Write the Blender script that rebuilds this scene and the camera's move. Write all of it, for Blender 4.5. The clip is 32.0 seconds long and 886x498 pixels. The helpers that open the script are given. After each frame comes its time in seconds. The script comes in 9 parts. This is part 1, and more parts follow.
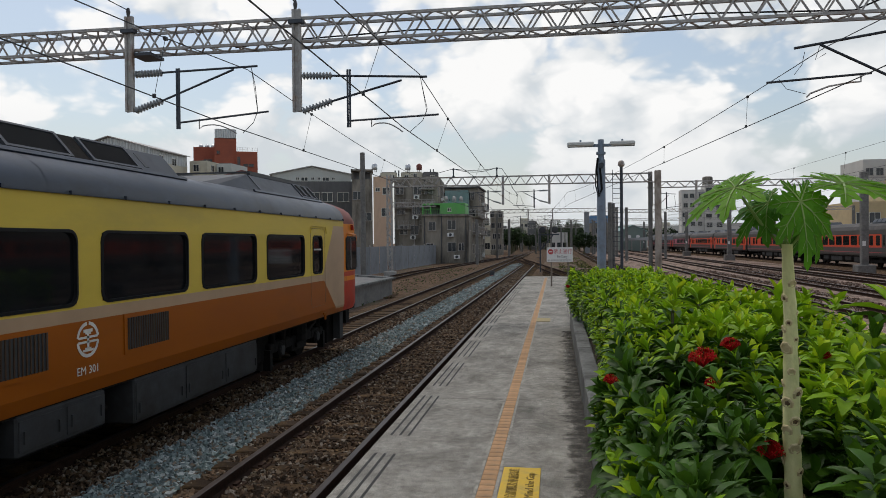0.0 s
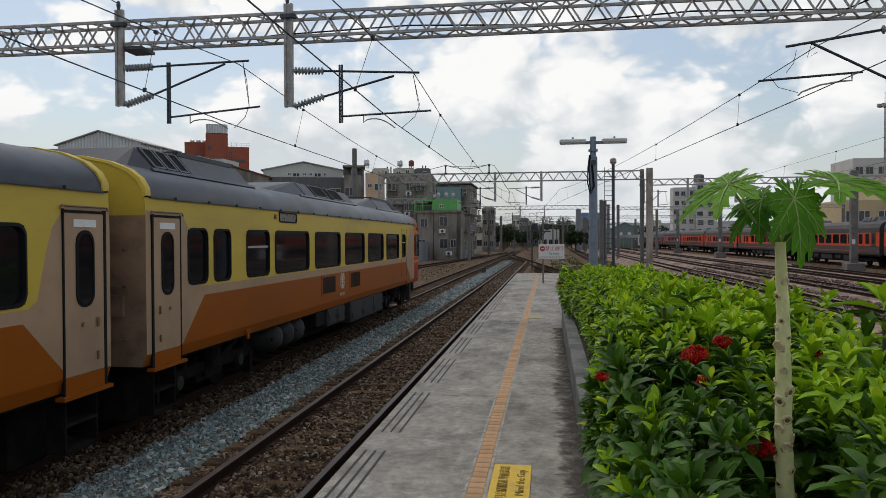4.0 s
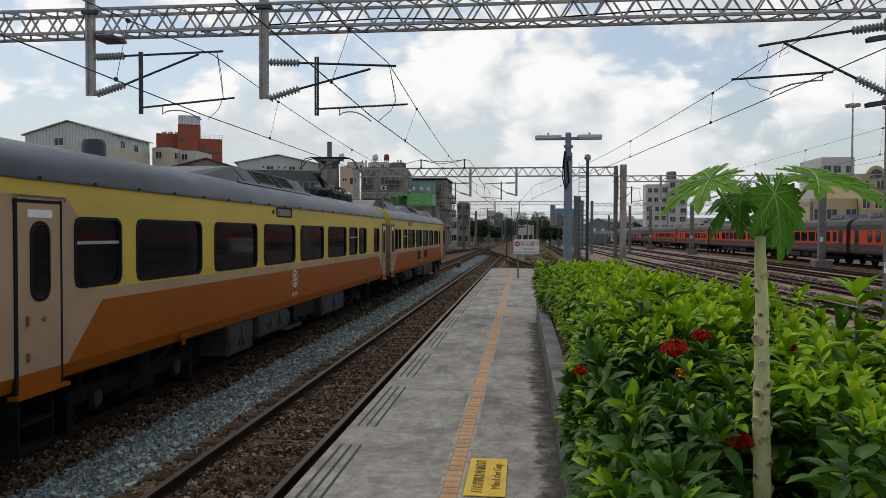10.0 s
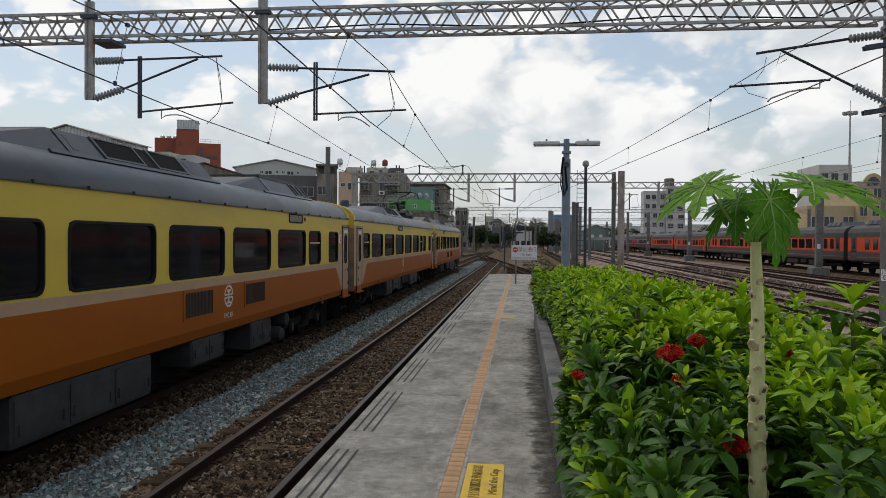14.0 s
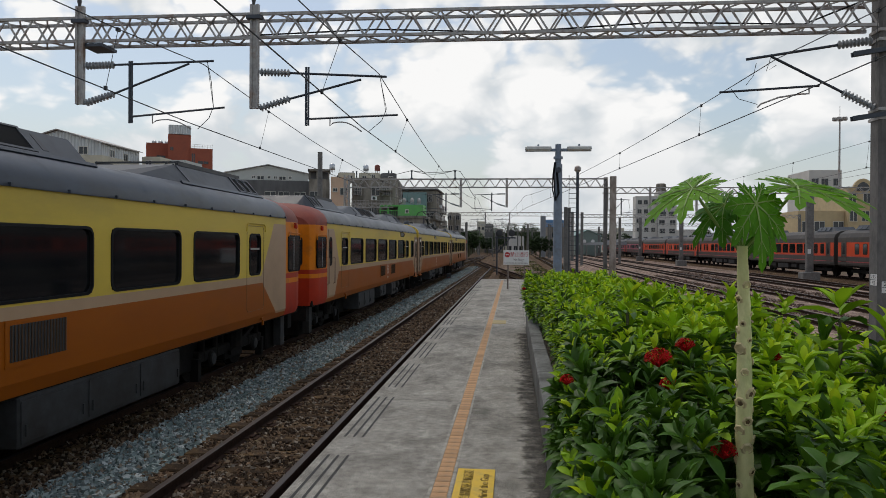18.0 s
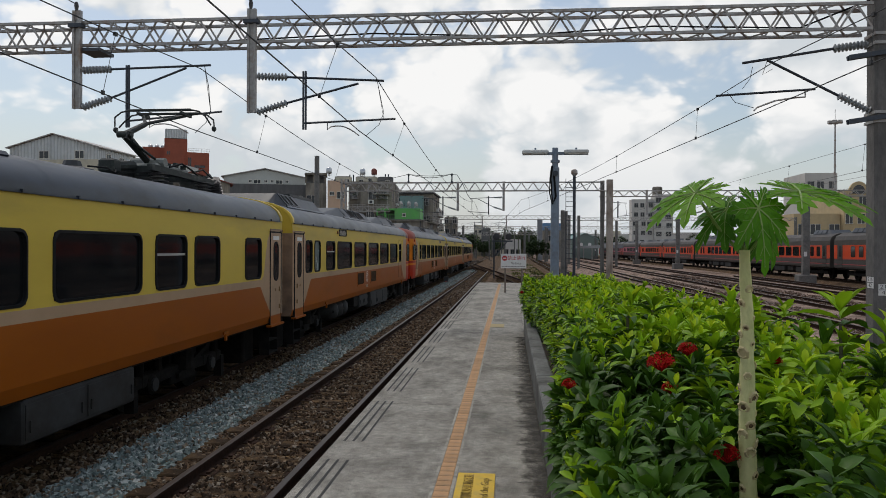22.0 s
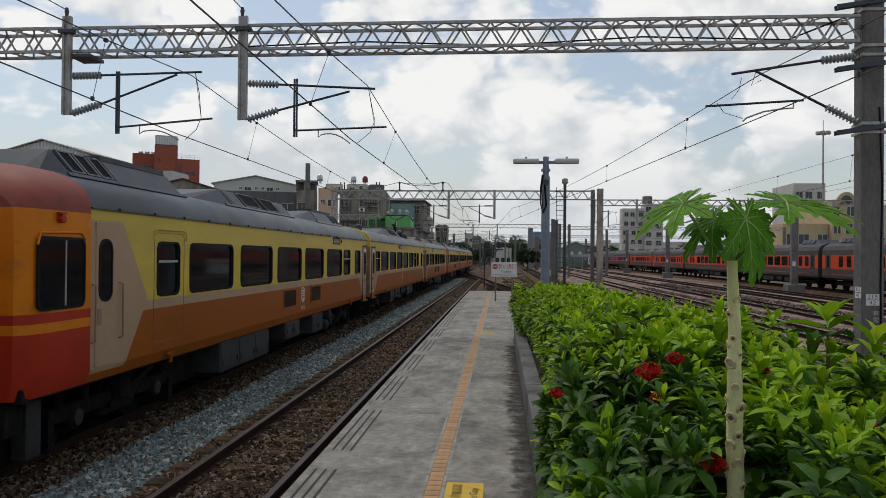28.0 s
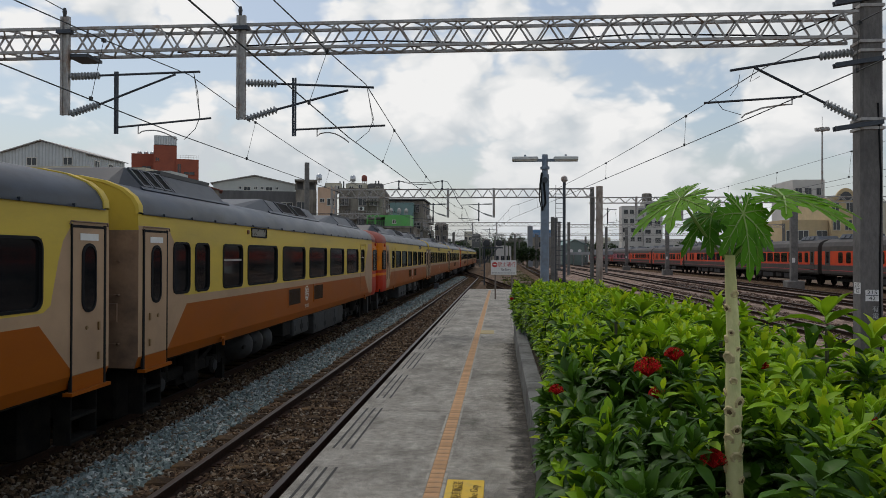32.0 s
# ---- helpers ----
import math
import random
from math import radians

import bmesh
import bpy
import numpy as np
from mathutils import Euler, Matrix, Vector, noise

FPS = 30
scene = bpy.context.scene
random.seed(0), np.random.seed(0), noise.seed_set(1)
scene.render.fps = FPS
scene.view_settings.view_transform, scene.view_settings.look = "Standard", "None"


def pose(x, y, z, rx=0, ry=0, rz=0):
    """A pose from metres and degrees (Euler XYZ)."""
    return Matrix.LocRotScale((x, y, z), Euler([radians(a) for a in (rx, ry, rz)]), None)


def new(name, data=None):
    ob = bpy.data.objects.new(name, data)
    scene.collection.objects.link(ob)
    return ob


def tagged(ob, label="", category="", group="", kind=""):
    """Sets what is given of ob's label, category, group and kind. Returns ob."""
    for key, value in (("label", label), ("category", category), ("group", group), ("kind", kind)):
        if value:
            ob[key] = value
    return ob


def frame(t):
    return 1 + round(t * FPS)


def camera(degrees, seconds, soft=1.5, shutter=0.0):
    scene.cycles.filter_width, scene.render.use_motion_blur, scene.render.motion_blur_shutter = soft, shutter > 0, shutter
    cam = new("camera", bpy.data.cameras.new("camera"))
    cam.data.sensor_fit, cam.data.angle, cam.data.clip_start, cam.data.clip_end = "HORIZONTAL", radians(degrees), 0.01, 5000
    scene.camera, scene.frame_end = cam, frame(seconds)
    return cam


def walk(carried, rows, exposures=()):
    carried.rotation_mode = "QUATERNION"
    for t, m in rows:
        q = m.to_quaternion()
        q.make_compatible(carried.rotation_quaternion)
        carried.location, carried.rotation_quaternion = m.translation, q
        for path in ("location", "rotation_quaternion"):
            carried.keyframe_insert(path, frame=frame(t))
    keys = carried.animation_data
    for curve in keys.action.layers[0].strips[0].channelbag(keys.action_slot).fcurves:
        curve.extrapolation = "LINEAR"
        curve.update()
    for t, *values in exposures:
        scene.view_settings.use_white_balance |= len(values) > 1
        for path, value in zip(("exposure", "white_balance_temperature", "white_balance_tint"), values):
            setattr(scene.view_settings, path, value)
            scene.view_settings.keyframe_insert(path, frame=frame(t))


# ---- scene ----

SECONDS = 32.0
cam = camera(62.2, SECONDS, soft=0.7)


def held(x, y, z, yaw, tilt, lean):
    """Pose of the held camera: yaw to the left of the track's direction, tilt up, lean to its left."""
    return Matrix.Translation((x, y, z)) @ Matrix.Rotation(radians(yaw), 4, "Z") @ Matrix.Rotation(radians(90 + tilt), 4, "X") @ Matrix.Rotation(radians(lean), 4, "Z")


PATH = [
    (0, 0.028, -0.040, 1.513, 8.783, -0.498, -0.531),
    (0.5, 0.022, -0.036, 1.506, 8.732, -0.505, -0.300),
    (1, 0.027, -0.050, 1.514, 8.644, -0.471, -0.432),
    (1.5, 0.029, -0.041, 1.516, 8.472, -0.413, -0.359),
    (2, 0.032, -0.043, 1.508, 8.359, -0.350, -0.362),
    (2.5, 0.032, -0.044, 1.510, 8.356, -0.618, -0.497),
    (3, 0.033, -0.035, 1.512, 8.291, -0.828, -0.430),
    (3.5, 0.030, -0.024, 1.512, 8.257, -0.732, -0.299),
    (5.5, 0.024, -0.012, 1.512, 7.624, -1.167, -0.218),
    (6, 0.023, -0.024, 1.512, 7.561, -1.279, -0.035),
    (6.5, 0.019, -0.024, 1.511, 7.665, -1.300, 0.069),
    (7, 0.010, -0.013, 1.507, 7.477, -1.116, 0.215),
    (7.5, 0.009, -0.010, 1.505, 7.267, -0.861, 0.012),
    (8, 0.012, -0.013, 1.504, 7.097, -0.837, 0.043),
    (8.5, 0.006, -0.003, 1.500, 6.861, -0.897, 0.097),
    (9, 0.002, 0.001, 1.503, 6.463, -0.941, 0.210),
    (9.5, 0.006, -0.011, 1.503, 6.254, -1.128, 0.294),
    (10, 0.004, -0.006, 1.505, 6.173, -1.188, 0.147),
    (10.5, 0.010, 0.007, 1.497, 6.057, -1.134, 0.176),
    (11, 0.012, -0.000, 1.501, 6.170, -1.288, 0.030),
    (11.5, 0.012, -0.009, 1.503, 6.220, -1.220, 0.185),
    (12, 0.011, -0.009, 1.506, 6.438, -1.213, 0.264),
    (12.5, -0.001, 0.002, 1.499, 6.304, -1.116, 0.473),
    (13, -0.000, -0.000, 1.500, 6.100, -0.890, 0.550),
    (13.5, 0.010, 0.002, 1.499, 6.122, -0.767, 0.407),
    (14, 0.007, -0.013, 1.501, 6.018, -0.748, 0.398),
    (14.5, 0.007, -0.027, 1.500, 6.016, -0.644, 0.314),
    (16.5, 0.028, -0.025, 1.501, 5.159, -0.208, 0.170),
    (17, 0.030, -0.035, 1.504, 5.152, -0.129, 0.288),
    (17.5, 0.033, -0.021, 1.502, 5.463, -0.344, 0.347),
    (18, 0.021, -0.008, 1.498, 5.437, -0.341, 0.365),
    (18.5, 0.023, -0.001, 1.498, 5.376, -0.660, 0.272),
    (19, 0.024, 0.003, 1.503, 5.602, -0.609, 0.200),
    (19.5, 0.017, 0.001, 1.504, 5.501, -0.375, 0.077),
    (20, 0.018, 0.003, 1.499, 5.435, -0.179, 0.050),
    (20.5, 0.016, 0.000, 1.500, 5.418, -0.170, 0.059),
    (21, 0.018, -0.002, 1.501, 5.454, -0.143, 0.158),
    (21.5, 0.011, -0.007, 1.502, 5.549, -0.200, 0.279),
    (22, 0.003, -0.013, 1.502, 5.189, -0.066, 0.236),
    (22.5, 0.007, -0.017, 1.503, 4.799, 0.133, 0.396),
    (23, 0.011, -0.003, 1.497, 4.734, 0.135, 0.363),
    (23.5, 0.008, -0.006, 1.501, 4.554, 0.086, 0.327),
    (24, 0.008, -0.003, 1.500, 4.578, 0.114, 0.260),
    (24.5, 0.009, 0.000, 1.499, 4.698, 0.007, 0.353),
    (25, 0.012, -0.001, 1.502, 4.689, -0.099, 0.291),
    (25.5, 0.020, -0.006, 1.500, 4.737, 0.099, 0.290),
    (27.5, 0.013, -0.014, 1.504, 4.445, 0.228, 0.637),
    (28, 0.010, -0.006, 1.505, 4.473, 0.569, 0.502),
    (28.5, 0.008, -0.012, 1.504, 4.425, 0.754, 0.664),
    (29, 0.008, -0.018, 1.504, 4.373, 0.851, 0.673),
    (29.5, 0.011, -0.005, 1.500, 4.139, 0.927, 0.687),
    (30, 0.012, -0.010, 1.498, 4.147, 0.852, 0.755),
    (30.5, 0.009, -0.008, 1.505, 4.021, 0.708, 0.806),
    (31, 0.008, -0.013, 1.505, 4.048, 0.767, 0.970),
    (31.5, 0.009, -0.006, 1.499, 4.188, 0.652, 0.573),
    (32, 0.014, -0.010, 1.499, 4.447, 0.456, 0.159),
]
walk(cam, [(t, held(*p)) for t, *p in PATH], [(0, 0.13, 6640, 10), (13, 0.13, 6640, 10), (20, 0.09, 6640, 10), (27, 0.05, 6640, 10), (SECONDS, 0.0, 6640, 10)])

# ---- sky and sun ----
SUN_UP, SUN_TURN = 62, -35     # degrees; turn from the track's direction to the left is negative
world = bpy.data.worlds.new("sky")
scene.world = world
world.use_nodes = True


def build_sky():
    nt = world.node_tree
    nt.nodes.clear()
    N = nt.nodes.new
    out, bg = N("ShaderNodeOutputWorld"), N("ShaderNodeBackground")
    sky = N("ShaderNodeTexSky")
    sky.sky_type, sky.sun_disc = "NISHITA", False
    sky.sun_elevation, sky.sun_rotation = radians(SUN_UP), radians(SUN_TURN)
    sky.dust_density, sky.air_density = 2.0, 1.2
    dim = N("ShaderNodeVectorMath"); dim.operation = "SCALE"; dim.inputs[3].default_value = 0.10
    nt.links.new(sky.outputs[0], dim.inputs[0])
    co = N("ShaderNodeTexCoord")
    sep = N("ShaderNodeSeparateXYZ"); nt.links.new(co.outputs["Generated"], sep.inputs[0])
    up = N("ShaderNodeMath"); up.operation = "MAXIMUM"; up.inputs[1].default_value = 0.0
    nt.links.new(sep.outputs[2], up.inputs[0])
    flat = N("ShaderNodeMapping")
    flat.inputs["Scale"].default_value, flat.inputs["Location"].default_value = (2.5, 2.5, 3.9), CLOUD_SHIFT
    nt.links.new(co.outputs["Generated"], flat.inputs["Vector"])
    def heap(vec, fine):
        """Cloud density: a broad mass with heaped, rounded billows of three sizes on it."""
        big = N("ShaderNodeTexNoise"); big.inputs["Scale"].default_value = 1.15
        big.inputs["Detail"].default_value, big.inputs["Roughness"].default_value = 4, 0.5
        nt.links.new(vec, big.inputs["Vector"])
        wob = N("ShaderNodeTexNoise"); wob.inputs["Scale"].default_value = 3.0; wob.inputs["Detail"].default_value = 5
        nt.links.new(vec, wob.inputs["Vector"])
        bend = N("ShaderNodeVectorMath"); bend.operation = "MULTIPLY_ADD"; bend.inputs[1].default_value = (0.28, 0.28, 0.28)
        nt.links.new(wob.outputs["Color"], bend.inputs[0]); nt.links.new(vec, bend.inputs[2])
        total = big.outputs["Fac"]
        for size, share in ((2.6, -0.26), (6.5, -0.13), (15.0, -0.07), (34.0, -0.035))[:4 if fine else 2]:
            v = N("ShaderNodeTexVoronoi"); v.feature = "SMOOTH_F1"
            v.inputs["Scale"].default_value, v.inputs["Smoothness"].default_value = size, 0.45
            nt.links.new(bend.outputs[0], v.inputs["Vector"])
            ma = N("ShaderNodeMath"); ma.operation = "MULTIPLY_ADD"; ma.inputs[1].default_value = share
            nt.links.new(v.outputs["Distance"], ma.inputs[0]); nt.links.new(total, ma.inputs[2])
            total = ma.outputs[0]
        return total

    here = heap(flat.outputs[0], True)
    mask = N("ShaderNodeValToRGB")
    mask.color_ramp.interpolation = "EASE"
    mask.color_ramp.elements[0].position, mask.color_ramp.elements[1].position = CLOUD_EDGE
    nt.links.new(here, mask.inputs[0])
    # lit upper edges and greyer bodies
    lift = N("ShaderNodeVectorMath"); lift.operation = "ADD"; lift.inputs[1].default_value = (-0.06, 0.03, 0.16)
    nt.links.new(flat.outputs[0], lift.inputs[0])
    over = heap(lift.outputs[0], False)
    slope = N("ShaderNodeMath"); slope.operation = "SUBTRACT"
    nt.links.new(here, slope.inputs[0]); nt.links.new(over, slope.inputs[1])
    body = N("ShaderNodeMapRange")
    body.inputs["From Min"].default_value, body.inputs["From Max"].default_value = -0.14, 0.05
    nt.links.new(slope.outputs[0], body.inputs["Value"])
    tone = N("ShaderNodeValToRGB")
    e = tone.color_ramp.elements
    e[0].position, e[0].color = 0.05, (0.58, 0.63, 0.675, 1)
    e[1].position, e[1].color = 0.85, (0.87, 0.88, 0.89, 1)
    nt.links.new(body.outputs[0], tone.inputs[0])
    # broken cloud thins out towards the zenith
    thin = N("ShaderNodeMapRange")
    thin.inputs["From Min"].default_value, thin.inputs["From Max"].default_value = 0.35, 0.75
    thin.inputs["To Min"].default_value, thin.inputs["To Max"].default_value = 1.0, 0.25
    nt.links.new(up.outputs[0], thin.inputs["Value"])
    cover = N("ShaderNodeMath"); cover.operation = "MULTIPLY"
    nt.links.new(mask.outputs[0], cover.inputs[0]); nt.links.new(thin.outputs[0], cover.inputs[1])
    mix = N("ShaderNodeMix"); mix.data_type = "RGBA"
    nt.links.new(cover.outputs[0], mix.inputs["Factor"])
    veil = N("ShaderNodeMix"); veil.data_type = "RGBA"
    veil.inputs["Factor"].default_value, veil.inputs["B"].default_value = 0.16, (0.74, 0.84, 0.95, 1)
    nt.links.new(dim.outputs[0], veil.inputs["A"])
    nt.links.new(veil.outputs["Result"], mix.inputs["A"]); nt.links.new(tone.outputs[0], mix.inputs["B"])
    # pale haze towards the horizon
    haze = N("ShaderNodeMapRange")
    haze.inputs["From Min"].default_value, haze.inputs["From Max"].default_value = 0.0, 0.17
    haze.inputs["To Min"].default_value, haze.inputs["To Max"].default_value = 0.75, 0.0
    nt.links.new(up.outputs[0], haze.inputs["Value"])
    dull = N("ShaderNodeMix"); dull.data_type = "RGBA"
    dull.inputs["B"].default_value = (0.56, 0.605, 0.645, 1)
    nt.links.new(haze.outputs[0], dull.inputs["Factor"]); nt.links.new(mix.outputs["Result"], dull.inputs["A"])
    nt.links.new(dull.outputs["Result"], bg.inputs[0])
    bg.inputs[1].default_value = SKY_GAIN
    nt.links.new(bg.outputs[0], out.inputs[0])


CLOUD_SHIFT = (3.1, 1.7, 0.4)
CLOUD_EDGE = (0.20, 0.295)
SKY_GAIN = 1.0
build_sky()

sun_lamp = bpy.data.lights.new("sun", "SUN")
sun_lamp.energy, sun_lamp.angle, sun_lamp.color = 0.8, radians(12), (1.0, 0.95, 0.88)
sun = new("sun", sun_lamp)
sun.matrix_world = Matrix.Rotation(radians(-SUN_TURN), 4, "Z") @ Matrix.Rotation(radians(-(90 - SUN_UP)), 4, "X")

# ---- materials ----
def mat(name, a, b=None, scale=6.0, rough=0.7, metal=0.0, bump=0.0, bump_scale=60.0, stain=None, stain_scale=0.8, stain_cut=(0.5, 0.75),
        spread=0.0, island=False, stretch=(1, 1, 1), rough_var=0.12, coat=0.0, detail=6, spec=0.5):
    """A surface of two tones a and b in fine grain, larger stains, relief, and a spread of tone from piece to piece."""
    m = bpy.data.materials.new(name)
    m.use_nodes = True
    nt = m.node_tree
    N, L = nt.nodes.new, nt.links.new
    bsdf = nt.nodes["Principled BSDF"]
    b = b or tuple(c * 0.8 for c in a)
    co = N("ShaderNodeTexCoord")
    mp = N("ShaderNodeMapping"); mp.inputs["Scale"].default_value = stretch
    L(co.outputs["Object"], mp.inputs[0])
    n1 = N("ShaderNodeTexNoise"); n1.inputs["Scale"].default_value = scale
    n1.inputs["Detail"].default_value, n1.inputs["Roughness"].default_value = detail, 0.62
    L(mp.outputs[0], n1.inputs["Vector"])
    r1 = N("ShaderNodeValToRGB")
    r1.color_ramp.elements[0].position, r1.color_ramp.elements[0].color = 0.32, (*b, 1)
    r1.color_ramp.elements[1].position, r1.color_ramp.elements[1].color = 0.68, (*a, 1)
    L(n1.outputs["Fac"], r1.inputs[0])
    col = r1.outputs[0]
    if stain:
        n2 = N("ShaderNodeTexNoise"); n2.inputs["Scale"].default_value = stain_scale
        n2.inputs["Detail"].default_value, n2.inputs["Roughness"].default_value = 7, 0.65
        L(mp.outputs[0], n2.inputs["Vector"])
        r2 = N("ShaderNodeMapRange")
        r2.inputs["From Min"].default_value, r2.inputs["From Max"].default_value = stain_cut
        L(n2.outputs["Fac"], r2.inputs["Value"])
        mx = N("ShaderNodeMix"); mx.data_type = "RGBA"
        L(r2.outputs[0], mx.inputs["Factor"]); L(col, mx.inputs["A"]); mx.inputs["B"].default_value = (*stain, 1)
        col = mx.outputs["Result"]
    if spread:
        if island:
            src = N("ShaderNodeNewGeometry").outputs["Random Per Island"]
        else:
            src = N("ShaderNodeObjectInfo").outputs["Random"]
        r3 = N("ShaderNodeMapRange")
        r3.inputs["To Min"].default_value, r3.inputs["To Max"].default_value = 1 - spread, 1 + spread
        L(src, r3.inputs["Value"])
        hs = N("ShaderNodeHueSaturation")
        L(col, hs.inputs["Color"]); L(r3.outputs[0], hs.inputs["Value"])
        col = hs.outputs[0]
    L(col, bsdf.inputs["Base Color"])
    rr = N("ShaderNodeMapRange")
    rr.inputs["To Min"].default_value, rr.inputs["To Max"].default_value = max(0.02, rough - rough_var), min(1, rough + rough_var)
    L(n1.outputs["Fac"], rr.inputs["Value"]); L(rr.outputs[0], bsdf.inputs["Roughness"])
    bsdf.inputs["Metallic"].default_value = metal
    bsdf.inputs["Specular IOR Level"].default_value = spec
    bsdf.inputs["Coat Weight"].default_value = coat
    bsdf.inputs["Coat Roughness"].default_value = 0.15
    if bump:
        n3 = N("ShaderNodeTexNoise"); n3.inputs["Scale"].default_value = bump_scale
        n3.inputs["Detail"].default_value = 4
        L(mp.outputs[0], n3.inputs["Vector"])
        bp = N("ShaderNodeBump"); bp.inputs["Strength"].default_value = bump; bp.inputs["Distance"].default_value = 0.02
        L(n3.outputs["Fac"], bp.inputs["Height"]); L(bp.outputs[0], bsdf.inputs["Normal"])
    return m


def pebbles(name, tones, scale, rough=0.9, depth=0.03, stain=None, stain_scale=0.3, stain_cut=(0.5, 0.7)):
    """Loose stones: a cell pattern of the tones with rounded relief."""
    m = bpy.data.materials.new(name)
    m.use_nodes = True
    nt = m.node_tree
    N, L = nt.nodes.new, nt.links.new
    bsdf = nt.nodes["Principled BSDF"]
    co = N("ShaderNodeTexCoord")
    v = N("ShaderNodeTexVoronoi"); v.inputs["Scale"].default_value = scale
    L(co.outputs["Object"], v.inputs["Vector"])
    ramp = N("ShaderNodeValToRGB")
    ramp.color_ramp.interpolation = "LINEAR"
    while len(ramp.color_ramp.elements) < len(tones):
        ramp.color_ramp.elements.new(0.5)
    for i, c in enumerate(tones):
        ramp.color_ramp.elements[i].position = i / (len(tones) - 1)
        ramp.color_ramp.elements[i].color = (*c, 1)
    L(v.outputs["Color"], ramp.inputs[0])
    col = ramp.outputs[0]
    if stain:
        n2 = N("ShaderNodeTexNoise"); n2.inputs["Scale"].default_value = stain_scale; n2.inputs["Detail"].default_value = 6
        L(co.outputs["Object"], n2.inputs["Vector"])
        r2 = N("ShaderNodeMapRange")
        r2.inputs["From Min"].default_value, r2.inputs["From Max"].default_value = stain_cut
        L(n2.outputs["Fac"], r2.inputs["Value"])
        mx = N("ShaderNodeMix"); mx.data_type = "RGBA"
        L(r2.outputs[0], mx.inputs["Factor"]); L(col, mx.inputs["A"]); mx.inputs["B"].default_value = (*stain, 1)
        col = mx.outputs["Result"]
    for size in (5.0, 0.9):
        n4 = N("ShaderNodeTexNoise"); n4.inputs["Scale"].default_value = size; n4.inputs["Detail"].default_value = 6
        n4.inputs["Roughness"].default_value = 0.7
        L(co.outputs["Object"], n4.inputs["Vector"])
        r4 = N("ShaderNodeMapRange")
        r4.inputs["From Min"].default_value, r4.inputs["From Max"].default_value = 0.35, 0.65
        r4.inputs["To Min"].default_value, r4.inputs["To Max"].default_value = 0.62, 1.38
        L(n4.outputs["Fac"], r4.inputs["Value"])
        hs = N("ShaderNodeHueSaturation")
        L(col, hs.inputs["Color"]); L(r4.outputs[0], hs.inputs["Value"])
        col = hs.outputs[0]
    L(col, bsdf.inputs["Base Color"])
    bsdf.inputs["Roughness"].default_value = rough
    bsdf.inputs["Specular IOR Level"].default_value = 0.08
    bp = N("ShaderNodeBump"); bp.inputs["Strength"].default_value = 0.9; bp.inputs["Distance"].default_value = depth
    bp.invert = True
    L(v.outputs["Distance"], bp.inputs["Height"]); L(bp.outputs[0], bsdf.inputs["Normal"])
    return m


def leafy(name, a, b, spread=0.25, rough=0.35, through_light=0.25):
    """Leaf: two greens, tone by leaf, gloss, some light through it."""
    m = mat(name, a, b, scale=9, rough=rough, spread=spread, island=True, bump=0.15, bump_scale=25, spec=0.2)
    nt = m.node_tree
    bsdf = nt.nodes["Principled BSDF"]
    tr = nt.nodes.new("ShaderNodeBsdfTranslucent")
    mx = nt.nodes.new("ShaderNodeMixShader"); mx.inputs[0].default_value = through_light
    src = bsdf.inputs["Base Color"].links[0].from_socket
    nt.links.new(src, tr.inputs[0])
    nt.links.new(bsdf.outputs[0], mx.inputs[1]); nt.links.new(tr.outputs[0], mx.inputs[2])
    nt.links.new(mx.outputs[0], nt.nodes["Material Output"].inputs[0])
    return m


def stone_mix(name, tones):
    """Crushed stones: one of the tones for each stone, with fine grain."""
    m = mat(name, tones[0], scale=14, rough=0.92, spec=0.12)
    nt = m.node_tree
    N, L = nt.nodes.new, nt.links.new
    geo, ramp = N("ShaderNodeNewGeometry"), N("ShaderNodeValToRGB")
    ramp.color_ramp.interpolation = "CONSTANT"
    while len(ramp.color_ramp.elements) < len(tones):
        ramp.color_ramp.elements.new(0.5)
    for i, c in enumerate(tones):
        ramp.color_ramp.elements[i].position, ramp.color_ramp.elements[i].color = i / len(tones), (*c, 1)
    L(geo.outputs["Random Per Island"], ramp.inputs[0])
    grain = N("ShaderNodeTexNoise"); grain.inputs["Scale"].default_value = 60; grain.inputs["Detail"].default_value = 5
    tone = N("ShaderNodeMapRange"); tone.inputs["To Min"].default_value, tone.inputs["To Max"].default_value = 0.55, 1.45
    L(N("ShaderNodeTexCoord").outputs["Object"], grain.inputs["Vector"]); L(grain.outputs["Fac"], tone.inputs["Value"])
    hs = N("ShaderNodeHueSaturation")
    L(ramp.outputs[0], hs.inputs["Color"]); L(tone.outputs[0], hs.inputs["Value"])
    L(hs.outputs[0], nt.nodes["Principled BSDF"].inputs["Base Color"])
    return m


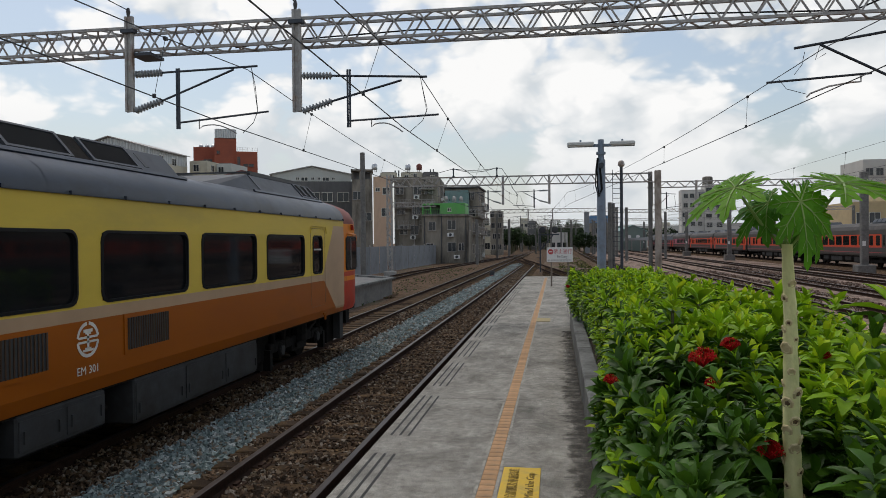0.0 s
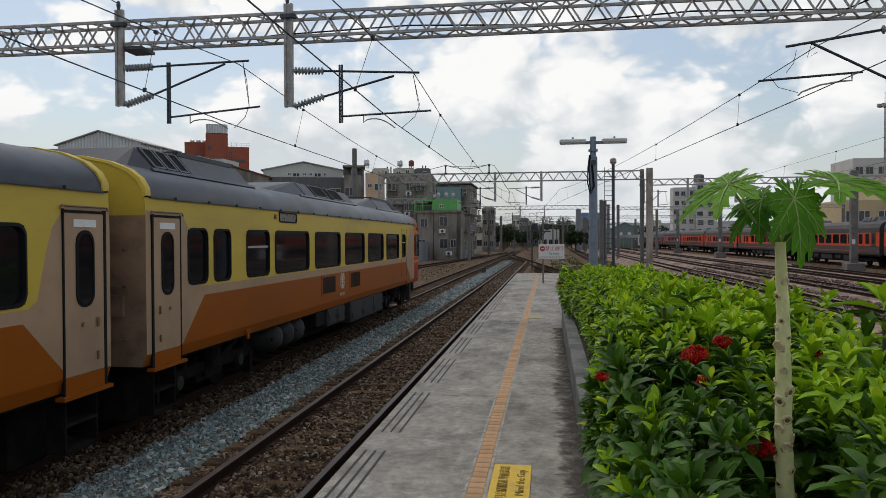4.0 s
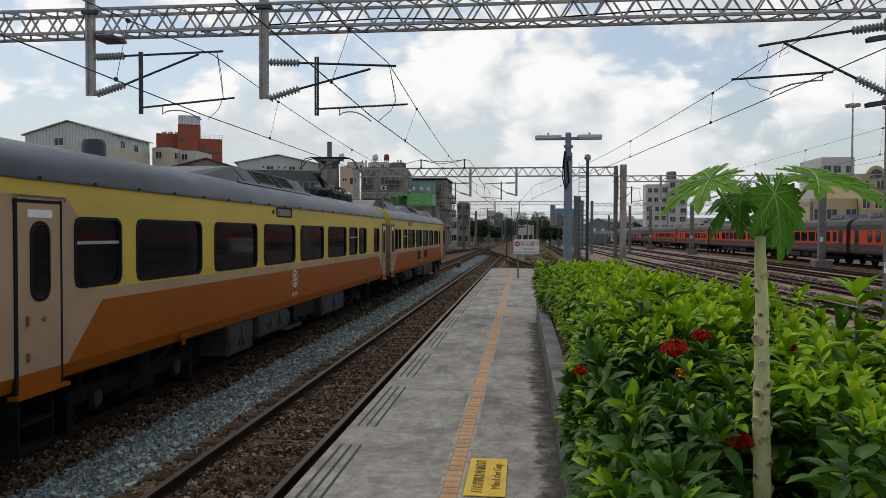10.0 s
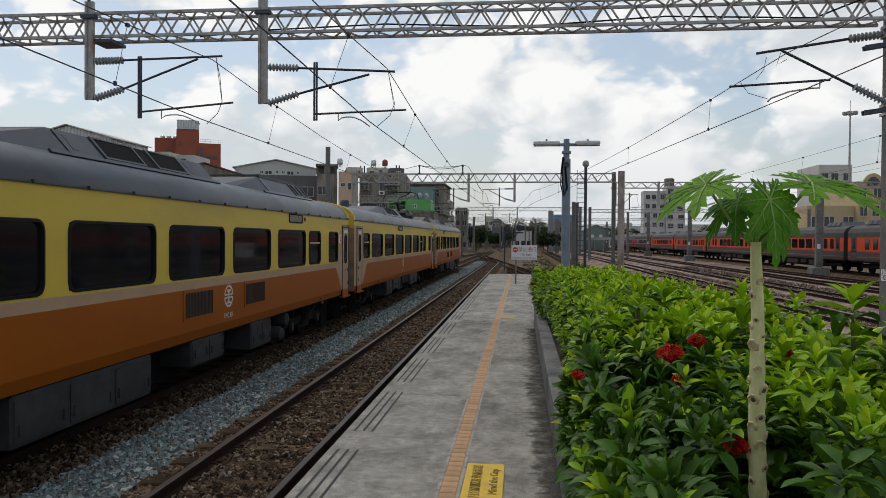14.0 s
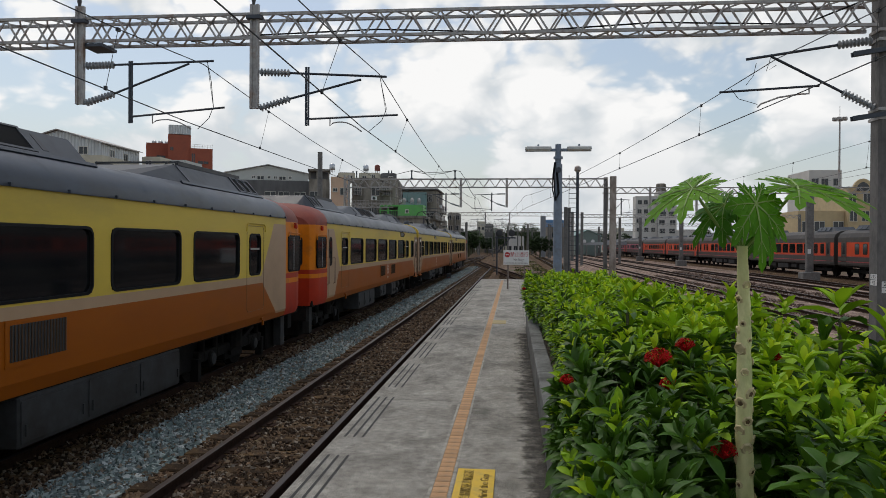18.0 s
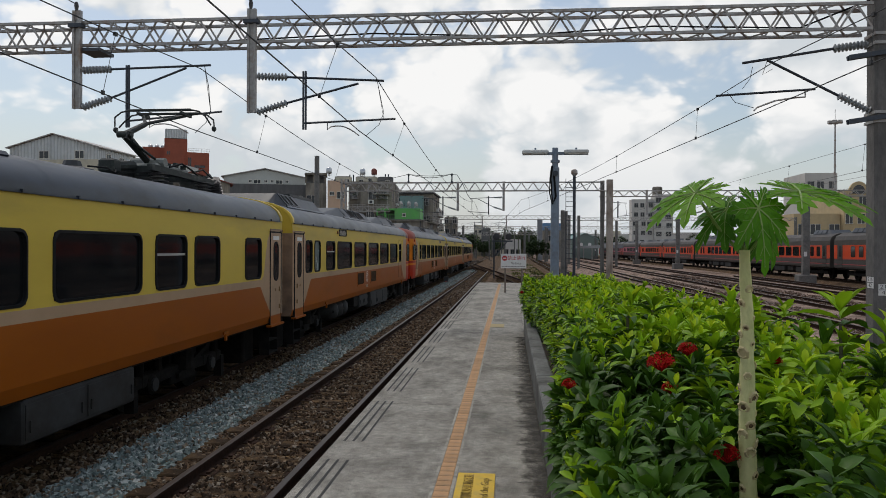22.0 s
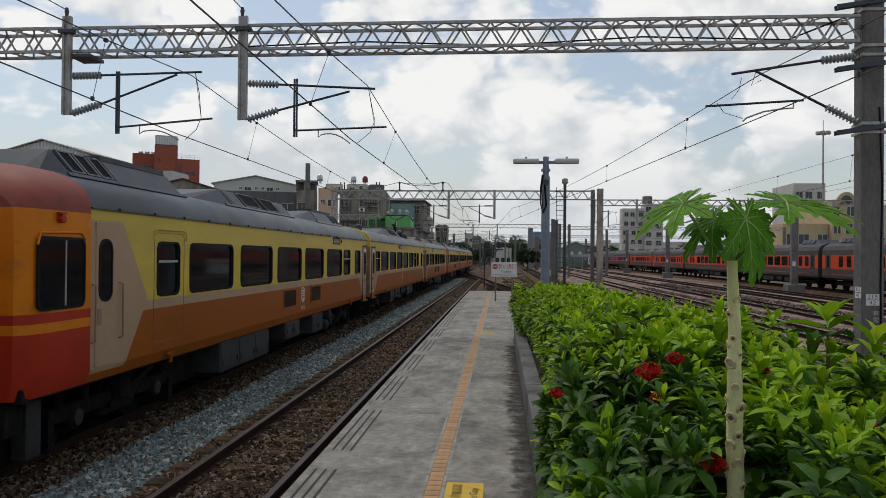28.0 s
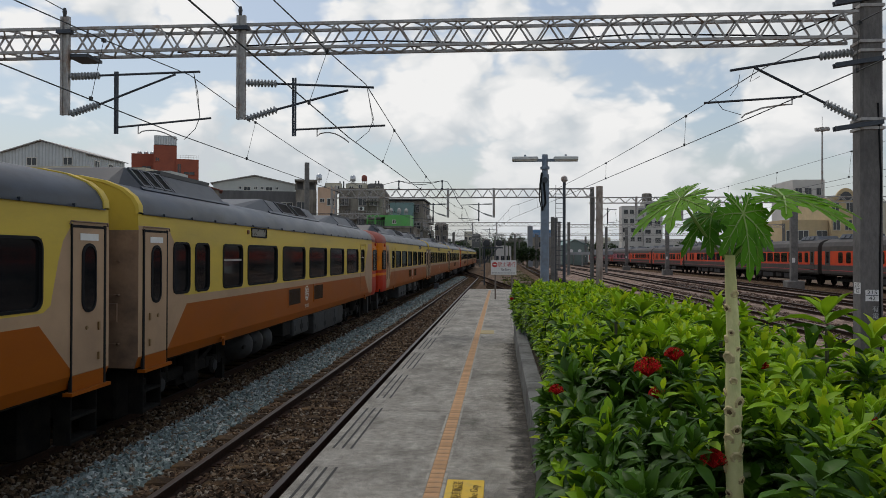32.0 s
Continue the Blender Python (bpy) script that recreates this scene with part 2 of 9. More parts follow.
def worn_concrete(name):
    """Rough cast concrete: sandy speckle, pale worn laitance, dark damp blotches and fine pits."""
    m = mat(name, (0.40, 0.375, 0.325), (0.235, 0.22, 0.188), scale=5.5, rough=0.92, bump=0.55, bump_scale=90, stain=(0.14, 0.131, 0.112), stain_scale=1.7, stain_cut=(0.50, 0.74), stretch=(1, 0.6, 1), detail=11, spec=0.12)
    nt = m.node_tree
    N, L = nt.nodes.new, nt.links.new
    bsdf = nt.nodes["Principled BSDF"]
    col = bsdf.inputs["Base Color"].links[0].from_socket
    co = N("ShaderNodeTexCoord")
    for scale, low, high, lo, hi, rough in ((120, 0.34, 0.66, 0.50, 1.38, 0.7), (16, 0.36, 0.62, 0.80, 1.16, 0.65), (0.9, 0.38, 0.62, 0.88, 1.13, 0.6)):
        n = N("ShaderNodeTexNoise"); n.inputs["Scale"].default_value = scale
        n.inputs["Detail"].default_value, n.inputs["Roughness"].default_value = 5, rough
        r = N("ShaderNodeMapRange")
        r.inputs["From Min"].default_value, r.inputs["From Max"].default_value = low, high
        r.inputs["To Min"].default_value, r.inputs["To Max"].default_value = lo, hi
        hs = N("ShaderNodeHueSaturation")
        L(co.outputs["Object"], n.inputs["Vector"]); L(n.outputs["Fac"], r.inputs["Value"])
        L(col, hs.inputs["Color"]); L(r.outputs[0], hs.inputs["Value"])
        col = hs.outputs[0]
    L(col, bsdf.inputs["Base Color"])
    return m


CONCRETE = worn_concrete("platform concrete")
CONCRETE_OLD = mat("old concrete", (0.46, 0.44, 0.40), (0.33, 0.315, 0.285), scale=8, rough=0.92, bump=0.4, bump_scale=40, stain=(0.14, 0.135, 0.12), stain_scale=0.6, spread=0.12)
CONCRETE_DARK = mat("weathered dark concrete", (0.20, 0.19, 0.175), (0.13, 0.125, 0.115), scale=7, rough=0.92, bump=0.3, bump_scale=30, stain=(0.08, 0.075, 0.07), stain_scale=1.1)
KERB = mat("kerb concrete", (0.225, 0.228, 0.215), (0.14, 0.143, 0.135), scale=18, rough=0.9, bump=0.3, bump_scale=60, stain=(0.075, 0.075, 0.068), stain_scale=2.5, stain_cut=(0.46, 0.68), spec=0.2)
TILE_LINE = mat("orange paving tile", (0.55, 0.33, 0.175), (0.43, 0.25, 0.125), scale=25, rough=0.85, bump=0.2, bump_scale=80, stain=(0.28, 0.20, 0.13), stain_scale=5, stain_cut=(0.5, 0.68), spread=0.14, spec=0.2)
MAT_YELLOW = mat("yellow plate", (0.72, 0.47, 0.03), (0.62, 0.39, 0.03), scale=20, rough=0.7, bump=0.1, stain=(0.42, 0.30, 0.08), stain_scale=6)
FADED = mat("faded yellow plate", (0.42, 0.32, 0.13), (0.30, 0.24, 0.11), scale=14, rough=0.8, stain=(0.24, 0.21, 0.15), stain_scale=5)
INK = mat("worn black lettering", (0.36, 0.235, 0.03), (0.09, 0.065, 0.02), scale=55, rough=0.8)
GROOVE = mat("dark groove", (0.05, 0.048, 0.045), rough=0.95)
GROUND = pebbles("brown gravel ground", [(0.075, 0.048, 0.033), (0.13, 0.088, 0.062), (0.18, 0.130, 0.098), (0.10, 0.066, 0.047)], 16, stain=(0.10, 0.105, 0.05), stain_scale=0.12, stain_cut=(0.52, 0.72))
BALLAST = pebbles("rusty ballast", [(0.036, 0.023, 0.015), (0.095, 0.058, 0.034), (0.148, 0.098, 0.060), (0.050, 0.032, 0.021)], 22)
YARD_BALLAST = pebbles("pinkish yard ballast", [(0.125, 0.083, 0.062), (0.245, 0.170, 0.130), (0.33, 0.245, 0.198), (0.155, 0.103, 0.077)], 15, stain=(0.12, 0.087, 0.062), stain_scale=0.5, stain_cut=(0.50, 0.70))
STONE_BROWN = stone_mix("rusty stone", [(0.036, 0.024, 0.016), (0.095, 0.058, 0.034), (0.16, 0.105, 0.064), (0.060, 0.040, 0.027), (0.20, 0.145, 0.095), (0.050, 0.034, 0.022), (0.125, 0.081, 0.050), (0.24, 0.20, 0.155)])
STONE_BLUE = stone_mix("blue-grey stone", [(0.11, 0.135, 0.132), (0.185, 0.232, 0.222), (0.28, 0.325, 0.305), (0.14, 0.168, 0.168), (0.37, 0.395, 0.375), (0.155, 0.20, 0.187), (0.23, 0.265, 0.255), (0.17, 0.138, 0.104)])
STONE_GREY = stone_mix("grey-pink yard stone", [(0.085, 0.055, 0.040), (0.16, 0.106, 0.079), (0.225, 0.165, 0.130), (0.12, 0.080, 0.060), (0.27, 0.215, 0.18)])
RAIL_SIDE = mat("rusty rail side", (0.046, 0.024, 0.016), (0.022, 0.013, 0.009), scale=20, rough=0.9, bump=0.2, spec=0.1)
RAIL_TOP = mat("worn rail head", (0.052, 0.036, 0.030), (0.030, 0.021, 0.017), scale=6, rough=0.45, metal=0.1, spec=0.35, stretch=(8, 0.5, 1))
SLEEPER = mat("rusty sleeper", (0.165, 0.105, 0.050), (0.070, 0.044, 0.025), scale=7, rough=0.95, bump=0.5, stain=(0.048, 0.033, 0.022), stain_scale=3.0, stain_cut=(0.42, 0.56), spread=0.35, spec=0.08)
STEEL = mat("galvanised steel", (0.47, 0.45, 0.42), (0.30, 0.28, 0.265), scale=7, rough=0.6, metal=0.3, stain=(0.25, 0.16, 0.11), stain_scale=2.2, stain_cut=(0.52, 0.70))
STEEL_BLUE = mat("blue-grey painted steel", (0.22, 0.27, 0.335), (0.165, 0.205, 0.255), scale=5, rough=0.55, metal=0.1, stain=(0.14, 0.14, 0.14), stain_scale=2)
STEEL_DARK = mat("dark steel tube", (0.07, 0.08, 0.095), (0.045, 0.05, 0.06), scale=8, rough=0.5, metal=0.5)
PORCELAIN = mat("grey insulator", (0.32, 0.33, 0.33), (0.24, 0.25, 0.25), scale=10, rough=0.3)
PORCELAIN_BROWN = mat("dark insulator", (0.06, 0.055, 0.055), (0.04, 0.038, 0.038), scale=10, rough=0.35)
WIRE = mat("dark wire", (0.05, 0.05, 0.05), rough=0.6, metal=0.4)
YELLOW = mat("yellow coach paint", (0.645, 0.465, 0.068), (0.565, 0.405, 0.058), scale=2.0, rough=0.45, stain=(0.40, 0.295, 0.07), stain_scale=0.9, stain_cut=(0.5, 0.82), spec=0.18, stretch=(1, 0.3, 1), detail=9)
ORANGE = mat("burnt orange coach paint", (0.335, 0.088, 0.004), (0.285, 0.072, 0.0035), scale=2.0, rough=0.42, stain=(0.19, 0.062, 0.008), stain_scale=0.8, stain_cut=(0.5, 0.85), spec=0.16, stretch=(1, 0.3, 1))
BEIGE = mat("beige coach paint", (0.45, 0.30, 0.185), (0.40, 0.265, 0.16), scale=2.2, rough=0.42, stain=(0.30, 0.20, 0.13), stain_scale=0.9, stain_cut=(0.5, 0.85), spec=0.16)
BEIGE_DIRTY = mat("sooty beige end wall", (0.34, 0.22, 0.14), (0.23, 0.145, 0.095), scale=3, rough=0.6, stain=(0.09, 0.06, 0.045), stain_scale=1.2, stain_cut=(0.45, 0.7))
CAB_ORANGE = mat("bright orange cab paint", (0.72, 0.215, 0.006), (0.60, 0.175, 0.006), scale=3, rough=0.5, spec=0.2, stain=(0.35, 0.12, 0.02), stain_scale=2.5, stain_cut=(0.52, 0.75))
CAB_RED = mat("red cab paint", (0.46, 0.036, 0.012), (0.38, 0.03, 0.011), scale=3, rough=0.5, spec=0.2, stain=(0.25, 0.035, 0.02), stain_scale=2, stain_cut=(0.52, 0.8))
CAB_ROOF = mat("faded red cab roof", (0.30, 0.075, 0.05), (0.21, 0.05, 0.036), scale=3, rough=0.6, spec=0.25, stain=(0.15, 0.06, 0.055), stain_scale=1.5)
ROOF = mat("slate blue coach roof", (0.046, 0.060, 0.085), (0.022, 0.028, 0.039), scale=2.2, rough=0.40, rough_var=0.2, spec=0.35, stain=(0.020, 0.022, 0.026), stain_scale=1.3, stain_cut=(0.44, 0.66), stretch=(1, 0.5, 1), bump=0.08, bump_scale=5, detail=9)
ROOF_UNIT = mat("grey roof unit", (0.044, 0.051, 0.062), (0.027, 0.031, 0.038), scale=4, rough=0.5, stain=(0.085, 0.09, 0.095), stain_scale=2, stain_cut=(0.56, 0.8))
LOUVRE = mat("black louvre", (0.035, 0.036, 0.040), rough=0.5)
GLASS_DARK = mat("tinted window glass", (0.012, 0.013, 0.014), (0.008, 0.009, 0.01), scale=1.2, rough=0.06, rough_var=0.03, spec=0.28)
GLASS_PALE = mat("frosted pale pane", (0.17, 0.21, 0.20), (0.14, 0.175, 0.165), scale=3, rough=0.25)
RUBBER = mat("black rubber", (0.012, 0.012, 0.013), rough=0.8, spec=0.2)
SASH = mat("aluminium sash", (0.42, 0.42, 0.42), rough=0.4, metal=0.7)
UNDER = mat("grimy underframe", (0.016, 0.0145, 0.013), (0.008, 0.0075, 0.007), scale=6, rough=0.9, spec=0.12, bump=0.2, stain=(0.024, 0.020, 0.016), stain_scale=3)
UNDER_GREY = mat("grey equipment case", (0.052, 0.053, 0.054), (0.034, 0.034, 0.034), scale=5, rough=0.8, spec=0.25, stain=(0.028, 0.025, 0.022), stain_scale=1.7, stain_cut=(0.42, 0.66))
WHITE = mat("white paint", (0.78, 0.77, 0.74), (0.70, 0.69, 0.66), scale=8, rough=0.55)
CREAM_MARK = mat("cream marking", (0.70, 0.66, 0.58), rough=0.6)


# ---- mesh helpers ----
class Shape:
    """Collects faces with a material index each, then becomes one mesh object."""

    def __init__(self):
        self.v, self.f, self.m = [], [], []

    def add(self, verts, faces, k=0):
        n = len(self.v)
        self.v += [tuple(p) for p in verts]
        self.f += [tuple(i + n for i in f) for f in faces]
        self.m += [k] * len(faces)
        return self

    def box(self, x0, x1, y0, y1, z0, z1, k=0):
        return self.add([(x, y, z) for z in (z0, z1) for y in (y0, y1) for x in (x0, x1)],
                        [(0, 2, 3, 1), (4, 5, 7, 6), (0, 1, 5, 4), (1, 3, 7, 5), (3, 2, 6, 7), (2, 0, 4, 6)], k)

    def cbox(self, x0, x1, y0, y1, z0, z1, c=0.02, k=0):
        """Box with chamfered upright and top edges."""
        def ring(d, z):
            return [(x0 + d + c, y0 + d, z), (x1 - d - c, y0 + d, z), (x1 - d, y0 + d + c, z), (x1 - d, y1 - d - c, z), (x1 - d - c, y1 - d, z), (x0 + d + c, y1 - d, z), (x0 + d, y1 - d - c, z), (x0 + d, y0 + d + c, z)]
        return self.loft([ring(c, z0), ring(0, z0 + c), ring(0, z1 - c), ring(c, z1)], k)

    def loft(self, rings, k=0, caps=True, closed=True):
        n = len(rings[0])
        verts = [p for r in rings for p in r]
        faces = []
        for i in range(len(rings) - 1):
            for j in range(n if closed else n - 1):
                a, b = i * n + j, i * n + (j + 1) % n
                faces.append((a, b, b + n, a + n))
        if caps:
            faces.append(tuple(range(n - 1, -1, -1)))
            faces.append(tuple(range(len(verts) - n, len(verts))))
        return self.add(verts, faces, k)

    def tube(self, p, q, r, n=8, k=0, r2=None, caps=True):
        p, q = Vector(p), Vector(q)
        d = (q - p).normalized()
        a = d.orthogonal().normalized()
        b = d.cross(a)
        r2 = r if r2 is None else r2
        rings = []
        for c, rad in ((p, r), (q, r2)):
            rings.append([c + a * rad * math.cos(2 * math.pi * i / n) + b * rad * math.sin(2 * math.pi * i / n) for i in range(n)])
        return self.loft(rings, k, caps)

    def pipe(self, pts, r, n=6, k=0):
        """Round bar bent along the points, in one piece."""
        pts = [Vector(p) for p in pts]
        rings, side = [], None
        for i, p in enumerate(pts):
            d = (pts[min(i + 1, len(pts) - 1)] - pts[max(i - 1, 0)]).normalized()
            side = d.orthogonal() if side is None else side - d * side.dot(d)
            side = side.normalized() if side.length > 1e-5 else d.orthogonal().normalized()
            b = d.cross(side)
            rings.append([p + side * r * math.cos(2 * math.pi * j / n) + b * r * math.sin(2 * math.pi * j / n) for j in range(n)])
        return self.loft(rings, k)

    def strut(self, p, q, w, h, k=0, up=(0, 0, 1)):
        """Rectangular bar from p to q, w wide across, h deep."""
        p, q = Vector(p), Vector(q)
        d = (q - p).normalized()
        a = d.cross(Vector(up))
        a = a.normalized() if a.length > 1e-4 else d.orthogonal().normalized()
        b = a.cross(d)
        ring = [(-w / 2, -h / 2), (w / 2, -h / 2), (w / 2, h / 2), (-w / 2, h / 2)]
        return self.loft([[c + a * s + b * t for s, t in ring] for c in (p, q)], k)

    def stack(self, base, axis, steps, n=12, k=0):
        """Turned body along axis: steps of (distance, radius)."""
        base, d = Vector(base), Vector(axis).normalized()
        a = d.orthogonal().normalized()
        b = d.cross(a)
        rings = [[base + d * s + (a * math.cos(2 * math.pi * i / n) + b * math.sin(2 * math.pi * i / n)) * r for i in range(n)] for s, r in steps]
        return self.loft(rings, k)

    def poly(self, pts, k=0):
        return self.add(pts, [tuple(range(len(pts)))], k)

    def mesh(self, name, mats, smooth=False):
        me = bpy.data.meshes.new(name)
        me.from_pydata(self.v, [], self.f)
        for m in (mats if isinstance(mats, (list, tuple)) else [mats]):
            me.materials.append(m)
        me.polygons.foreach_set("material_index", self.m)
        if smooth:
            me.polygons.foreach_set("use_smooth", [True] * len(self.f))
            me.set_sharp_from_angle(angle=radians(40))
        me.update()
        return me

    def obj(self, name, mats, parent=None, label="", smooth=False, bevel=0.0):
        me = self.mesh(name, mats, smooth)
        if bevel:
            bm = bmesh.new()
            bm.from_mesh(me)
            bmesh.ops.remove_doubles(bm, verts=bm.verts, dist=1e-5)
            es = [e for e in bm.edges if len(e.link_faces) == 2 and e.calc_face_angle(0) > 0.5]
            bmesh.ops.bevel(bm, geom=es, offset=bevel, segments=2, profile=0.6, affect="EDGES", clamp_overlap=True)
            bm.to_mesh(me)
            bm.free()
        ob = new(name, me)
        ob.parent = parent
        return tagged(ob, label)


def thing(name, label, category, group="", kind="", at=None):
    ob = new(name)
    if at is not None:
        ob.matrix_basis = at
    ob.empty_display_size = 0.2
    return tagged(ob, label, category, group, kind)


def setting(ob, label, category):
    return tagged(ob, label, category, kind="structure")


def insulator(s, p, q, r=0.075, k=0, n=9):
    """Ribbed insulator from p to q."""
    p, q = Vector(p), Vector(q)
    length = (q - p).length
    steps = [(0, r * 0.55)]
    for i in range(n):
        a = length * (i + 0.2) / n
        steps += [(a, r * 0.5), (a + length * 0.25 / n, r), (a + length * 0.4 / n, r), (a + length * 0.65 / n, r * 0.5)]
    steps.append((length, r * 0.55))
    s.stack(p, q - p, steps, 10, k)


def lettering(words, size, m, name, parent, at, label="", fit=None, extrude=0.001):
    """Letters in the built-in font as a mesh, centred, in the plane of at."""
    cu = bpy.data.curves.new(name, "FONT")
    cu.body, cu.size, cu.align_x, cu.align_y, cu.extrude = words, size, "CENTER", "CENTER", extrude
    cu.resolution_u = 2
    tmp = bpy.data.objects.new(name, cu)
    me = bpy.data.meshes.new_from_object(tmp)
    bpy.data.objects.remove(tmp)
    bpy.data.curves.remove(cu)
    if fit:
        xs = [v.co.x for v in me.vertices]
        k = fit / (max(xs) - min(xs))
        me.transform(Matrix.Diagonal((k, 1, 1, 1)))
    me.materials.clear()
    me.materials.append(m)
    ob = new(name, me)
    ob.parent = parent
    ob.matrix_basis = at
    return tagged(ob, label)


# ---- plan: x to the right of the eye, y along the tracks, z from the platform's top ----
RAIL = -0.76          # top of the rails
TRAIN_RAIL = -0.96     # the train runs on a lower track
BED = -0.98           # ballast between sleepers
NEAR_TRACK, TRAIN_TRACK = -2.69, -6.23
YARD = [9.85, 13.4, 17.2]
FAR_END = 420.0


def ground_sheet():
    """One sheet to the horizon; a little uneven near the platform."""
    s = Shape()
    xs = [-2500, -400, -120, -40] + [x * 2.0 for x in range(-12, 25)] + [70, 130, 400, 2500]
    ys = [-300, -40, -10] + [y * 2.5 for y in range(-2, 40)] + [110, 140, 200, 400, 900, 3000]
    for y in ys:
        for x in xs:
            s.v.append((x, y, BED - 0.18 + 0.04 * noise.noise((x * 0.3, y * 0.3, 0))))
    n = len(xs)
    for j in range(len(ys) - 1):
        for i in range(n - 1):
            s.f.append((j * n + i, j * n + i + 1, (j + 1) * n + i + 1, (j + 1) * n + i))
            s.m.append(0)
    setting(s.obj("ground", GROUND, smooth=True), "brown gravel railway ground with thin weeds", "ground")


ground_sheet()

RAIL_PROFILE = [(-0.062, -0.145), (0.062, -0.145), (0.062, -0.13), (0.012, -0.115), (0.012, -0.045), (0.036, -0.03), (0.034, -0.004), (0.026, 0), (-0.026, 0), (-0.034, -0.004), (-0.036, -0.03), (-0.012, -0.045), (-0.012, -0.115), (-0.062, -0.13)]


def rail(parent, p, q):
    s = Shape()
    p, q = Vector(p), Vector(q)
    d = (q - p).normalized()
    side = Vector((d.y, -d.x, 0))
    s.loft([[c + side * a + Vector((0, 0, b)) for a, b in RAIL_PROFILE] for c in (p, q)], 0)
    for i in range(len(s.f)):
        z = sum(s.v[j][2] for j in s.f[i]) / len(s.f[i])
        if len(s.f[i]) == 4 and z > p.z - 0.003:
            s.m[i] = 1
    return s.obj("rail", [RAIL_SIDE, RAIL_TOP], parent)


SLEEPER_MESH = Shape().cbox(-1.0, 1.0, -0.11, 0.11, -0.15, 0.0, 0.015).mesh("sleeper", SLEEPER)
PLATE_MESH = Shape().box(-0.17, 0.17, -0.09, 0.09, 0.0, 0.015).box(-0.12, -0.075, -0.06, 0.06, 0.015, 0.035).box(0.075, 0.12, -0.06, 0.06, 0.015, 0.035).mesh("rail_fastening", RAIL_SIDE)


def bed(s, x, y0, y1, top, k=0):
    """Ballast shoulder under a track."""
    s.loft([[(x - 1.9, y, BED - 0.24), (x - 1.35, y, top), (x + 1.35, y, top), (x + 1.9, y, BED - 0.24)] for y in (y0, y1)], k)


def straight_track(x, y0, y1, label, single=(0, 0), z=RAIL, skip=0.62, stone=None, sunk=0.0):
    """Track along y at x: two rails, sleepers one by one over the stretch single, the rest in one mesh."""
    t = thing("track", label, "railway track", "tracks", "structure", pose(0, 0, 0))
    s = Shape()
    bed(s, x, y0, y1, z - 0.14)
    s.obj("ballast_bed", stone or BALLAST, t)
    for off in (-0.5335, 0.5335):
        rail(t, (x + off, y0, z), (x + off, y1, z))
    far = Shape()
    rng = random.Random(int(x * 10))
    y = y0 + 0.3
    while y < min(y1, 150):
        if single[0] <= y <= single[1]:
            o = new("sleeper", SLEEPER_MESH); o.parent = t
            o.matrix_basis = pose(x + rng.uniform(-0.02, 0.02), y, z - 0.116, 0, 0, rng.uniform(-0.6, 0.6))
            for off in (-0.5335, 0.5335):
                if y < single[0] + 22:
                    f = new("rail_fastening", PLATE_MESH); f.parent = t
                    f.matrix_basis = pose(x + off, y, z - 0.122)
        else:
            far.box(x - 1.0, x + 1.0, y - 0.11, y + 0.11, z - 0.3, z - 0.122 - sunk)
        y += skip
    if far.v:
        far.obj("sleepers", SLEEPER, t)["kind"] = "stuff"
    return t


straight_track(NEAR_TRACK, -4, 74, "rusty narrow-gauge track beside the platform on brown ballast", (2.5, 46))
straight_track(TRAIN_TRACK, -30, FAR_END, "track under the passing orange train", (4, 30), TRAIN_RAIL)
for x in YARD:
    straight_track(x, 0, FAR_END, "rusty yard track on grey-brown ballast", skip=0.65, stone=YARD_BALLAST, sunk=0.031)
straight_track(20.0, 20, 66, "short rusty siding on grey ballast", skip=0.65, stone=YARD_BALLAST, sunk=0.031)
straight_track(25.45, 20, 260, "track under the parked red and grey train", skip=0.65)
straight_track(5.2, 0, FAR_END, "track behind the planted bed", skip=0.65)
straight_track(-12.0, 40, 64, "track beyond the far platform", skip=0.65, z=TRAIN_RAIL)


def gravel_field(name, label, m, x0, x1, y0, y1, top):
    s = Shape()
    s.box(x0, x1, y0, y1, BED - 0.3, top)
    setting(s.obj(name, m), label, "ground")


gravel_field("yard_gravel", "pale pinkish gravel between the yard tracks", YARD_BALLAST, 6.4, 23.6, -4, 230, BED - 0.115)
gravel_field("junction_gravel", "dark rusty gravel round the turnouts", BALLAST, -13.6, -1.5, 34.5, 240, BED - 0.125)


def crossover(a, b, label):
    """Slanting rails of a turnout between two tracks."""
    t = thing("turnout", label, "railway turnout", "turnouts", "structure", pose(0, 0, 0))
    a, b = Vector((*a, RAIL + 0.006 if a[0] > -5 else TRAIN_RAIL)), Vector((*b, RAIL + 0.006 if b[0] > -5 else TRAIN_RAIL))
    d = (b - a).normalized()
    side = Vector((d.y, -d.x, 0))
    for off in (-0.5335, 0.5335):
        rail(t, a + side * off, b + side * off)
    s = Shape()
    n = int((b - a).length / 0.7)
    for i in range(n):
        c = a + d * (i + 0.5) * (b - a).length / n - Vector((0, 0, 0.275))
        s.strut(c - side * 1.1, c + side * 1.0, 0.2, 0.12)
    s.obj("sleepers", SLEEPER, t)["kind"] = "stuff"


crossover((2.35, 36), (-6.23, 117), "slanting turnout rails behind the platform's end")
crossover((-2.69, 73), (-6.23, 121), "slanting turnout rails between the two tracks")
crossover((-12.0, 63), (-6.23, 150), "slanting turnout rails beyond the train track")


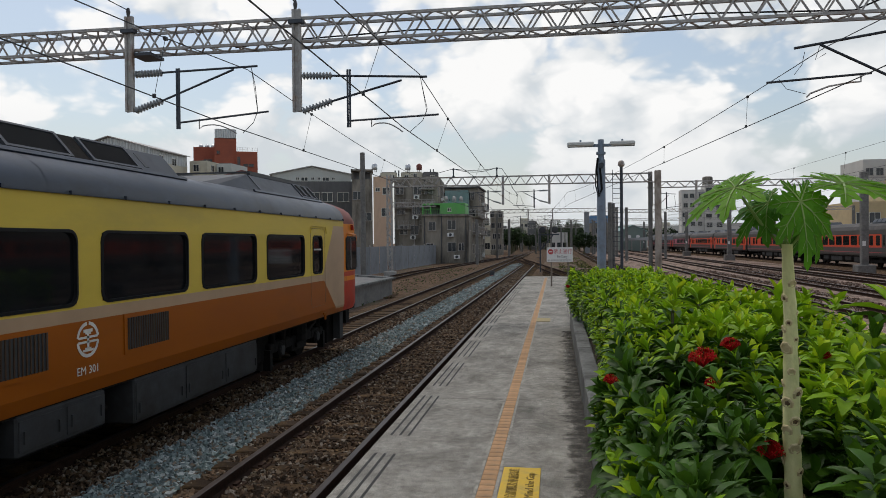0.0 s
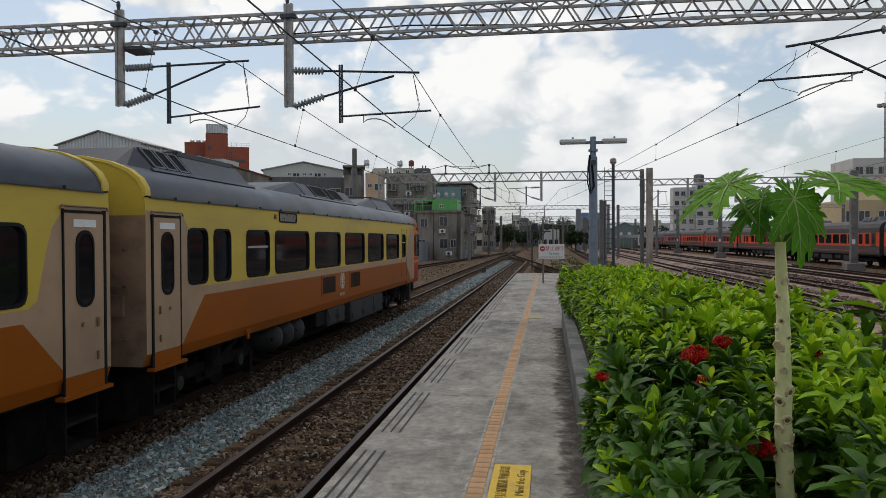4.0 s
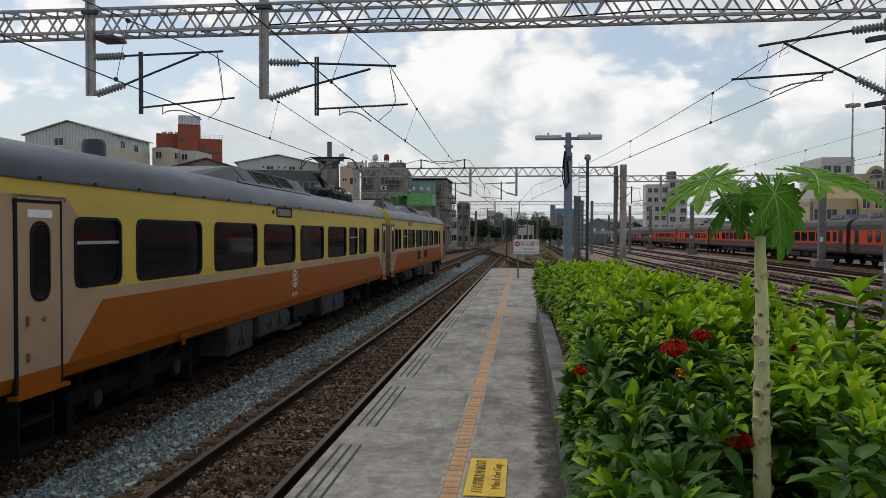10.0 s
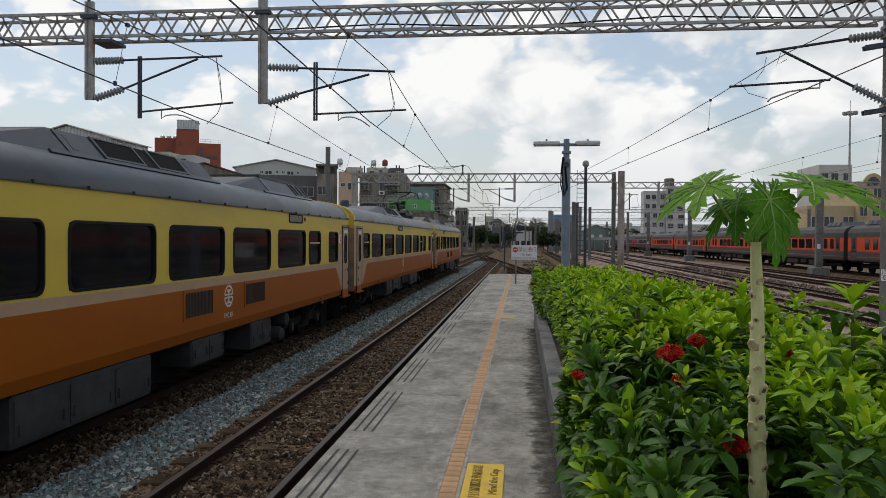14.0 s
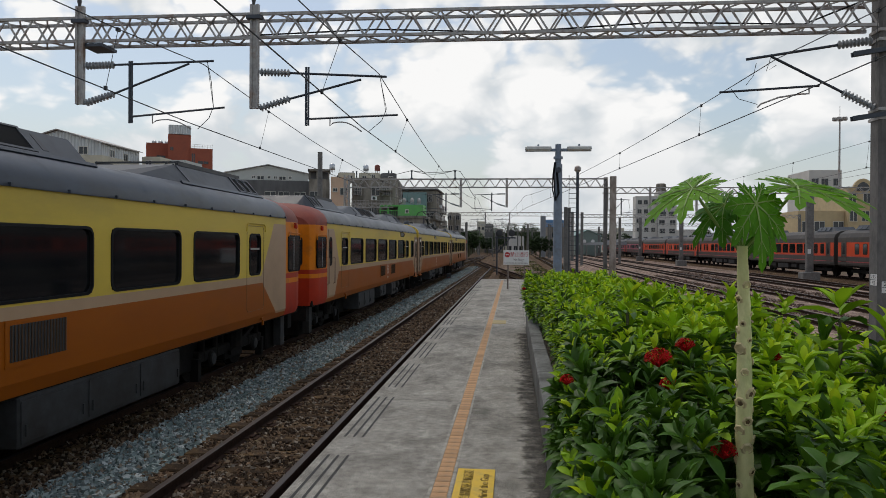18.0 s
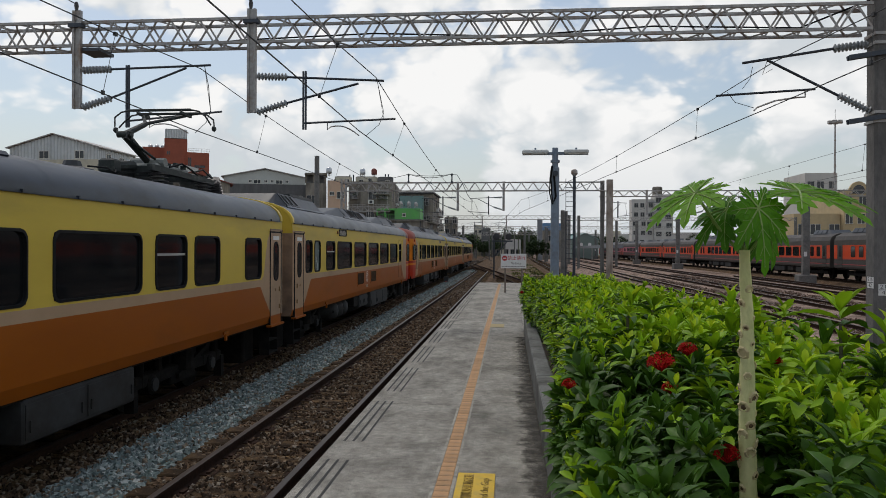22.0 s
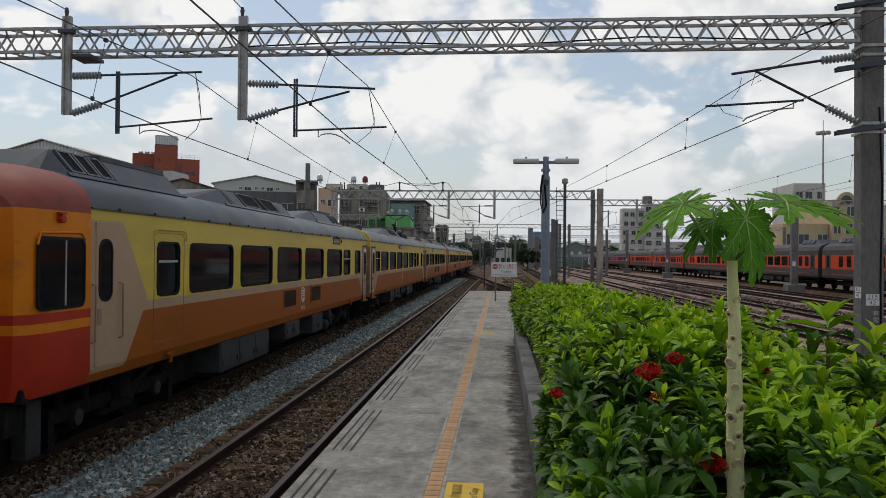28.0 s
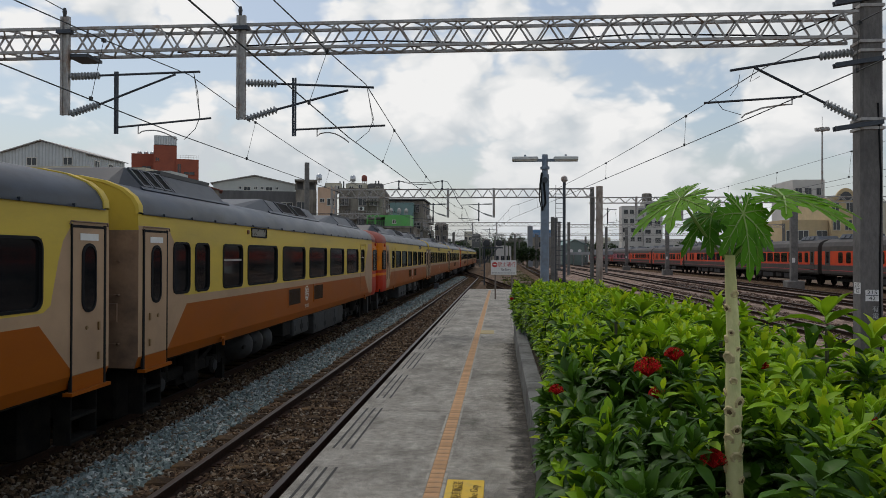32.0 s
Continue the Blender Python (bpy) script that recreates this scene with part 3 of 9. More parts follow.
def stones(name, label, m, count, spots, size, seed, parent=None, bare=0.0):
    """Loose stones with eight faces each over the given strips (x0, x1, y0, y1, share); denser near the eye."""
    rng = np.random.default_rng(seed)
    base = np.array([(x, y, z) for z in (-1, 1) for x, y in ((-1, -1), (1, -1), (1, 1), (-1, 1))], float) * 0.62
    tri = np.array([(0, 2, 1), (0, 3, 2), (4, 5, 6), (4, 6, 7), (0, 1, 5), (0, 5, 4), (1, 2, 6), (1, 6, 5), (2, 3, 7), (2, 7, 6), (3, 0, 4), (3, 4, 7)])
    V, Fc = [], []
    total = sum(sp[5] for sp in spots)
    n0 = 0
    for x0, x1, y0, y1, z, share in spots:
        n = int(count * share / total)
        x = rng.uniform(x0, x1, n)
        y = y0 * (y1 / y0) ** rng.uniform(0, 1, n)
        if bare:
            off = np.abs((y - bare + 0.31) % 0.62 - 0.31)
            keep = (off > 0.105) | (rng.uniform(0, 1, n) < 0.62)
            x, y = x[keep], y[keep]
            n = len(x)
        r = rng.uniform(*size, n) * (1 + np.maximum(0, y - 14) * 0.03)
        pts = base[None] * rng.uniform(0.55, 1.2, (n, 8, 1)) * r[:, None, None] * np.array([1, 0.8, 0.55])
        q = rng.normal(size=(n, 4)); q /= np.linalg.norm(q, axis=1)[:, None]
        w, i, j, k = q.T
        R = np.stack([1 - 2 * (j * j + k * k), 2 * (i * j - k * w), 2 * (i * k + j * w), 2 * (i * j + k * w), 1 - 2 * (i * i + k * k), 2 * (j * k - i * w), 2 * (i * k - j * w), 2 * (j * k + i * w), 1 - 2 * (i * i + j * j)], 1).reshape(n, 3, 3)
        pts = np.einsum("nab,npb->npa", R, pts) + np.stack([x, y, z + r * rng.uniform(0.0, 0.5, n)], 1)[:, None]
        V.append(pts.reshape(-1, 3))
        Fc.append((tri[None] + (np.arange(n) * 8)[:, None, None]).reshape(-1, 3) + n0)
        n0 += n * 8
    V, Fc = np.concatenate(V), np.concatenate(Fc)
    me = bpy.data.meshes.new(name)
    me.from_pydata(V.tolist(), [], Fc.tolist())
    me.materials.append(m)
    ob = new(name, me)
    ob.parent = parent
    return tagged(ob, label, "ballast", kind="stuff")


def fresh_ballast():
    """Heap of new stones between the two tracks."""
    s = Shape()
    ys = [-2 + 1.5 * i for i in range(54)]
    rings = []
    for y in ys:
        w = 0.06 * noise.noise((0, y * 0.4, 3))
        rings.append([(-4.95 + w, y, TRAIN_RAIL - 0.22), (-4.55 + w, y, RAIL - 0.21), (-4.0, y, RAIL - 0.13), (-3.62 - w, y, RAIL - 0.15), (-3.45 - w, y, BED - 0.06)])
    s.loft(rings, 0, True, False)
    tagged(s.obj("ballast_heap", BALLAST), "heap of new blue-grey ballast between two tracks", "ballast", kind="stuff")


fresh_ballast()
stones("blue_stones", "loose blue-grey crushed stones between the tracks", STONE_BLUE, 26000, [(-4.2, -3.66, 3.2, 78, RAIL - 0.15, 1.0), (-4.55, -4.2, 3.6, 78, RAIL - 0.20, 0.65), (-4.78, -4.55, 4.0, 78, RAIL - 0.26, 0.16)], (0.026, 0.060), 5)
stones("rusty_stones", "loose rust-brown ballast stones round the near tracks", STONE_BROWN, 46000,
       [(-3.15, -2.23, 3.2, 60, RAIL - 0.14, 2.2), (-3.76, -3.26, 3.2, 46, RAIL - 0.155, 0.6), (-5.7, -4.42, 4.2, 40, TRAIN_RAIL - 0.13, 1.3), (-4.8, -4.42, 4.0, 50, RAIL - 0.26, 0.25), (-2.1, -1.36, 3.2, 40, RAIL - 0.15, 0.3)], (0.018, 0.048), 6, bare=0.02)
stones("yard_stones", "grey-pink crushed stones over the yard", STONE_GREY, 9000,
       [(5.5, 8.0, 12, 60, BED - 0.16, 1.0), (11.2, 11.9, 20, 60, RAIL - 0.14, 0.4), (14.8, 15.8, 25, 70, RAIL - 0.14, 0.5), (9.4, 10.3, 14, 60, RAIL - 0.14, 0.6), (12.9, 13.9, 20, 60, RAIL - 0.14, 0.5), (8.2, 9.2, 14, 60, RAIL - 0.25, 0.5)], (0.025, 0.055), 7)


# ---- platform ----
EDGE, KERB_X, BED_R, P_END = -1.345, 0.26, 1.80, 32.3
PLANT_END = 13.6      # end of the planted bed


def platform():
    t = thing("platform", "long grey concrete platform with a worn surface", "platform", kind="structure", at=pose(0, 0, 0))
    s = Shape()
    s.box(EDGE + 0.06, BED_R, -8, P_END, BED - 0.2, -0.14)
    s.obj("platform_wall", CONCRETE_OLD, t)
    slabs = [-8, -4.2, -0.4, 3.3, 7.0, 10.8, 14.4, 18.1, 21.8, 25.5, 29.0, P_END]
    for a, b in zip(slabs, slabs[1:]):
        Shape().cbox(EDGE, KERB_X - 0.002, a + 0.003, b - 0.003, -0.14, 0.0, 0.006).obj("slab", CONCRETE, t)
    # line of small orange tiles
    tile = Shape().cbox(-0.05, 0.05, -0.049, 0.049, -0.01, 0.004, 0.004).mesh("tile", TILE_LINE)
    long_tile = Shape()
    y = 2.2
    while y < 31:
        if y < 26:
            o = new("tile", tile); o.parent = t
            o.matrix_basis = pose(-0.41, y, 0.0)
        else:
            long_tile.box(-0.46, -0.36, y - 0.049, y + 0.049, -0.01, 0.004)
        y += 0.102
    long_tile.obj("tile_row", TILE_LINE, t)["kind"] = "stuff"
    s = Shape()
    for x in (-0.472, -0.348):
        s.box(x - 0.009, x + 0.009, 2.0, 31, 0.0005, 0.003)
    s.obj("tile_border", mat("pale tile mortar", (0.46, 0.43, 0.37), (0.22, 0.205, 0.175), scale=16, rough=0.95, spec=0.1), t)
    # groups of three long grooves beside the edge
    for i in range(13):
        y = 1.6 + 2.0 * i
        for x in (-1.27, -1.20, -1.13):
            Shape().box(x - 0.009, x + 0.009, y, y + 1.5, 0.0008, 0.0025).obj("groove", GROOVE, t)


platform()


def kerb_band():
    """Dark mottled strip along the foot of the kerb, denser towards it."""
    KERB_MARK = mat("dark mottling on concrete", (0.105, 0.097, 0.082), (0.05, 0.046, 0.04), scale=30, rough=0.95, bump=0.3, spec=0.15)
    nt = KERB_MARK.node_tree
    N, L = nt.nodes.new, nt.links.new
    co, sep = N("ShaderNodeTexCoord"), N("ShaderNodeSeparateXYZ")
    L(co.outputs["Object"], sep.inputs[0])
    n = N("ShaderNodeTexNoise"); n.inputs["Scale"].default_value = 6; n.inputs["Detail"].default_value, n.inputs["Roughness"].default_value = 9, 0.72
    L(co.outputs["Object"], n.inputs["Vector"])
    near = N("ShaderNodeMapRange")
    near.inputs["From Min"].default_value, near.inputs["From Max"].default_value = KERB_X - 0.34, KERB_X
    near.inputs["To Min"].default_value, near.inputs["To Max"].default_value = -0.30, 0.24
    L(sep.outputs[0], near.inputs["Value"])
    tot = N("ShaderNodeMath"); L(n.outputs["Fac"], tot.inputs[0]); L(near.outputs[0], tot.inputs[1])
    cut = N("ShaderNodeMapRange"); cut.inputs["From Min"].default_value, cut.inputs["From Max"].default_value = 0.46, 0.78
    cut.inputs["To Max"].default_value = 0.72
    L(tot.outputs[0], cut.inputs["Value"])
    mx, clear = N("ShaderNodeMixShader"), N("ShaderNodeBsdfTransparent")
    L(cut.outputs[0], mx.inputs[0]); L(clear.outputs[0], mx.inputs[1]); L(nt.nodes["Principled BSDF"].outputs[0], mx.inputs[2])
    L(mx.outputs[0], nt.nodes["Material Output"].inputs[0])
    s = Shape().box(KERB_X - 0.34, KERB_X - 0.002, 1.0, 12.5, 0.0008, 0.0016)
    setting(s.obj("kerb_strip", KERB_MARK), "dark mottled strip along the foot of the kerb", "dirt")


kerb_band()


def kerb_wall():
    t = thing("planter_kerb", "grey concrete kerb round the planted bed", "kerb", kind="structure", at=pose(0, 0, 0))
    for i in range(10):
        y = -2 + 1.5 * i
        Shape().cbox(KERB_X, KERB_X + 0.16, y + 0.004, y + 1.496, -0.02, 0.30, 0.012).obj("kerb_stone", KERB, t)
        Shape().cbox(BED_R - 0.16, BED_R, y + 0.004, y + 1.496, -0.14, 0.30, 0.012).obj("kerb_stone", KERB, t)
    Shape().cbox(KERB_X, BED_R, PLANT_END - 0.6, PLANT_END - 0.44, -0.14, 0.30, 0.012).obj("kerb_stone", KERB, t)
    SOIL = mat("dark soil", (0.07, 0.05, 0.035), (0.04, 0.03, 0.02), scale=15, rough=0.95, bump=0.5, bump_scale=30)
    Shape().box(KERB_X + 0.16, BED_R - 0.16, -2, PLANT_END - 0.6, -0.13, 0.2).obj("soil", SOIL, t)
    Shape().box(KERB_X + 0.002, BED_R, PLANT_END - 0.43, P_END, -0.14, -0.004).obj("slab", CONCRETE, t)


kerb_wall()


def gap_plate(y, words):
    t = thing("warning_plate", "yellow warning plate with black lettering set on the platform", "warning plate", at=pose(-0.205, y, 0.004))
    Shape().cbox(-0.125, 0.12, -0.36, 0.35, 0, 0.004, 0.002).obj("plate", MAT_YELLOW, t)
    if words:
        for i, ch in enumerate("月台間隙及車廂高差"):
            lettering(ch, 0.075, INK, "character", t, pose(-0.045, -0.276 + 0.069 * i, 0.006, 0, 0, 90), fit=0.062)
        for word, c, wide in (("Mind", -0.155, 0.17), ("the", 0.015, 0.11), ("Gap", 0.165, 0.14)):
            lettering(word, 0.075, INK, "word", t, pose(0.06, c, 0.006, 0, 0, 90), fit=wide)
    return t


gap_plate(4.52, True)


def small_plate(y):
    t = thing("warning_plate", "small faded yellow plate on the platform", "warning plate", at=pose(-0.23, y, 0.004))
    Shape().cbox(-0.13, 0.13, -0.3, 0.3, 0, 0.004, 0.002).obj("plate", FADED, t)


small_plate(14.25)


def entry_sign():
    t = thing("no_entry_sign", "white no entry sign with red letters on two thin posts", "sign", at=pose(0.135, 25, 0))
    POST = mat("brown sign post", (0.20, 0.155, 0.125), (0.14, 0.11, 0.09), rough=0.6)
    Shape().tube((-0.28, 0.03, 0), (-0.28, 0.03, 0.9), 0.028, 10).obj("post", POST, t)
    Shape().tube((0.28, 0.03, 0), (0.28, 0.03, 0.9), 0.028, 10).obj("post", POST, t)
    Shape().cbox(-0.43, 0.43, 0.0, 0.025, 0.83, 1.32, 0.004).obj("sign_board", WHITE, t)
    RED = mat("red sign print", (0.55, 0.04, 0.04), rough=0.5)
    Shape().stack((-0.30, -0.001, 1.17), (0, -1, 0), [(0, 0.09), (0.004, 0.09)], 24).obj("no_entry_disc", RED, t)
    Shape().box(-0.355, -0.245, -0.009, -0.006, 1.153, 1.187).obj("disc_bar", WHITE, t)
    lettering("禁止通行", 0.17, RED, "lettering", t, pose(0.10, -0.004, 1.17, 90, 0, 0), fit=0.60)
    lettering("No Entry", 0.12, mat("dark sign print", (0.10, 0.06, 0.06), rough=0.5), "lettering", t, pose(0.08, -0.004, 1.0, 90, 0, 0), fit=0.33)
    s = Shape()
    for i in range(16):
        s.box(-0.40 + i * 0.05, -0.363 + i * 0.05, -0.004, -0.001, 0.875, 0.905)
    s.obj("fine_print", mat("grey print", (0.25, 0.22, 0.22), rough=0.6), t)


entry_sign()


def platform_lamp():
    t = thing("platform_lamp", "blue-grey steel platform lamp post with two flat lamp heads", "lamp post", at=pose(1.47, 24.2, -0.41))
    s = Shape()
    s.stack((0, 0, 0.4), (0, 0, 1), [(0, 0.2), (0.02, 0.2), (0.03, 0.145), (4.15, 0.135), (4.17, 0.10), (4.8, 0.095)], 14)
    s.obj("pole", STEEL_BLUE, t, smooth=True)
    Shape().box(-1.06, 1.06, -0.04, 0.04, 4.97, 5.06).obj("cross_arm", STEEL_BLUE, t)
    LAMP = mat("pale lamp housing", (0.62, 0.63, 0.60), (0.54, 0.55, 0.52), rough=0.5)
    for a, b in ((-1.07, -0.22), (0.28, 1.07)):
        head = Shape().cbox(a, b, -0.16, 0.16, 5.00, 5.13, 0.03).obj("lamp_head", LAMP, t)
        Shape().cbox(a + 0.04, b - 0.04, -0.13, 0.13, 4.985, 5.0, 0.004).obj("diffuser", mat("milky diffuser", (0.75, 0.74, 0.66), rough=0.4), head)
        Shape().box((a + b) / 2 - 0.03, (a + b) / 2 + 0.03, -0.03, 0.03, 5.13, 5.2).obj("bracket", STEEL_BLUE, head)
    for dx, r in ((-0.10, 0.20), (-0.07, 0.12)):
        s = Shape()
        s.pipe([(dx - 0.02, -0.12, 4.6), (dx - 0.07, -0.13, 4.2), (dx - r * 0.4, -0.14, 3.7), (dx, -0.14, 3.35), (dx + 0.1, -0.15, 3.6), (dx + 0.04, -0.13, 4.3)], 0.02)
        s.obj("cable_loop", RUBBER, t)
    Shape().stack((0.0, 0, 4.72), (0, 0, 1), [(0, 0.15), (0.08, 0.15)], 14).obj("collar", STEEL_BLUE, t)
    s = Shape()
    s.tube((0, -0.15, 4.35), (0, -0.22, 4.35), 0.09, 12)
    s.obj("bracket", STEEL_DARK, t)


platform_lamp()


# ---- the passing train ----
HALF = 1.43
Z0, Z1, ZS0, ZS1, ZR = 0.93, 1.08, 1.70, 1.83, 3.00     # skirt, orange, stripe, roof seam (from the rail)
WIN = (1.88, 2.62)


def rrect(w, h, r, n=4):
    pts = []
    for cx, cz, a0 in ((w / 2 - r, h / 2 - r, 0), (-w / 2 + r, h / 2 - r, 90), (-w / 2 + r, -h / 2 + r, 180), (w / 2 - r, -h / 2 + r, 270)):
        for i in range(n + 1):
            a = radians(a0 + 90 * i / n)
            pts.append((cx + r * math.cos(a), cz + r * math.sin(a)))
    return pts


def window_frame(w, h, r=0.11):
    """Rubber frame with rounded corners; x out of the wall."""
    s = Shape()
    o, i = rrect(w + 0.045, h + 0.045, r + 0.018), rrect(w - 0.02, h - 0.02, r)
    s.loft([[(x, a, b) for a, b in ring] for ring, x in ((o, -0.01), (o, 0.010), (i, 0.016), (i, -0.03))], 0, False)
    return s


def window_pane(w, h, r=0.11):
    s = Shape()
    p = [(-0.022, a, b) for a, b in rrect(w - 0.02, h - 0.02, r)]
    return s.add(p + [(-0.03, a, b) for _, a, b in p], [tuple(range(len(p))), tuple(range(2 * len(p) - 1, len(p) - 1, -1))])


MESHES = {}


def shared(key, make, mats):
    if key not in MESHES:
        MESHES[key] = make().mesh(key[0], mats)
    return MESHES[key]


def inside(poly, y, z):
    hit = False
    for (y0, z0), (y1, z1) in zip(poly, poly[1:] + poly[:1]):
        if (z0 > z) != (z1 > z) and y < (y1 - y0) * (z - z0) / (z1 - z0) + y0:
            hit = not hit
    return hit


def wall_x(z):
    return HALF - 0.05 * max(0, (Z1 - z) / (Z1 - Z0)) - 0.012 * max(0, (z - 2.6) / 0.4)


def side_wall(parent, y0, y1, holes, patches, side):
    """One painted side with its openings; patches are beige areas on yellow, stripe and orange."""
    ys = sorted({y0, y1, *[h[i] for h in holes for i in (0, 1)]})
    zs = sorted({Z0, Z1, ZS0, ZS1, ZR, *[h[i] for h in holes for i in (2, 3)]})
    bm = bmesh.new()
    grid = {}
    for a, b in zip(ys, ys[1:]):
        for c, d in zip(zs, zs[1:]):
            my, mz = (a + b) / 2, (c + d) / 2
            if any(h[0] < my < h[1] and h[2] < mz < h[3] for h in holes):
                continue
            vs = []
            for y, z in ((a, c), (b, c), (b, d), (a, d)):
                if (y, z) not in grid:
                    grid[y, z] = bm.verts.new((side * wall_x(z), y, z))
                vs.append(grid[y, z])
            bm.faces.new(vs if side > 0 else vs[::-1])
    for poly in patches:
        for (ya, za), (yb, zb) in zip(poly, poly[1:] + poly[:1]):
            d = Vector((0, yb - ya, zb - za))
            near = [f for f in bm.faces if min(p[0] for p in poly) - 2.5 < f.calc_center_median().y < max(p[0] for p in poly) + 2.5]
            geom = list({e for f in near for e in f.edges}) + list({v for f in near for v in f.verts}) + near
            bmesh.ops.bisect_plane(bm, geom=geom, plane_co=(0, ya, za), plane_no=d.cross(Vector((1, 0, 0))).normalized())
    for f in bm.faces:
        c = f.calc_center_median()
        if any(inside(p, c.y, c.z) for p in patches):
            f.material_index = 2
        else:
            f.material_index = 1 if c.z < ZS0 else (2 if c.z < ZS1 else 0)
    me = bpy.data.meshes.new("side_wall")
    bm.to_mesh(me)
    bm.free()
    for m in (YELLOW, ORANGE, BEIGE):
        me.materials.append(m)
    ob = new("side_wall", me)
    ob.parent = parent
    return ob


def door_patch(end, d, low):
    """Beige area round an end door: from the car's end, d along the side, low wide at the sill."""
    return [(end + d * w, z) for w, z in ((0, Z1), (low, Z1), (low + 0.72, 1.76), (low + 0.46, 1.90), (low + 0.33, 2.36), (low + 0.24, 2.60), (low + 0.02, 2.84), (0, 2.84))]


ROOF_PROFILE = [(HALF - 0.012, ZR), (1.41, 3.10), (1.34, 3.22), (1.20, 3.33), (0.95, 3.43), (0.6, 3.50), (0.0, 3.54)]
ROOF_PROFILE = ROOF_PROFILE + [(-x, z) for x, z in ROOF_PROFILE[-2::-1]]


def body_ring(y, k=1.0, drop=0.0, low=Z0):
    """Closed outline of the body at y; k narrows it, drop lowers the roof."""
    pts = [(HALF - 0.05, low), (HALF, Z1), (HALF, ZS0), (HALF, 2.6)] + [(x, z - drop * (z - 2.4) / 1.14) for x, z in ROOF_PROFILE]
    pts += [(-HALF, 2.6), (-HALF, ZS0), (-HALF, Z1), (-HALF + 0.05, low)]
    return [(x * k, y, z) for x, z in pts]


def add_window(parent, y, z0, z1, w, side, sash=False, pale=False, name="window", r=0.11, proud=False):
    h = z1 - z0
    fr = new(name, shared(("window_frame", round(w, 2), round(h, 2), r), lambda: window_frame(w, h, r), RUBBER))
    fr.parent = parent
    fr.matrix_basis = pose(side * wall_x((z0 + z1) / 2), y, (z0 + z1) / 2, 0, 0, 0 if side > 0 else 180)
    pn = new("pane", shared(("pane", round(w, 2), round(h, 2), r, pale), lambda: window_pane(w, h, r), GLASS_PALE if pale else GLASS_DARK))
    pn.parent = fr
    if proud:
        pn.location.x = 0.03
    if sash:
        Shape().box(-0.018, -0.006, -w / 2 + 0.03, w / 2 - 0.03, h * 0.12, h * 0.12 + 0.035).obj("sash_bar", SASH, fr)
    return fr


def passenger_door(parent, y, side, outward):
    """Narrow door with rubber edges and a tall window; outward: the direction of the car's end along y."""
    t = new("door"); t.parent = parent
    x = side * HALF
    w = 0.66
    leaf = Shape().cbox(x - 0.03, x - 0.002 + 0.012, y - w / 2, y + w / 2, 1.08, 2.76, 0.006) if side > 0 else Shape().cbox(x - 0.012, x + 0.03, y - w / 2, y + w / 2, 1.08, 2.76, 0.006)
    leaf.obj("door_leaf", BEIGE, t)
    lo = Shape().cbox(min(x - 0.03, x + 0.01), max(x - 0.03, x + 0.01), y - w / 2, y + w / 2, 0.90, 1.079, 0.004)
    lo.obj("kick_plate", ORANGE, t)
    s = Shape()
    xo = x + side * 0.014
    a, b = sorted((x - side * 0.02, xo))
    e = y + outward * (w / 2 + 0.022)
    s.box(a, b, e - 0.022, e + 0.022, 0.88, 2.80)
    e = y - outward * (w / 2 + 0.012)
    s.box(a, b, e - 0.012, e + 0.012, 0.90, 2.80)
    s.box(a, b, y - w / 2, y + w / 2, 2.761, 2.79)
    s.obj("rubber_seal", RUBBER, t)
    s = Shape()
    a, b = sorted((x, x + side * 0.035))
    s.pipe([(x + side * 0.02, y - w / 2 - 0.07, 2.79), (x + side * 0.02, y - w / 2 - 0.05, 2.83), (x + side * 0.02, y + w / 2 + 0.05, 2.83), (x + side * 0.02, y + w / 2 + 0.07, 2.79)], 0.010, 5)
    s.obj("rain_gutter", BEIGE_DIRTY, t)
    fr = add_window(t, y, 1.80, 2.56, 0.26, side, name="door_window", r=0.12, proud=True)
    fr.location.x += side * 0.012
    s = Shape()
    a, b = sorted((xo, xo + side * 0.004))
    s.box(a, b, y - 0.19, y + 0.19, 2.615, 2.695)
    s.obj("notice_strip", WHITE, t)
    s = Shape()
    a, b = sorted((xo, xo + side * 0.02))
    s.box(a, b, y + outward * 0.2 - 0.015, y + outward * 0.2 + 0.015, 1.55, 1.65)
    s.box(a, b, y + outward * 0.2 - 0.015, y + outward * 0.2 + 0.015, 1.2, 1.29)
    s.stack((xo, y - outward * 0.05, 1.60), (side, 0, 0), [(0, 0.025), (0.012, 0.022)], 10)
    s.obj("door_handle", mat("tarnished brass", (0.30, 0.19, 0.09), rough=0.5, metal=0.6), t)
    s = Shape()
    a, b = sorted((x - side * 0.05, x + side * 0.06))
    s.box(a, b, y - w / 2 - 0.08, y + w / 2 + 0.08, 0.86, 0.90)
    s.obj("sill", ORANGE, t)
    st = Shape()
    a, b = sorted((x - side * 0.25, x - side * 0.04))
    for dy in (-0.27, 0.25):
        st.box(a, b, y + dy, y + dy + 0.02, 0.28, 0.86)
    for z in (0.30, 0.56):
        st.box(a, b, y - 0.25, y + 0.25, z, z + 0.03)
    st.obj("step", UNDER, t)
    return t


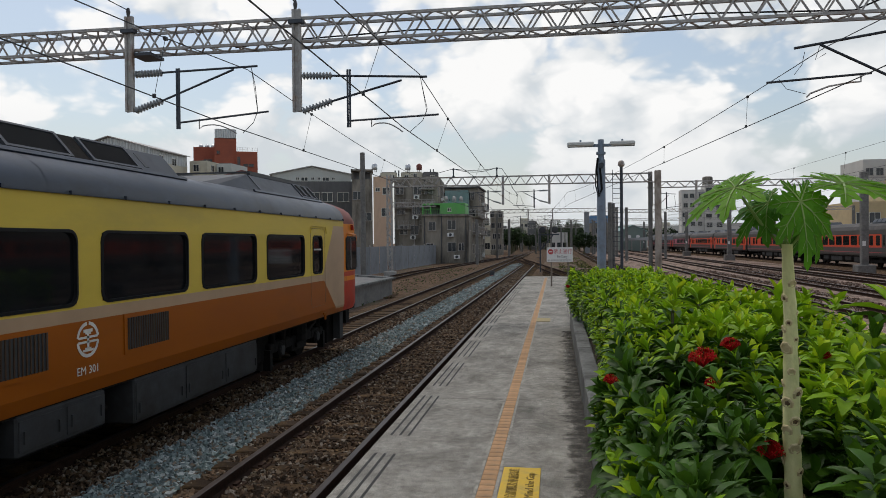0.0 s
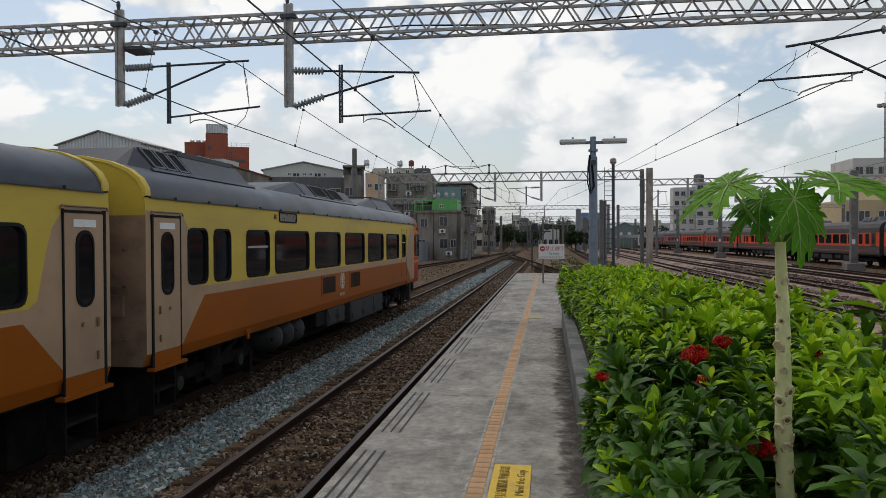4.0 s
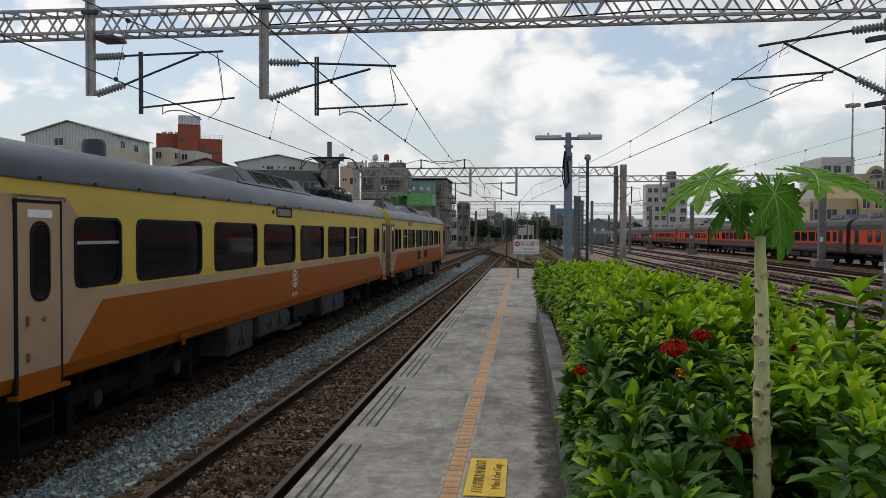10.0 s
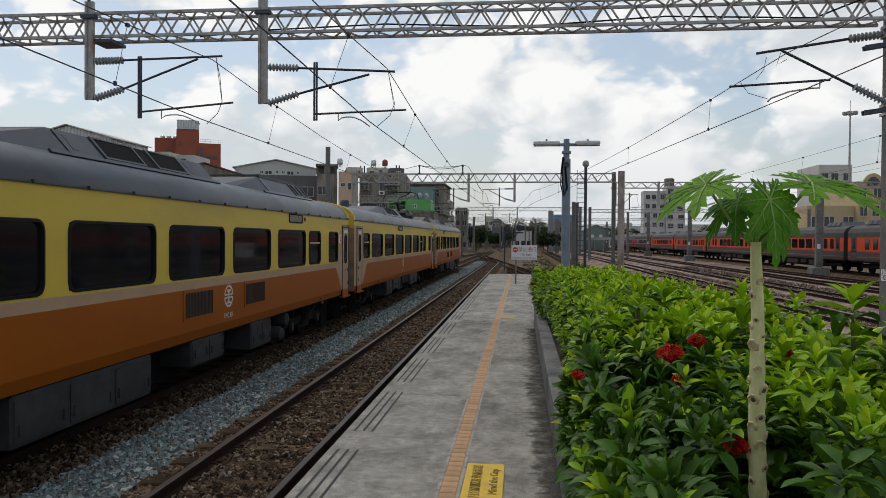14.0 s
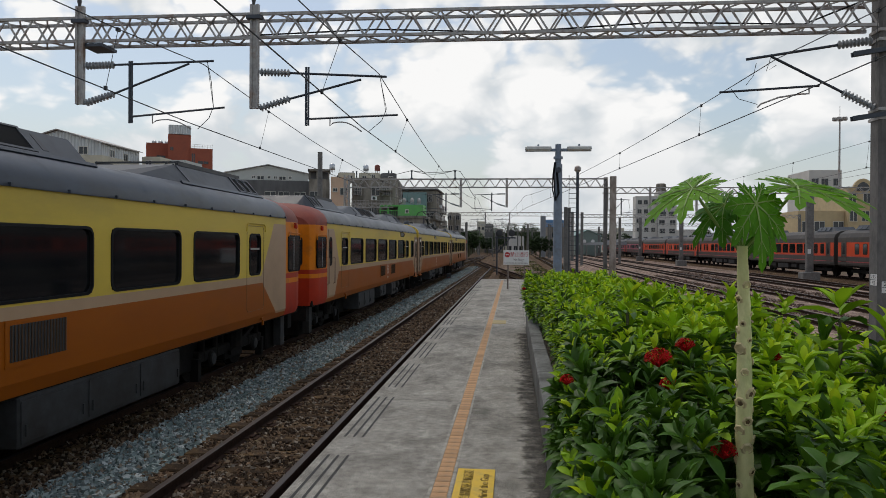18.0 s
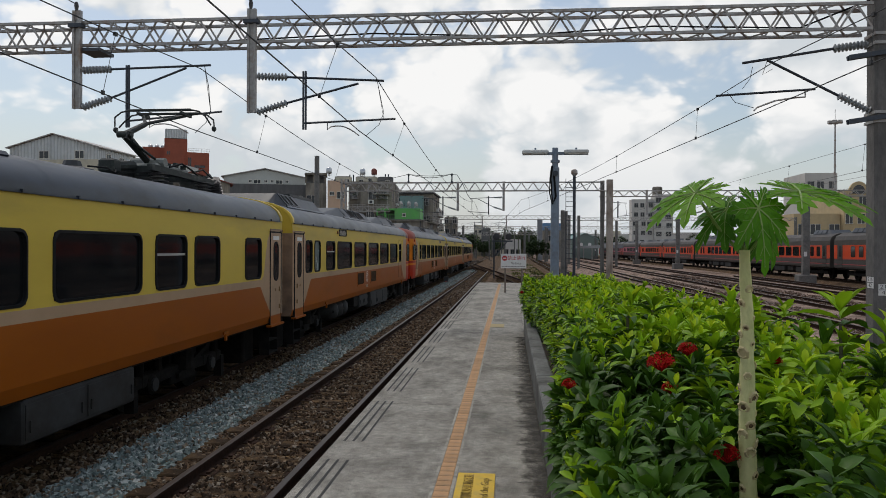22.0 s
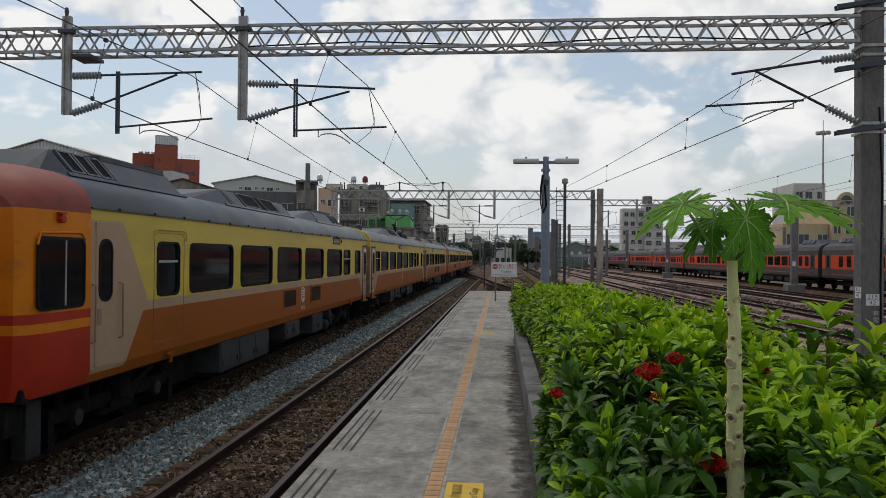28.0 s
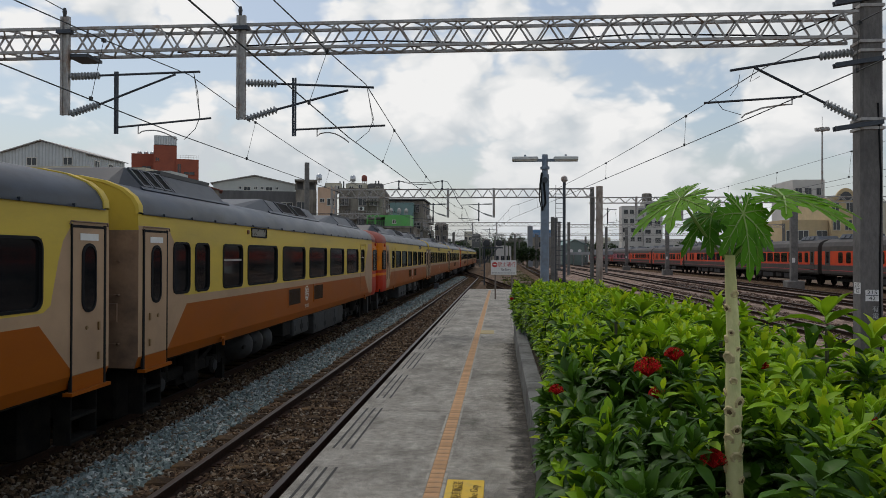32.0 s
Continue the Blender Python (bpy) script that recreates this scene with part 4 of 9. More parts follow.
def end_wall(parent, y, out):
    """Flat gangway end with its rounded yellow shoulder and dark bellows."""
    s = Shape()
    ring = body_ring(y)
    top = [p for p in ring if p[2] > 2.9]
    split = 2.78
    low = [(HALF, y, split), (-HALF, y, split)] + [p for p in ring if p[2] < 2.65 and p[0] < 0] + [p for p in ring if p[2] < 2.65 and p[0] > 0]
    upper = top + [(-HALF, y, split), (HALF, y, split)]
    s.poly(low if out > 0 else low[::-1], 0)
    s.poly(upper if out < 0 else upper[::-1], 1)
    s.obj("end_wall", [BEIGE_DIRTY, YELLOW], parent)
    c = Shape()
    outer = [(x * 1.010, z + 0.016) for x, z in ROOF_PROFILE]
    lip = [(x * 1.012, z + 0.020) for x, z in ROOF_PROFILE]
    inner = [(x * 0.985, z - 0.012) for x, z in ROOF_PROFILE]
    c.loft([[(x, y - out * d, z) for x, z in ring] for ring, d in ((inner, 0.13), (outer, 0.12), (lip, 0.04), (outer, 0.0), (inner, -0.016), (inner, 0.004))], 0, False, False)
    c.obj("end_shoulder", YELLOW, parent, smooth=True)
    b = Shape()
    y0, y1 = sorted((y, y + out * 0.30))
    n = 5
    for i in range(n):
        a = y0 + (y1 - y0) * i / n
        b.box(-0.62, 0.62, a + 0.005, a + (y1 - y0) / n - 0.01, 1.0, 2.95)
        b.box(-0.58, 0.58, a, a + (y1 - y0) / n, 1.02, 2.93)
    b.obj("gangway_bellows", RUBBER, parent)
    h = Shape()
    for z in (2.35, 1.9, 1.25):
        h.box(0.98, 1.18, *sorted((y + out * 0.05, y + out * 0.07)), z, z + 0.02)
        for x in (0.98, 1.16):
            h.box(x, x + 0.02, *sorted((y, y + out * 0.07)), z, z + 0.02)
    h.box(0.85, 1.15, *sorted((y, y + out * 0.05)), 1.55, 1.8)
    h.obj("end_fittings", BEIGE_DIRTY, parent)


def roof(parent, y0, y1, m=None):
    s = Shape()
    n = max(2, int((y1 - y0) / 1.9))
    ys = [y0 + (y1 - y0) * i / n for i in range(n + 1)]
    s.loft([[(x, y, z) for x, z in ROOF_PROFILE] for y in (y0, y1)], 0, False, False)
    ob = s.obj("roof", m or ROOF, parent, smooth=True)
    for y in ys[1:-1]:
        r = Shape()
        r.loft([[(x * 1.001, y + d, z + 0.003) for x, z in ROOF_PROFILE] for d in (-0.012, 0.012)], 0, False, False)
        r.obj("roof_seam", m or ROOF, parent, smooth=True)
    g = Shape()
    for sx in (-1, 1):
        a, b = sorted((sx * (HALF - 0.03), sx * (HALF + 0.016)))
        g.box(a, b, y0, y1, ZR - 0.008, ZR + 0.008)
        y = y0 + 0.6
        while y < y1:
            a2, b2 = sorted((sx * HALF, sx * (HALF + 0.035)))
            g.box(a2, b2, y, y + 0.035, ZR - 0.008, ZR + 0.03)
            y += 0.95
    g.obj("gutter", ROOF, parent)
    return ob


POD_PANEL = mat("dull grey roof panel", (0.064, 0.073, 0.086), (0.040, 0.046, 0.054), scale=5, rough=0.55, stain=(0.04, 0.043, 0.048), stain_scale=2.5, stain_cut=(0.45, 0.7))


def roof_unit(parent, y0, y1, panels, slope0=0.55, slope1=0.55, top=3.74, screen=None):
    """Housing on the roof with slanted ends; panels on its flanks: (start, end, kind), kind 0 plain, 1 louvred, 2 hatch with a slot, 3 open gap."""
    s = Shape()
    zf = 3.38
    def ring(y, xb, xt, zt):
        return [(xb, y, zf), (xt, y, zt), (-xt, y, zt), (-xb, y, zf)]
    s.loft([ring(y0, 0.80, 0.62, 3.47), ring(y0 + slope0, 1.04, 0.72, top), ring(y1 - slope1, 1.04, 0.72, top), ring(y1, 0.80, 0.62, 3.47)])
    ob = s.obj("roof_unit", ROOF_UNIT, parent, bevel=0.015)
    d0 = Vector((-0.32, 0, top - zf))
    for sx in (1, -1):
        o = Vector((sx * 1.04, 0, zf))
        nrm = Vector((sx * (top - zf), 0, 0.32)).normalized()
        def pt(f, y, h):
            p = o + Vector((sx * d0.x, 0, d0.z)) * f + nrm * h
            return (p.x, y, p.z)
        def plate(q, a, b, f0, f1, h0, h1, k):
            q.loft([[pt(f0, y, h0), pt(f1, y, h0), pt(f1, y, h1), pt(f0, y, h1)] for y in (a, b)], k)
        foot = Shape()
        plate(foot, y0 + slope0 * 0.8, y1 - slope1 * 0.8, 0.02, 0.14, 0.0, 0.03, 0)
        foot.obj("foot_rail", ROOF, ob)
        for a, b, kind in panels:
            q = Shape()
            if kind == 0:
                plate(q, a, b, 0.17, 0.95, 0.003, 0.012, 0)
                q.obj("side_panel", POD_PANEL, ob)
            elif kind == 3:
                plate(q, a, b, 0.17, 0.97, 0.002, 0.006, 0)
                q.obj("gap_cover", UNDER, ob)
            elif kind == 2:
                plate(q, a, b, 0.17, 0.95, 0.003, 0.012, 0)
                plate(q, a + 0.12, a + 0.22, 0.30, 0.82, 0.012, 0.016, 1)
                q.obj("hatch", [POD_PANEL, LOUVRE], ob)
            else:
                plate(q, a, b, 0.17, 0.24, 0.003, 0.03, 1); plate(q, a, b, 0.90, 0.96, 0.003, 0.03, 1)
                plate(q, a, a + 0.05, 0.24, 0.90, 0.003, 0.03, 1); plate(q, b - 0.05, b, 0.24, 0.90, 0.003, 0.03, 1)
                plate(q, a + 0.05, b - 0.05, 0.24, 0.90, 0.002, 0.006, 0)
                n = 11
                for i in range(n):
                    f = 0.25 + 0.64 * i / n
                    q.loft([[pt(f, y, 0.008), pt(f + 0.02, y, 0.024), pt(f + 0.034, y, 0.008)] for y in (a + 0.05, b - 0.05)], 0)
                q.obj("louvre", [LOUVRE, POD_PANEL], ob)
        if screen:
            c = Shape()
            c.box(*sorted((sx * 0.66, sx * 0.72)), screen[0], screen[1], top + 0.004, top + 0.075)
            c.obj("screen", LOUVRE, ob)
    if screen:
        for y in (screen[0], screen[1]):
            Shape().box(-0.72, 0.72, y - 0.02, y + 0.02, top + 0.04, top + 0.07).obj("screen_bar", LOUVRE, ob)
    return ob


def cooling_unit(parent, u):
    """Long cooling housing whose flank starts at u."""
    roof_unit(parent, u - 1.75, u + 4.75, [(u + 0.08, u + 0.78, 2), (u + 0.82, u + 1.85, 1), (u + 1.87, u + 2.18, 3), (u + 2.2, u + 3.18, 1), (u + 3.22, u + 4.1, 2)], 1.75, 0.6)


def vent_unit(parent, a, b, ahead):
    """Shorter housing a to b; three louvres at its far end if ahead, else at its near end, the rest plain."""
    w = 0.345
    if ahead:
        lv = [(b - w * (3 - i), b - w * (3 - i) + w - 0.03, 1) for i in range(3)]
        roof_unit(parent, a - 1.6, b + 0.35, [(a + 0.05, b - 3 * w - 0.05, 0)] + lv, 1.6, 0.3, screen=(a + 0.2, b - 0.4))
    else:
        lv = [(a + w * i, a + w * i + w - 0.03, 1) for i in range(3)]
        roof_unit(parent, a - 0.4, b + 0.5, lv + [(a + 3 * w + 0.05, b - 0.05, 0)], 0.35, 0.5, screen=(a + 1.1, b - 0.1))


def emblem(parent, y, z, side, words):
    """Round railway emblem in plain shapes, and the car's number below it."""
    x = side * (HALF + 0.003)
    s = Shape()
    def ring(r0, r1, a0, a1, n=20):
        for i in range(n):
            t0, t1 = radians(a0 + (a1 - a0) * i / n), radians(a0 + (a1 - a0) * (i + 1) / n)
            q = [(x, y + side * r * math.cos(t), z + r * math.sin(t)) for r, t in ((r0, t0), (r1, t0), (r1, t1), (r0, t1))]
            s.poly(q)
    def bar(y0, y1, z0, z1):
        a, b = sorted((x, x + side * 0.002))
        s.box(a, b, y + y0, y + y1, z + z0, z + z1)
    ring(0.150, 0.186, 9, 85); ring(0.150, 0.186, 95, 171)
    ring(0.150, 0.186, 187, 353, 32)
    bar(-0.075, 0.075, 0.075, 0.108)
    bar(-0.045, 0.045, 0.055, 0.075)
    bar(-0.018, 0.018, -0.095, 0.055)
    bar(-0.160, 0.160, 0.012, 0.036)
    bar(-0.160, 0.160, -0.036, -0.012)
    bar(-0.050, 0.050, -0.100, -0.082)
    bar(-0.088, 0.088, -0.124, -0.100)
    s.obj("emblem", CREAM_MARK, parent, "cream round emblem")
    lettering(words, 0.12, CREAM_MARK, "car_number", parent, pose(x, y, z - 0.32, 90, 0, 90 if side > 0 else -90), fit=0.34)


SLAT = mat("grimy brown grille slat", (0.095, 0.052, 0.028), (0.055, 0.034, 0.022), rough=0.8, spec=0.2)


def grille(parent, y0, y1, side, z0=1.29, z1=1.65):
    x = side * HALF
    s = Shape()
    a, b = sorted((x, x + side * 0.012))
    s.box(a, b, y0 - 0.06, y1 + 0.06, z0 - 0.05, z1 + 0.05, 0)
    c, d = sorted((x + side * 0.0125, x + side * 0.014))
    s.box(c, d, y0, y1, z0, z1, 1)
    n = int((y1 - y0) / 0.05)
    for i in range(n):
        e, f = sorted((x + side * 0.014, x + side * 0.022))
        yy = y0 + (i + 0.3) * (y1 - y0) / n
        s.box(e, f, yy, yy + 0.014, z0, z1, 2)
    s.obj("grille", [ORANGE, LOUVRE, SLAT], parent, "black louvred grille")


WHEEL_R = 0.43


def wheelset_mesh():
    if "wheelset" not in MESHES:
        s = Shape()
        s.tube((-0.75, 0, 0), (0.75, 0, 0), 0.07, 10)
        for sx in (-1, 1):
            s.stack((sx * 0.60, 0, 0), (-sx, 0, 0), [(0, 0.34), (0.0, WHEEL_R - 0.01), (0.10, WHEEL_R), (0.105, WHEEL_R + 0.028), (0.13, WHEEL_R + 0.028), (0.132, 0.2)], 20)
            s.stack((sx * 0.605, 0, 0), (sx, 0, 0), [(0, 0.16), (0.05, 0.12), (0.14, 0.11)], 12)
            for i in range(6):
                a = 2 * math.pi * i / 6
                s.tube((sx * 0.61, 0.24 * math.cos(a), 0.24 * math.sin(a)), (sx * 0.625, 0.24 * math.cos(a), 0.24 * math.sin(a)), 0.03, 6)
        MESHES["wheelset"] = s.mesh("wheelset", UNDER)
    return MESHES["wheelset"]


def bogie(parent, y, axles):
    """Two-axle bogie; its wheelsets turn."""
    t = new("bogie"); t.parent = parent
    t.matrix_basis = pose(0, y, 0)
    s = Shape()
    for sx in (-1, 1):
        a, b = sorted((sx * 0.80, sx * 0.98))
        s.cbox(a, b, -1.55, 1.55, 0.42, 0.60, 0.02)
        s.cbox(a, b, -0.45, 0.45, 0.30, 0.46, 0.02)
        for sy in (-1.05, 1.05):
            s.stack((sx * 0.72, sy, WHEEL_R), (sx, 0, 0), [(0, 0.15), (0.27, 0.15), (0.29, 0.11)], 12)
            s.tube((sx * 0.92, sy - 0.28, 0.42), (sx * 0.92, sy - 0.28, 0.80), 0.07, 8)
            s.tube((sx * 0.92, sy + 0.28, 0.42), (sx * 0.92, sy + 0.28, 0.80), 0.07, 8)
        s.tube((sx * 0.95, 0, 0.5), (sx * 0.95, 0, 0.95), 0.19, 12)
        s.strut((sx * 1.02, -0.3, 0.42), (sx * 1.02, 0.9, 0.8), 0.05, 0.08)
        s.box(*sorted((sx * 0.86, sx * 1.0)), 1.5, 1.62, 0.12, 0.5)
        s.box(*sorted((sx * 0.86, sx * 1.0)), -1.62, -1.5, 0.12, 0.5)
    s.box(-0.85, 0.85, -0.25, 0.25, 0.45, 0.75)
    s.obj("bogie_frame", UNDER, t)
    for sx in (-1, 1):
        for sy in (-1.05, 1.05):
            g = Shape()
            g.stack((sx * 1.01, sy, WHEEL_R), (sx, 0, 0), [(0, 0.10), (0.03, 0.10), (0.04, 0.05)], 12)
            g.obj("axle_cover", UNDER_GREY, t)
    for sy in (-1.05, 1.05):
        w = new("wheelset", wheelset_mesh()); w.parent = t
        w.matrix_basis = pose(0, sy, WHEEL_R)
        axles.append((w, sy))
    return t


def under_case(parent, y0, y1, z0, m=None, doors=0, side_in=0.06, z1=None):
    s = Shape()
    z1 = z1 or Z0 - 0.02
    s.cbox(-HALF + side_in, HALF - side_in, y0, y1, z0, z1, 0.02, 0)
    ob = s.obj("equipment_case", m or UNDER_GREY, parent)
    w = (y1 - y0) / max(1, doors)
    for i in range(doors):
        d = Shape()
        d.cbox(HALF - side_in, HALF - side_in + 0.012, y0 + i * w + 0.03, y0 + (i + 1) * w - 0.03, z0 + 0.05, z1 - 0.05, 0.004)
        d.box(HALF - side_in + 0.012, HALF - side_in + 0.03, y0 + i * w + 0.08, y0 + i * w + 0.11, z0 + 0.12, z0 + 0.24)
        d.box(HALF - side_in + 0.012, HALF - side_in + 0.03, y0 + (i + 1) * w - 0.11, y0 + (i + 1) * w - 0.08, z0 + 0.12, z0 + 0.24)
        d.obj("case_door", m or UNDER_GREY, ob)


def air_tanks(parent, y0, n, r=0.29, pitch=0.62):
    for i in range(n):
        s = Shape()
        y = y0 + i * pitch
        s.stack((-0.9, y, 0.66), (1, 0, 0), [(0, 0.05), (0.03, r * 0.6), (0.10, r * 0.9), (0.2, r), (1.95, r), (2.1, r * 0.88), (2.2, r * 0.55), (2.23, 0.05)], 16)
        s.obj("air_tank", UNDER_GREY, parent, smooth=True)
    Shape().box(1.24, 1.27, y0 - 0.3, y0 + (n - 1) * pitch + 0.3, 0.62, 0.68).obj("tank_strap", UNDER, parent)


def cab(parent, y, out, far_door):
    """Driving end: orange and red nose with windscreens; y is its tip."""
    base = y - out * 1.18
    rings = [body_ring(base), body_ring(y - out * 0.42, 1.0, 0.04), body_ring(y - out * 0.12, 0.972, 0.16), body_ring(y, 0.90, 0.30)]
    bm = bmesh.new()
    n = len(rings[0])
    vs = [[bm.verts.new(p) for p in r] for r in rings]
    for a, b in zip(vs, vs[1:]):
        for j in range(n - 1):
            q = [a[j], a[j + 1], b[j + 1], b[j]]
            bm.faces.new(q if out < 0 else q[::-1])
    bm.faces.new(vs[-1] if out < 0 else vs[-1][::-1])
    for z in (1.61, 1.715, 1.82, 2.93):
        bmesh.ops.bisect_plane(bm, geom=list(bm.verts) + list(bm.edges) + list(bm.faces), plane_co=(0, 0, z), plane_no=(0, 0, 1))
    for f in bm.faces:
        c = f.calc_center_median()
        f.material_index = 2 if c.z > 2.93 else (1 if c.z < 1.61 else (0 if c.z < 1.715 else (1 if c.z < 1.82 else 0)))
    bmesh.ops.recalc_face_normals(bm, faces=bm.faces)
    me = bpy.data.meshes.new("cab_shell")
    bm.to_mesh(me); bm.free()
    for m in (CAB_ORANGE, CAB_RED, CAB_ROOF):
        me.materials.append(m)
    me.polygons.foreach_set("use_smooth", [True] * len(me.polygons))
    me.set_sharp_from_angle(angle=radians(35))
    nose = new("cab_shell", me); nose.parent = parent
    for side in (1, -1):
        w = add_window(nose, y - out * 0.60, 1.87, 2.62, 0.84, side, name="cab_window", r=0.08, proud=True)
        w.location.x += side * 0.006
        Shape().box(0.002, 0.014, -0.012 - out * side * 0.05, 0.012 - out * side * 0.05, -0.36, 0.36).obj("window_bar", SASH, w)
        g = Shape()
        xx = side * (HALF + 0.015)
        g.pipe([(xx, y - out * 0.15, 2.55), (xx, y - out * 0.2, 2.68), (xx, y - out * 0.95, 2.70), (xx, y - out * 1.04, 2.62)], 0.012)
        g.obj("rain_gutter", CAB_ORANGE, nose)
        l = Shape()
        l.stack((side * HALF, y - out * 0.55, 2.84), (side, 0, 0), [(0, 0.05), (0.05, 0.05), (0.06, 0.03)], 10)
        l.box(*sorted((side * HALF, side * (HALF + 0.05))), y - out * 0.55 - 0.06, y - out * 0.55 + 0.06, 2.89, 2.91)
        l.obj("side_lamp", CAB_RED, nose)
    for sx in (-1, 1):
        g = Shape()
        o, n2 = rrect(0.74, 0.74, 0.1), rrect(0.66, 0.66, 0.08)
        g.loft([[(sx * 0.74 + a, y + out * d, 2.27 + b) for a, b in ring] for ring, d in ((o, -0.02), (o, 0.015), (n2, 0.02), (n2, 0.0))], 0, False)
        ws = g.obj("windscreen_frame", RUBBER, nose)
        p = [(sx * 0.74 + a, y + out * 0.006, 2.27 + b) for a, b in n2]
        Shape().poly(p if out * sx < 0 else p[::-1]).obj("windscreen", GLASS_DARK, ws)
    f = Shape()
    f.loft([[(0.55 + a, y + out * d, 2.80 + b) for a, b in rrect(0.42, 0.15, 0.05)] for d in (-0.05, 0.03)])
    f.obj("route_lamp", mat("cream lamp glass", (0.62, 0.55, 0.33), rough=0.4), nose)
    Shape().box(-0.34, 0.34, *sorted((y, y + out * 0.03)), 1.05, 2.75).obj("front_door", CAB_ORANGE, nose)
    h = Shape()
    for x in (-0.85, 0.85):
        for dz in (1.38, 1.52):
            h.stack((x, y, dz), (0, out, 0), [(0, 0.075), (0.05, 0.075), (0.055, 0.05)], 12)
    h.obj("headlight", PORCELAIN, nose)
    b = Shape()
    b.box(-1.2, 1.2, *sorted((y - out * 0.3, y - out * 0.02)), 0.55, 0.92)
    b.box(1.0, 1.16, *sorted((y - out * 0.68, y - out * 0.42)), 0.22, 0.92, 1)
    b.box(-1.16, -1.0, *sorted((y - out * 0.68, y - out * 0.42)), 0.22, 0.92, 1)
    b.obj("buffer_beam", [UNDER, UNDER_GREY], parent)
    c = Shape()
    c.box(-0.14, 0.14, *sorted((y - out * 0.1, y + out * 0.24)), 0.72, 1.0)
    c.obj("coupler", UNDER, parent)


def hatch_outline(parent, y0, y1, z0, z1, side):
    """Raised seam round a service door."""
    x = side * (HALF + 0.004)
    s = Shape()
    p = [(x, y0, z0 + 0.05), (x, y0, z1 - 0.06), (x, y0 + 0.06, z1), (x, y1 - 0.06, z1), (x, y1, z1 - 0.06), (x, y1, z0 + 0.05), (x, y1 - 0.05, z0), (x, y0 + 0.05, z0), (x, y0, z0 + 0.05)]
    s.pipe(p, 0.0035, 5)
    s.obj("door_seam", BEIGE_DIRTY, parent)
    g = Shape()
    x2 = side * (HALF + 0.02)
    g.pipe([(x2, y0 - 0.05, z1 - 0.1), (x2, y0 - 0.03, z1 + 0.02), (x2, y0 + 0.05, z1 + 0.05), (x2, y1 - 0.05, z1 + 0.05), (x2, y1 + 0.03, z1 + 0.02), (x2, y1 + 0.05, z1 - 0.1)], 0.011, 6)
    g.obj("rain_gutter", YELLOW, parent)


def dest_panel(parent, y0, y1, side, lamp_y):
    s = Shape()
    o = rrect(y1 - y0, 0.19, 0.04)
    i = rrect(y1 - y0 - 0.05, 0.14, 0.03)
    x = side * (HALF - 0.012)
    m = (y0 + y1) / 2
    s.loft([[(x + side * d, m + a, 2.885 + b) for a, b in ring] for ring, d in ((o, 0.0), (o, 0.02), (i, 0.02), (i, 0.008))], 0, False)
    s.poly([(x + side * 0.009, m + side * a, 2.885 + b) for a, b in i], 1)
    s.obj("destination_panel", [RUBBER, mat("unlit display", (0.11, 0.10, 0.07), rough=0.3)], parent)
    l = Shape()
    l.stack((x, lamp_y, 2.885), (side, 0, 0), [(0, 0.045), (0.03, 0.045), (0.04, 0.028)], 10)
    l.obj("side_lamp", mat("dull amber lamp", (0.24, 0.10, 0.045), rough=0.4), parent)


def body_of(name, label, y0, y1):
    t = thing(name, label, "train car", "cars of the train")
    Shape().box(-HALF + 0.08, HALF - 0.08, y0 + 0.05, y1 - 0.05, Z0 - 0.03, Z0 + 0.12).obj("underframe", UNDER, t)
    # dark core hung below sill depth, standing in for the shade under the car
    Shape().box(-0.42, 0.42, y0 + 0.5, y1 - 0.5, 0.16, Z0 - 0.03).obj("sill_shade_fill", UNDER, t)
    # solid blocks for the brake gear, added to fill the shaded gaps darkly
    for a, b in ((y0 + 0.35, y0 + 0.95), (y1 - 0.95, y1 - 0.35)):
        Shape().cbox(-HALF + 0.5, HALF - 0.5, a, b, 0.14, Z0 - 0.04, 0.03).obj("brake_gear_fill", UNDER, t)
    inn = Shape()
    inn.box(-HALF + 0.06, HALF - 0.06, y0 + 0.1, y1 - 0.1, Z0 + 0.13, Z0 + 0.16)
    inn.obj("floor", UNDER, t)
    return t


def marks(parent, side, spots):
    a, b = sorted((side * HALF, side * (HALF + 0.03)))
    for y in spots:
        s = Shape()
        s.box(a, b, y - 0.1, y + 0.1, 0.99, 1.03)
        s.box(a, b, y - 0.03, y + 0.03, 0.88, 1.0)
        s.obj("lifting_bracket", ORANGE, parent)


GEAR = mat("greenish black oily gear", (0.035, 0.042, 0.038), (0.018, 0.021, 0.02), scale=14, rough=0.6, spec=0.3, stain=(0.09, 0.095, 0.085), stain_scale=6, stain_cut=(0.55, 0.75))
CAST = mat("pale grey cast housing", (0.24, 0.25, 0.23), (0.15, 0.16, 0.15), scale=12, rough=0.6)


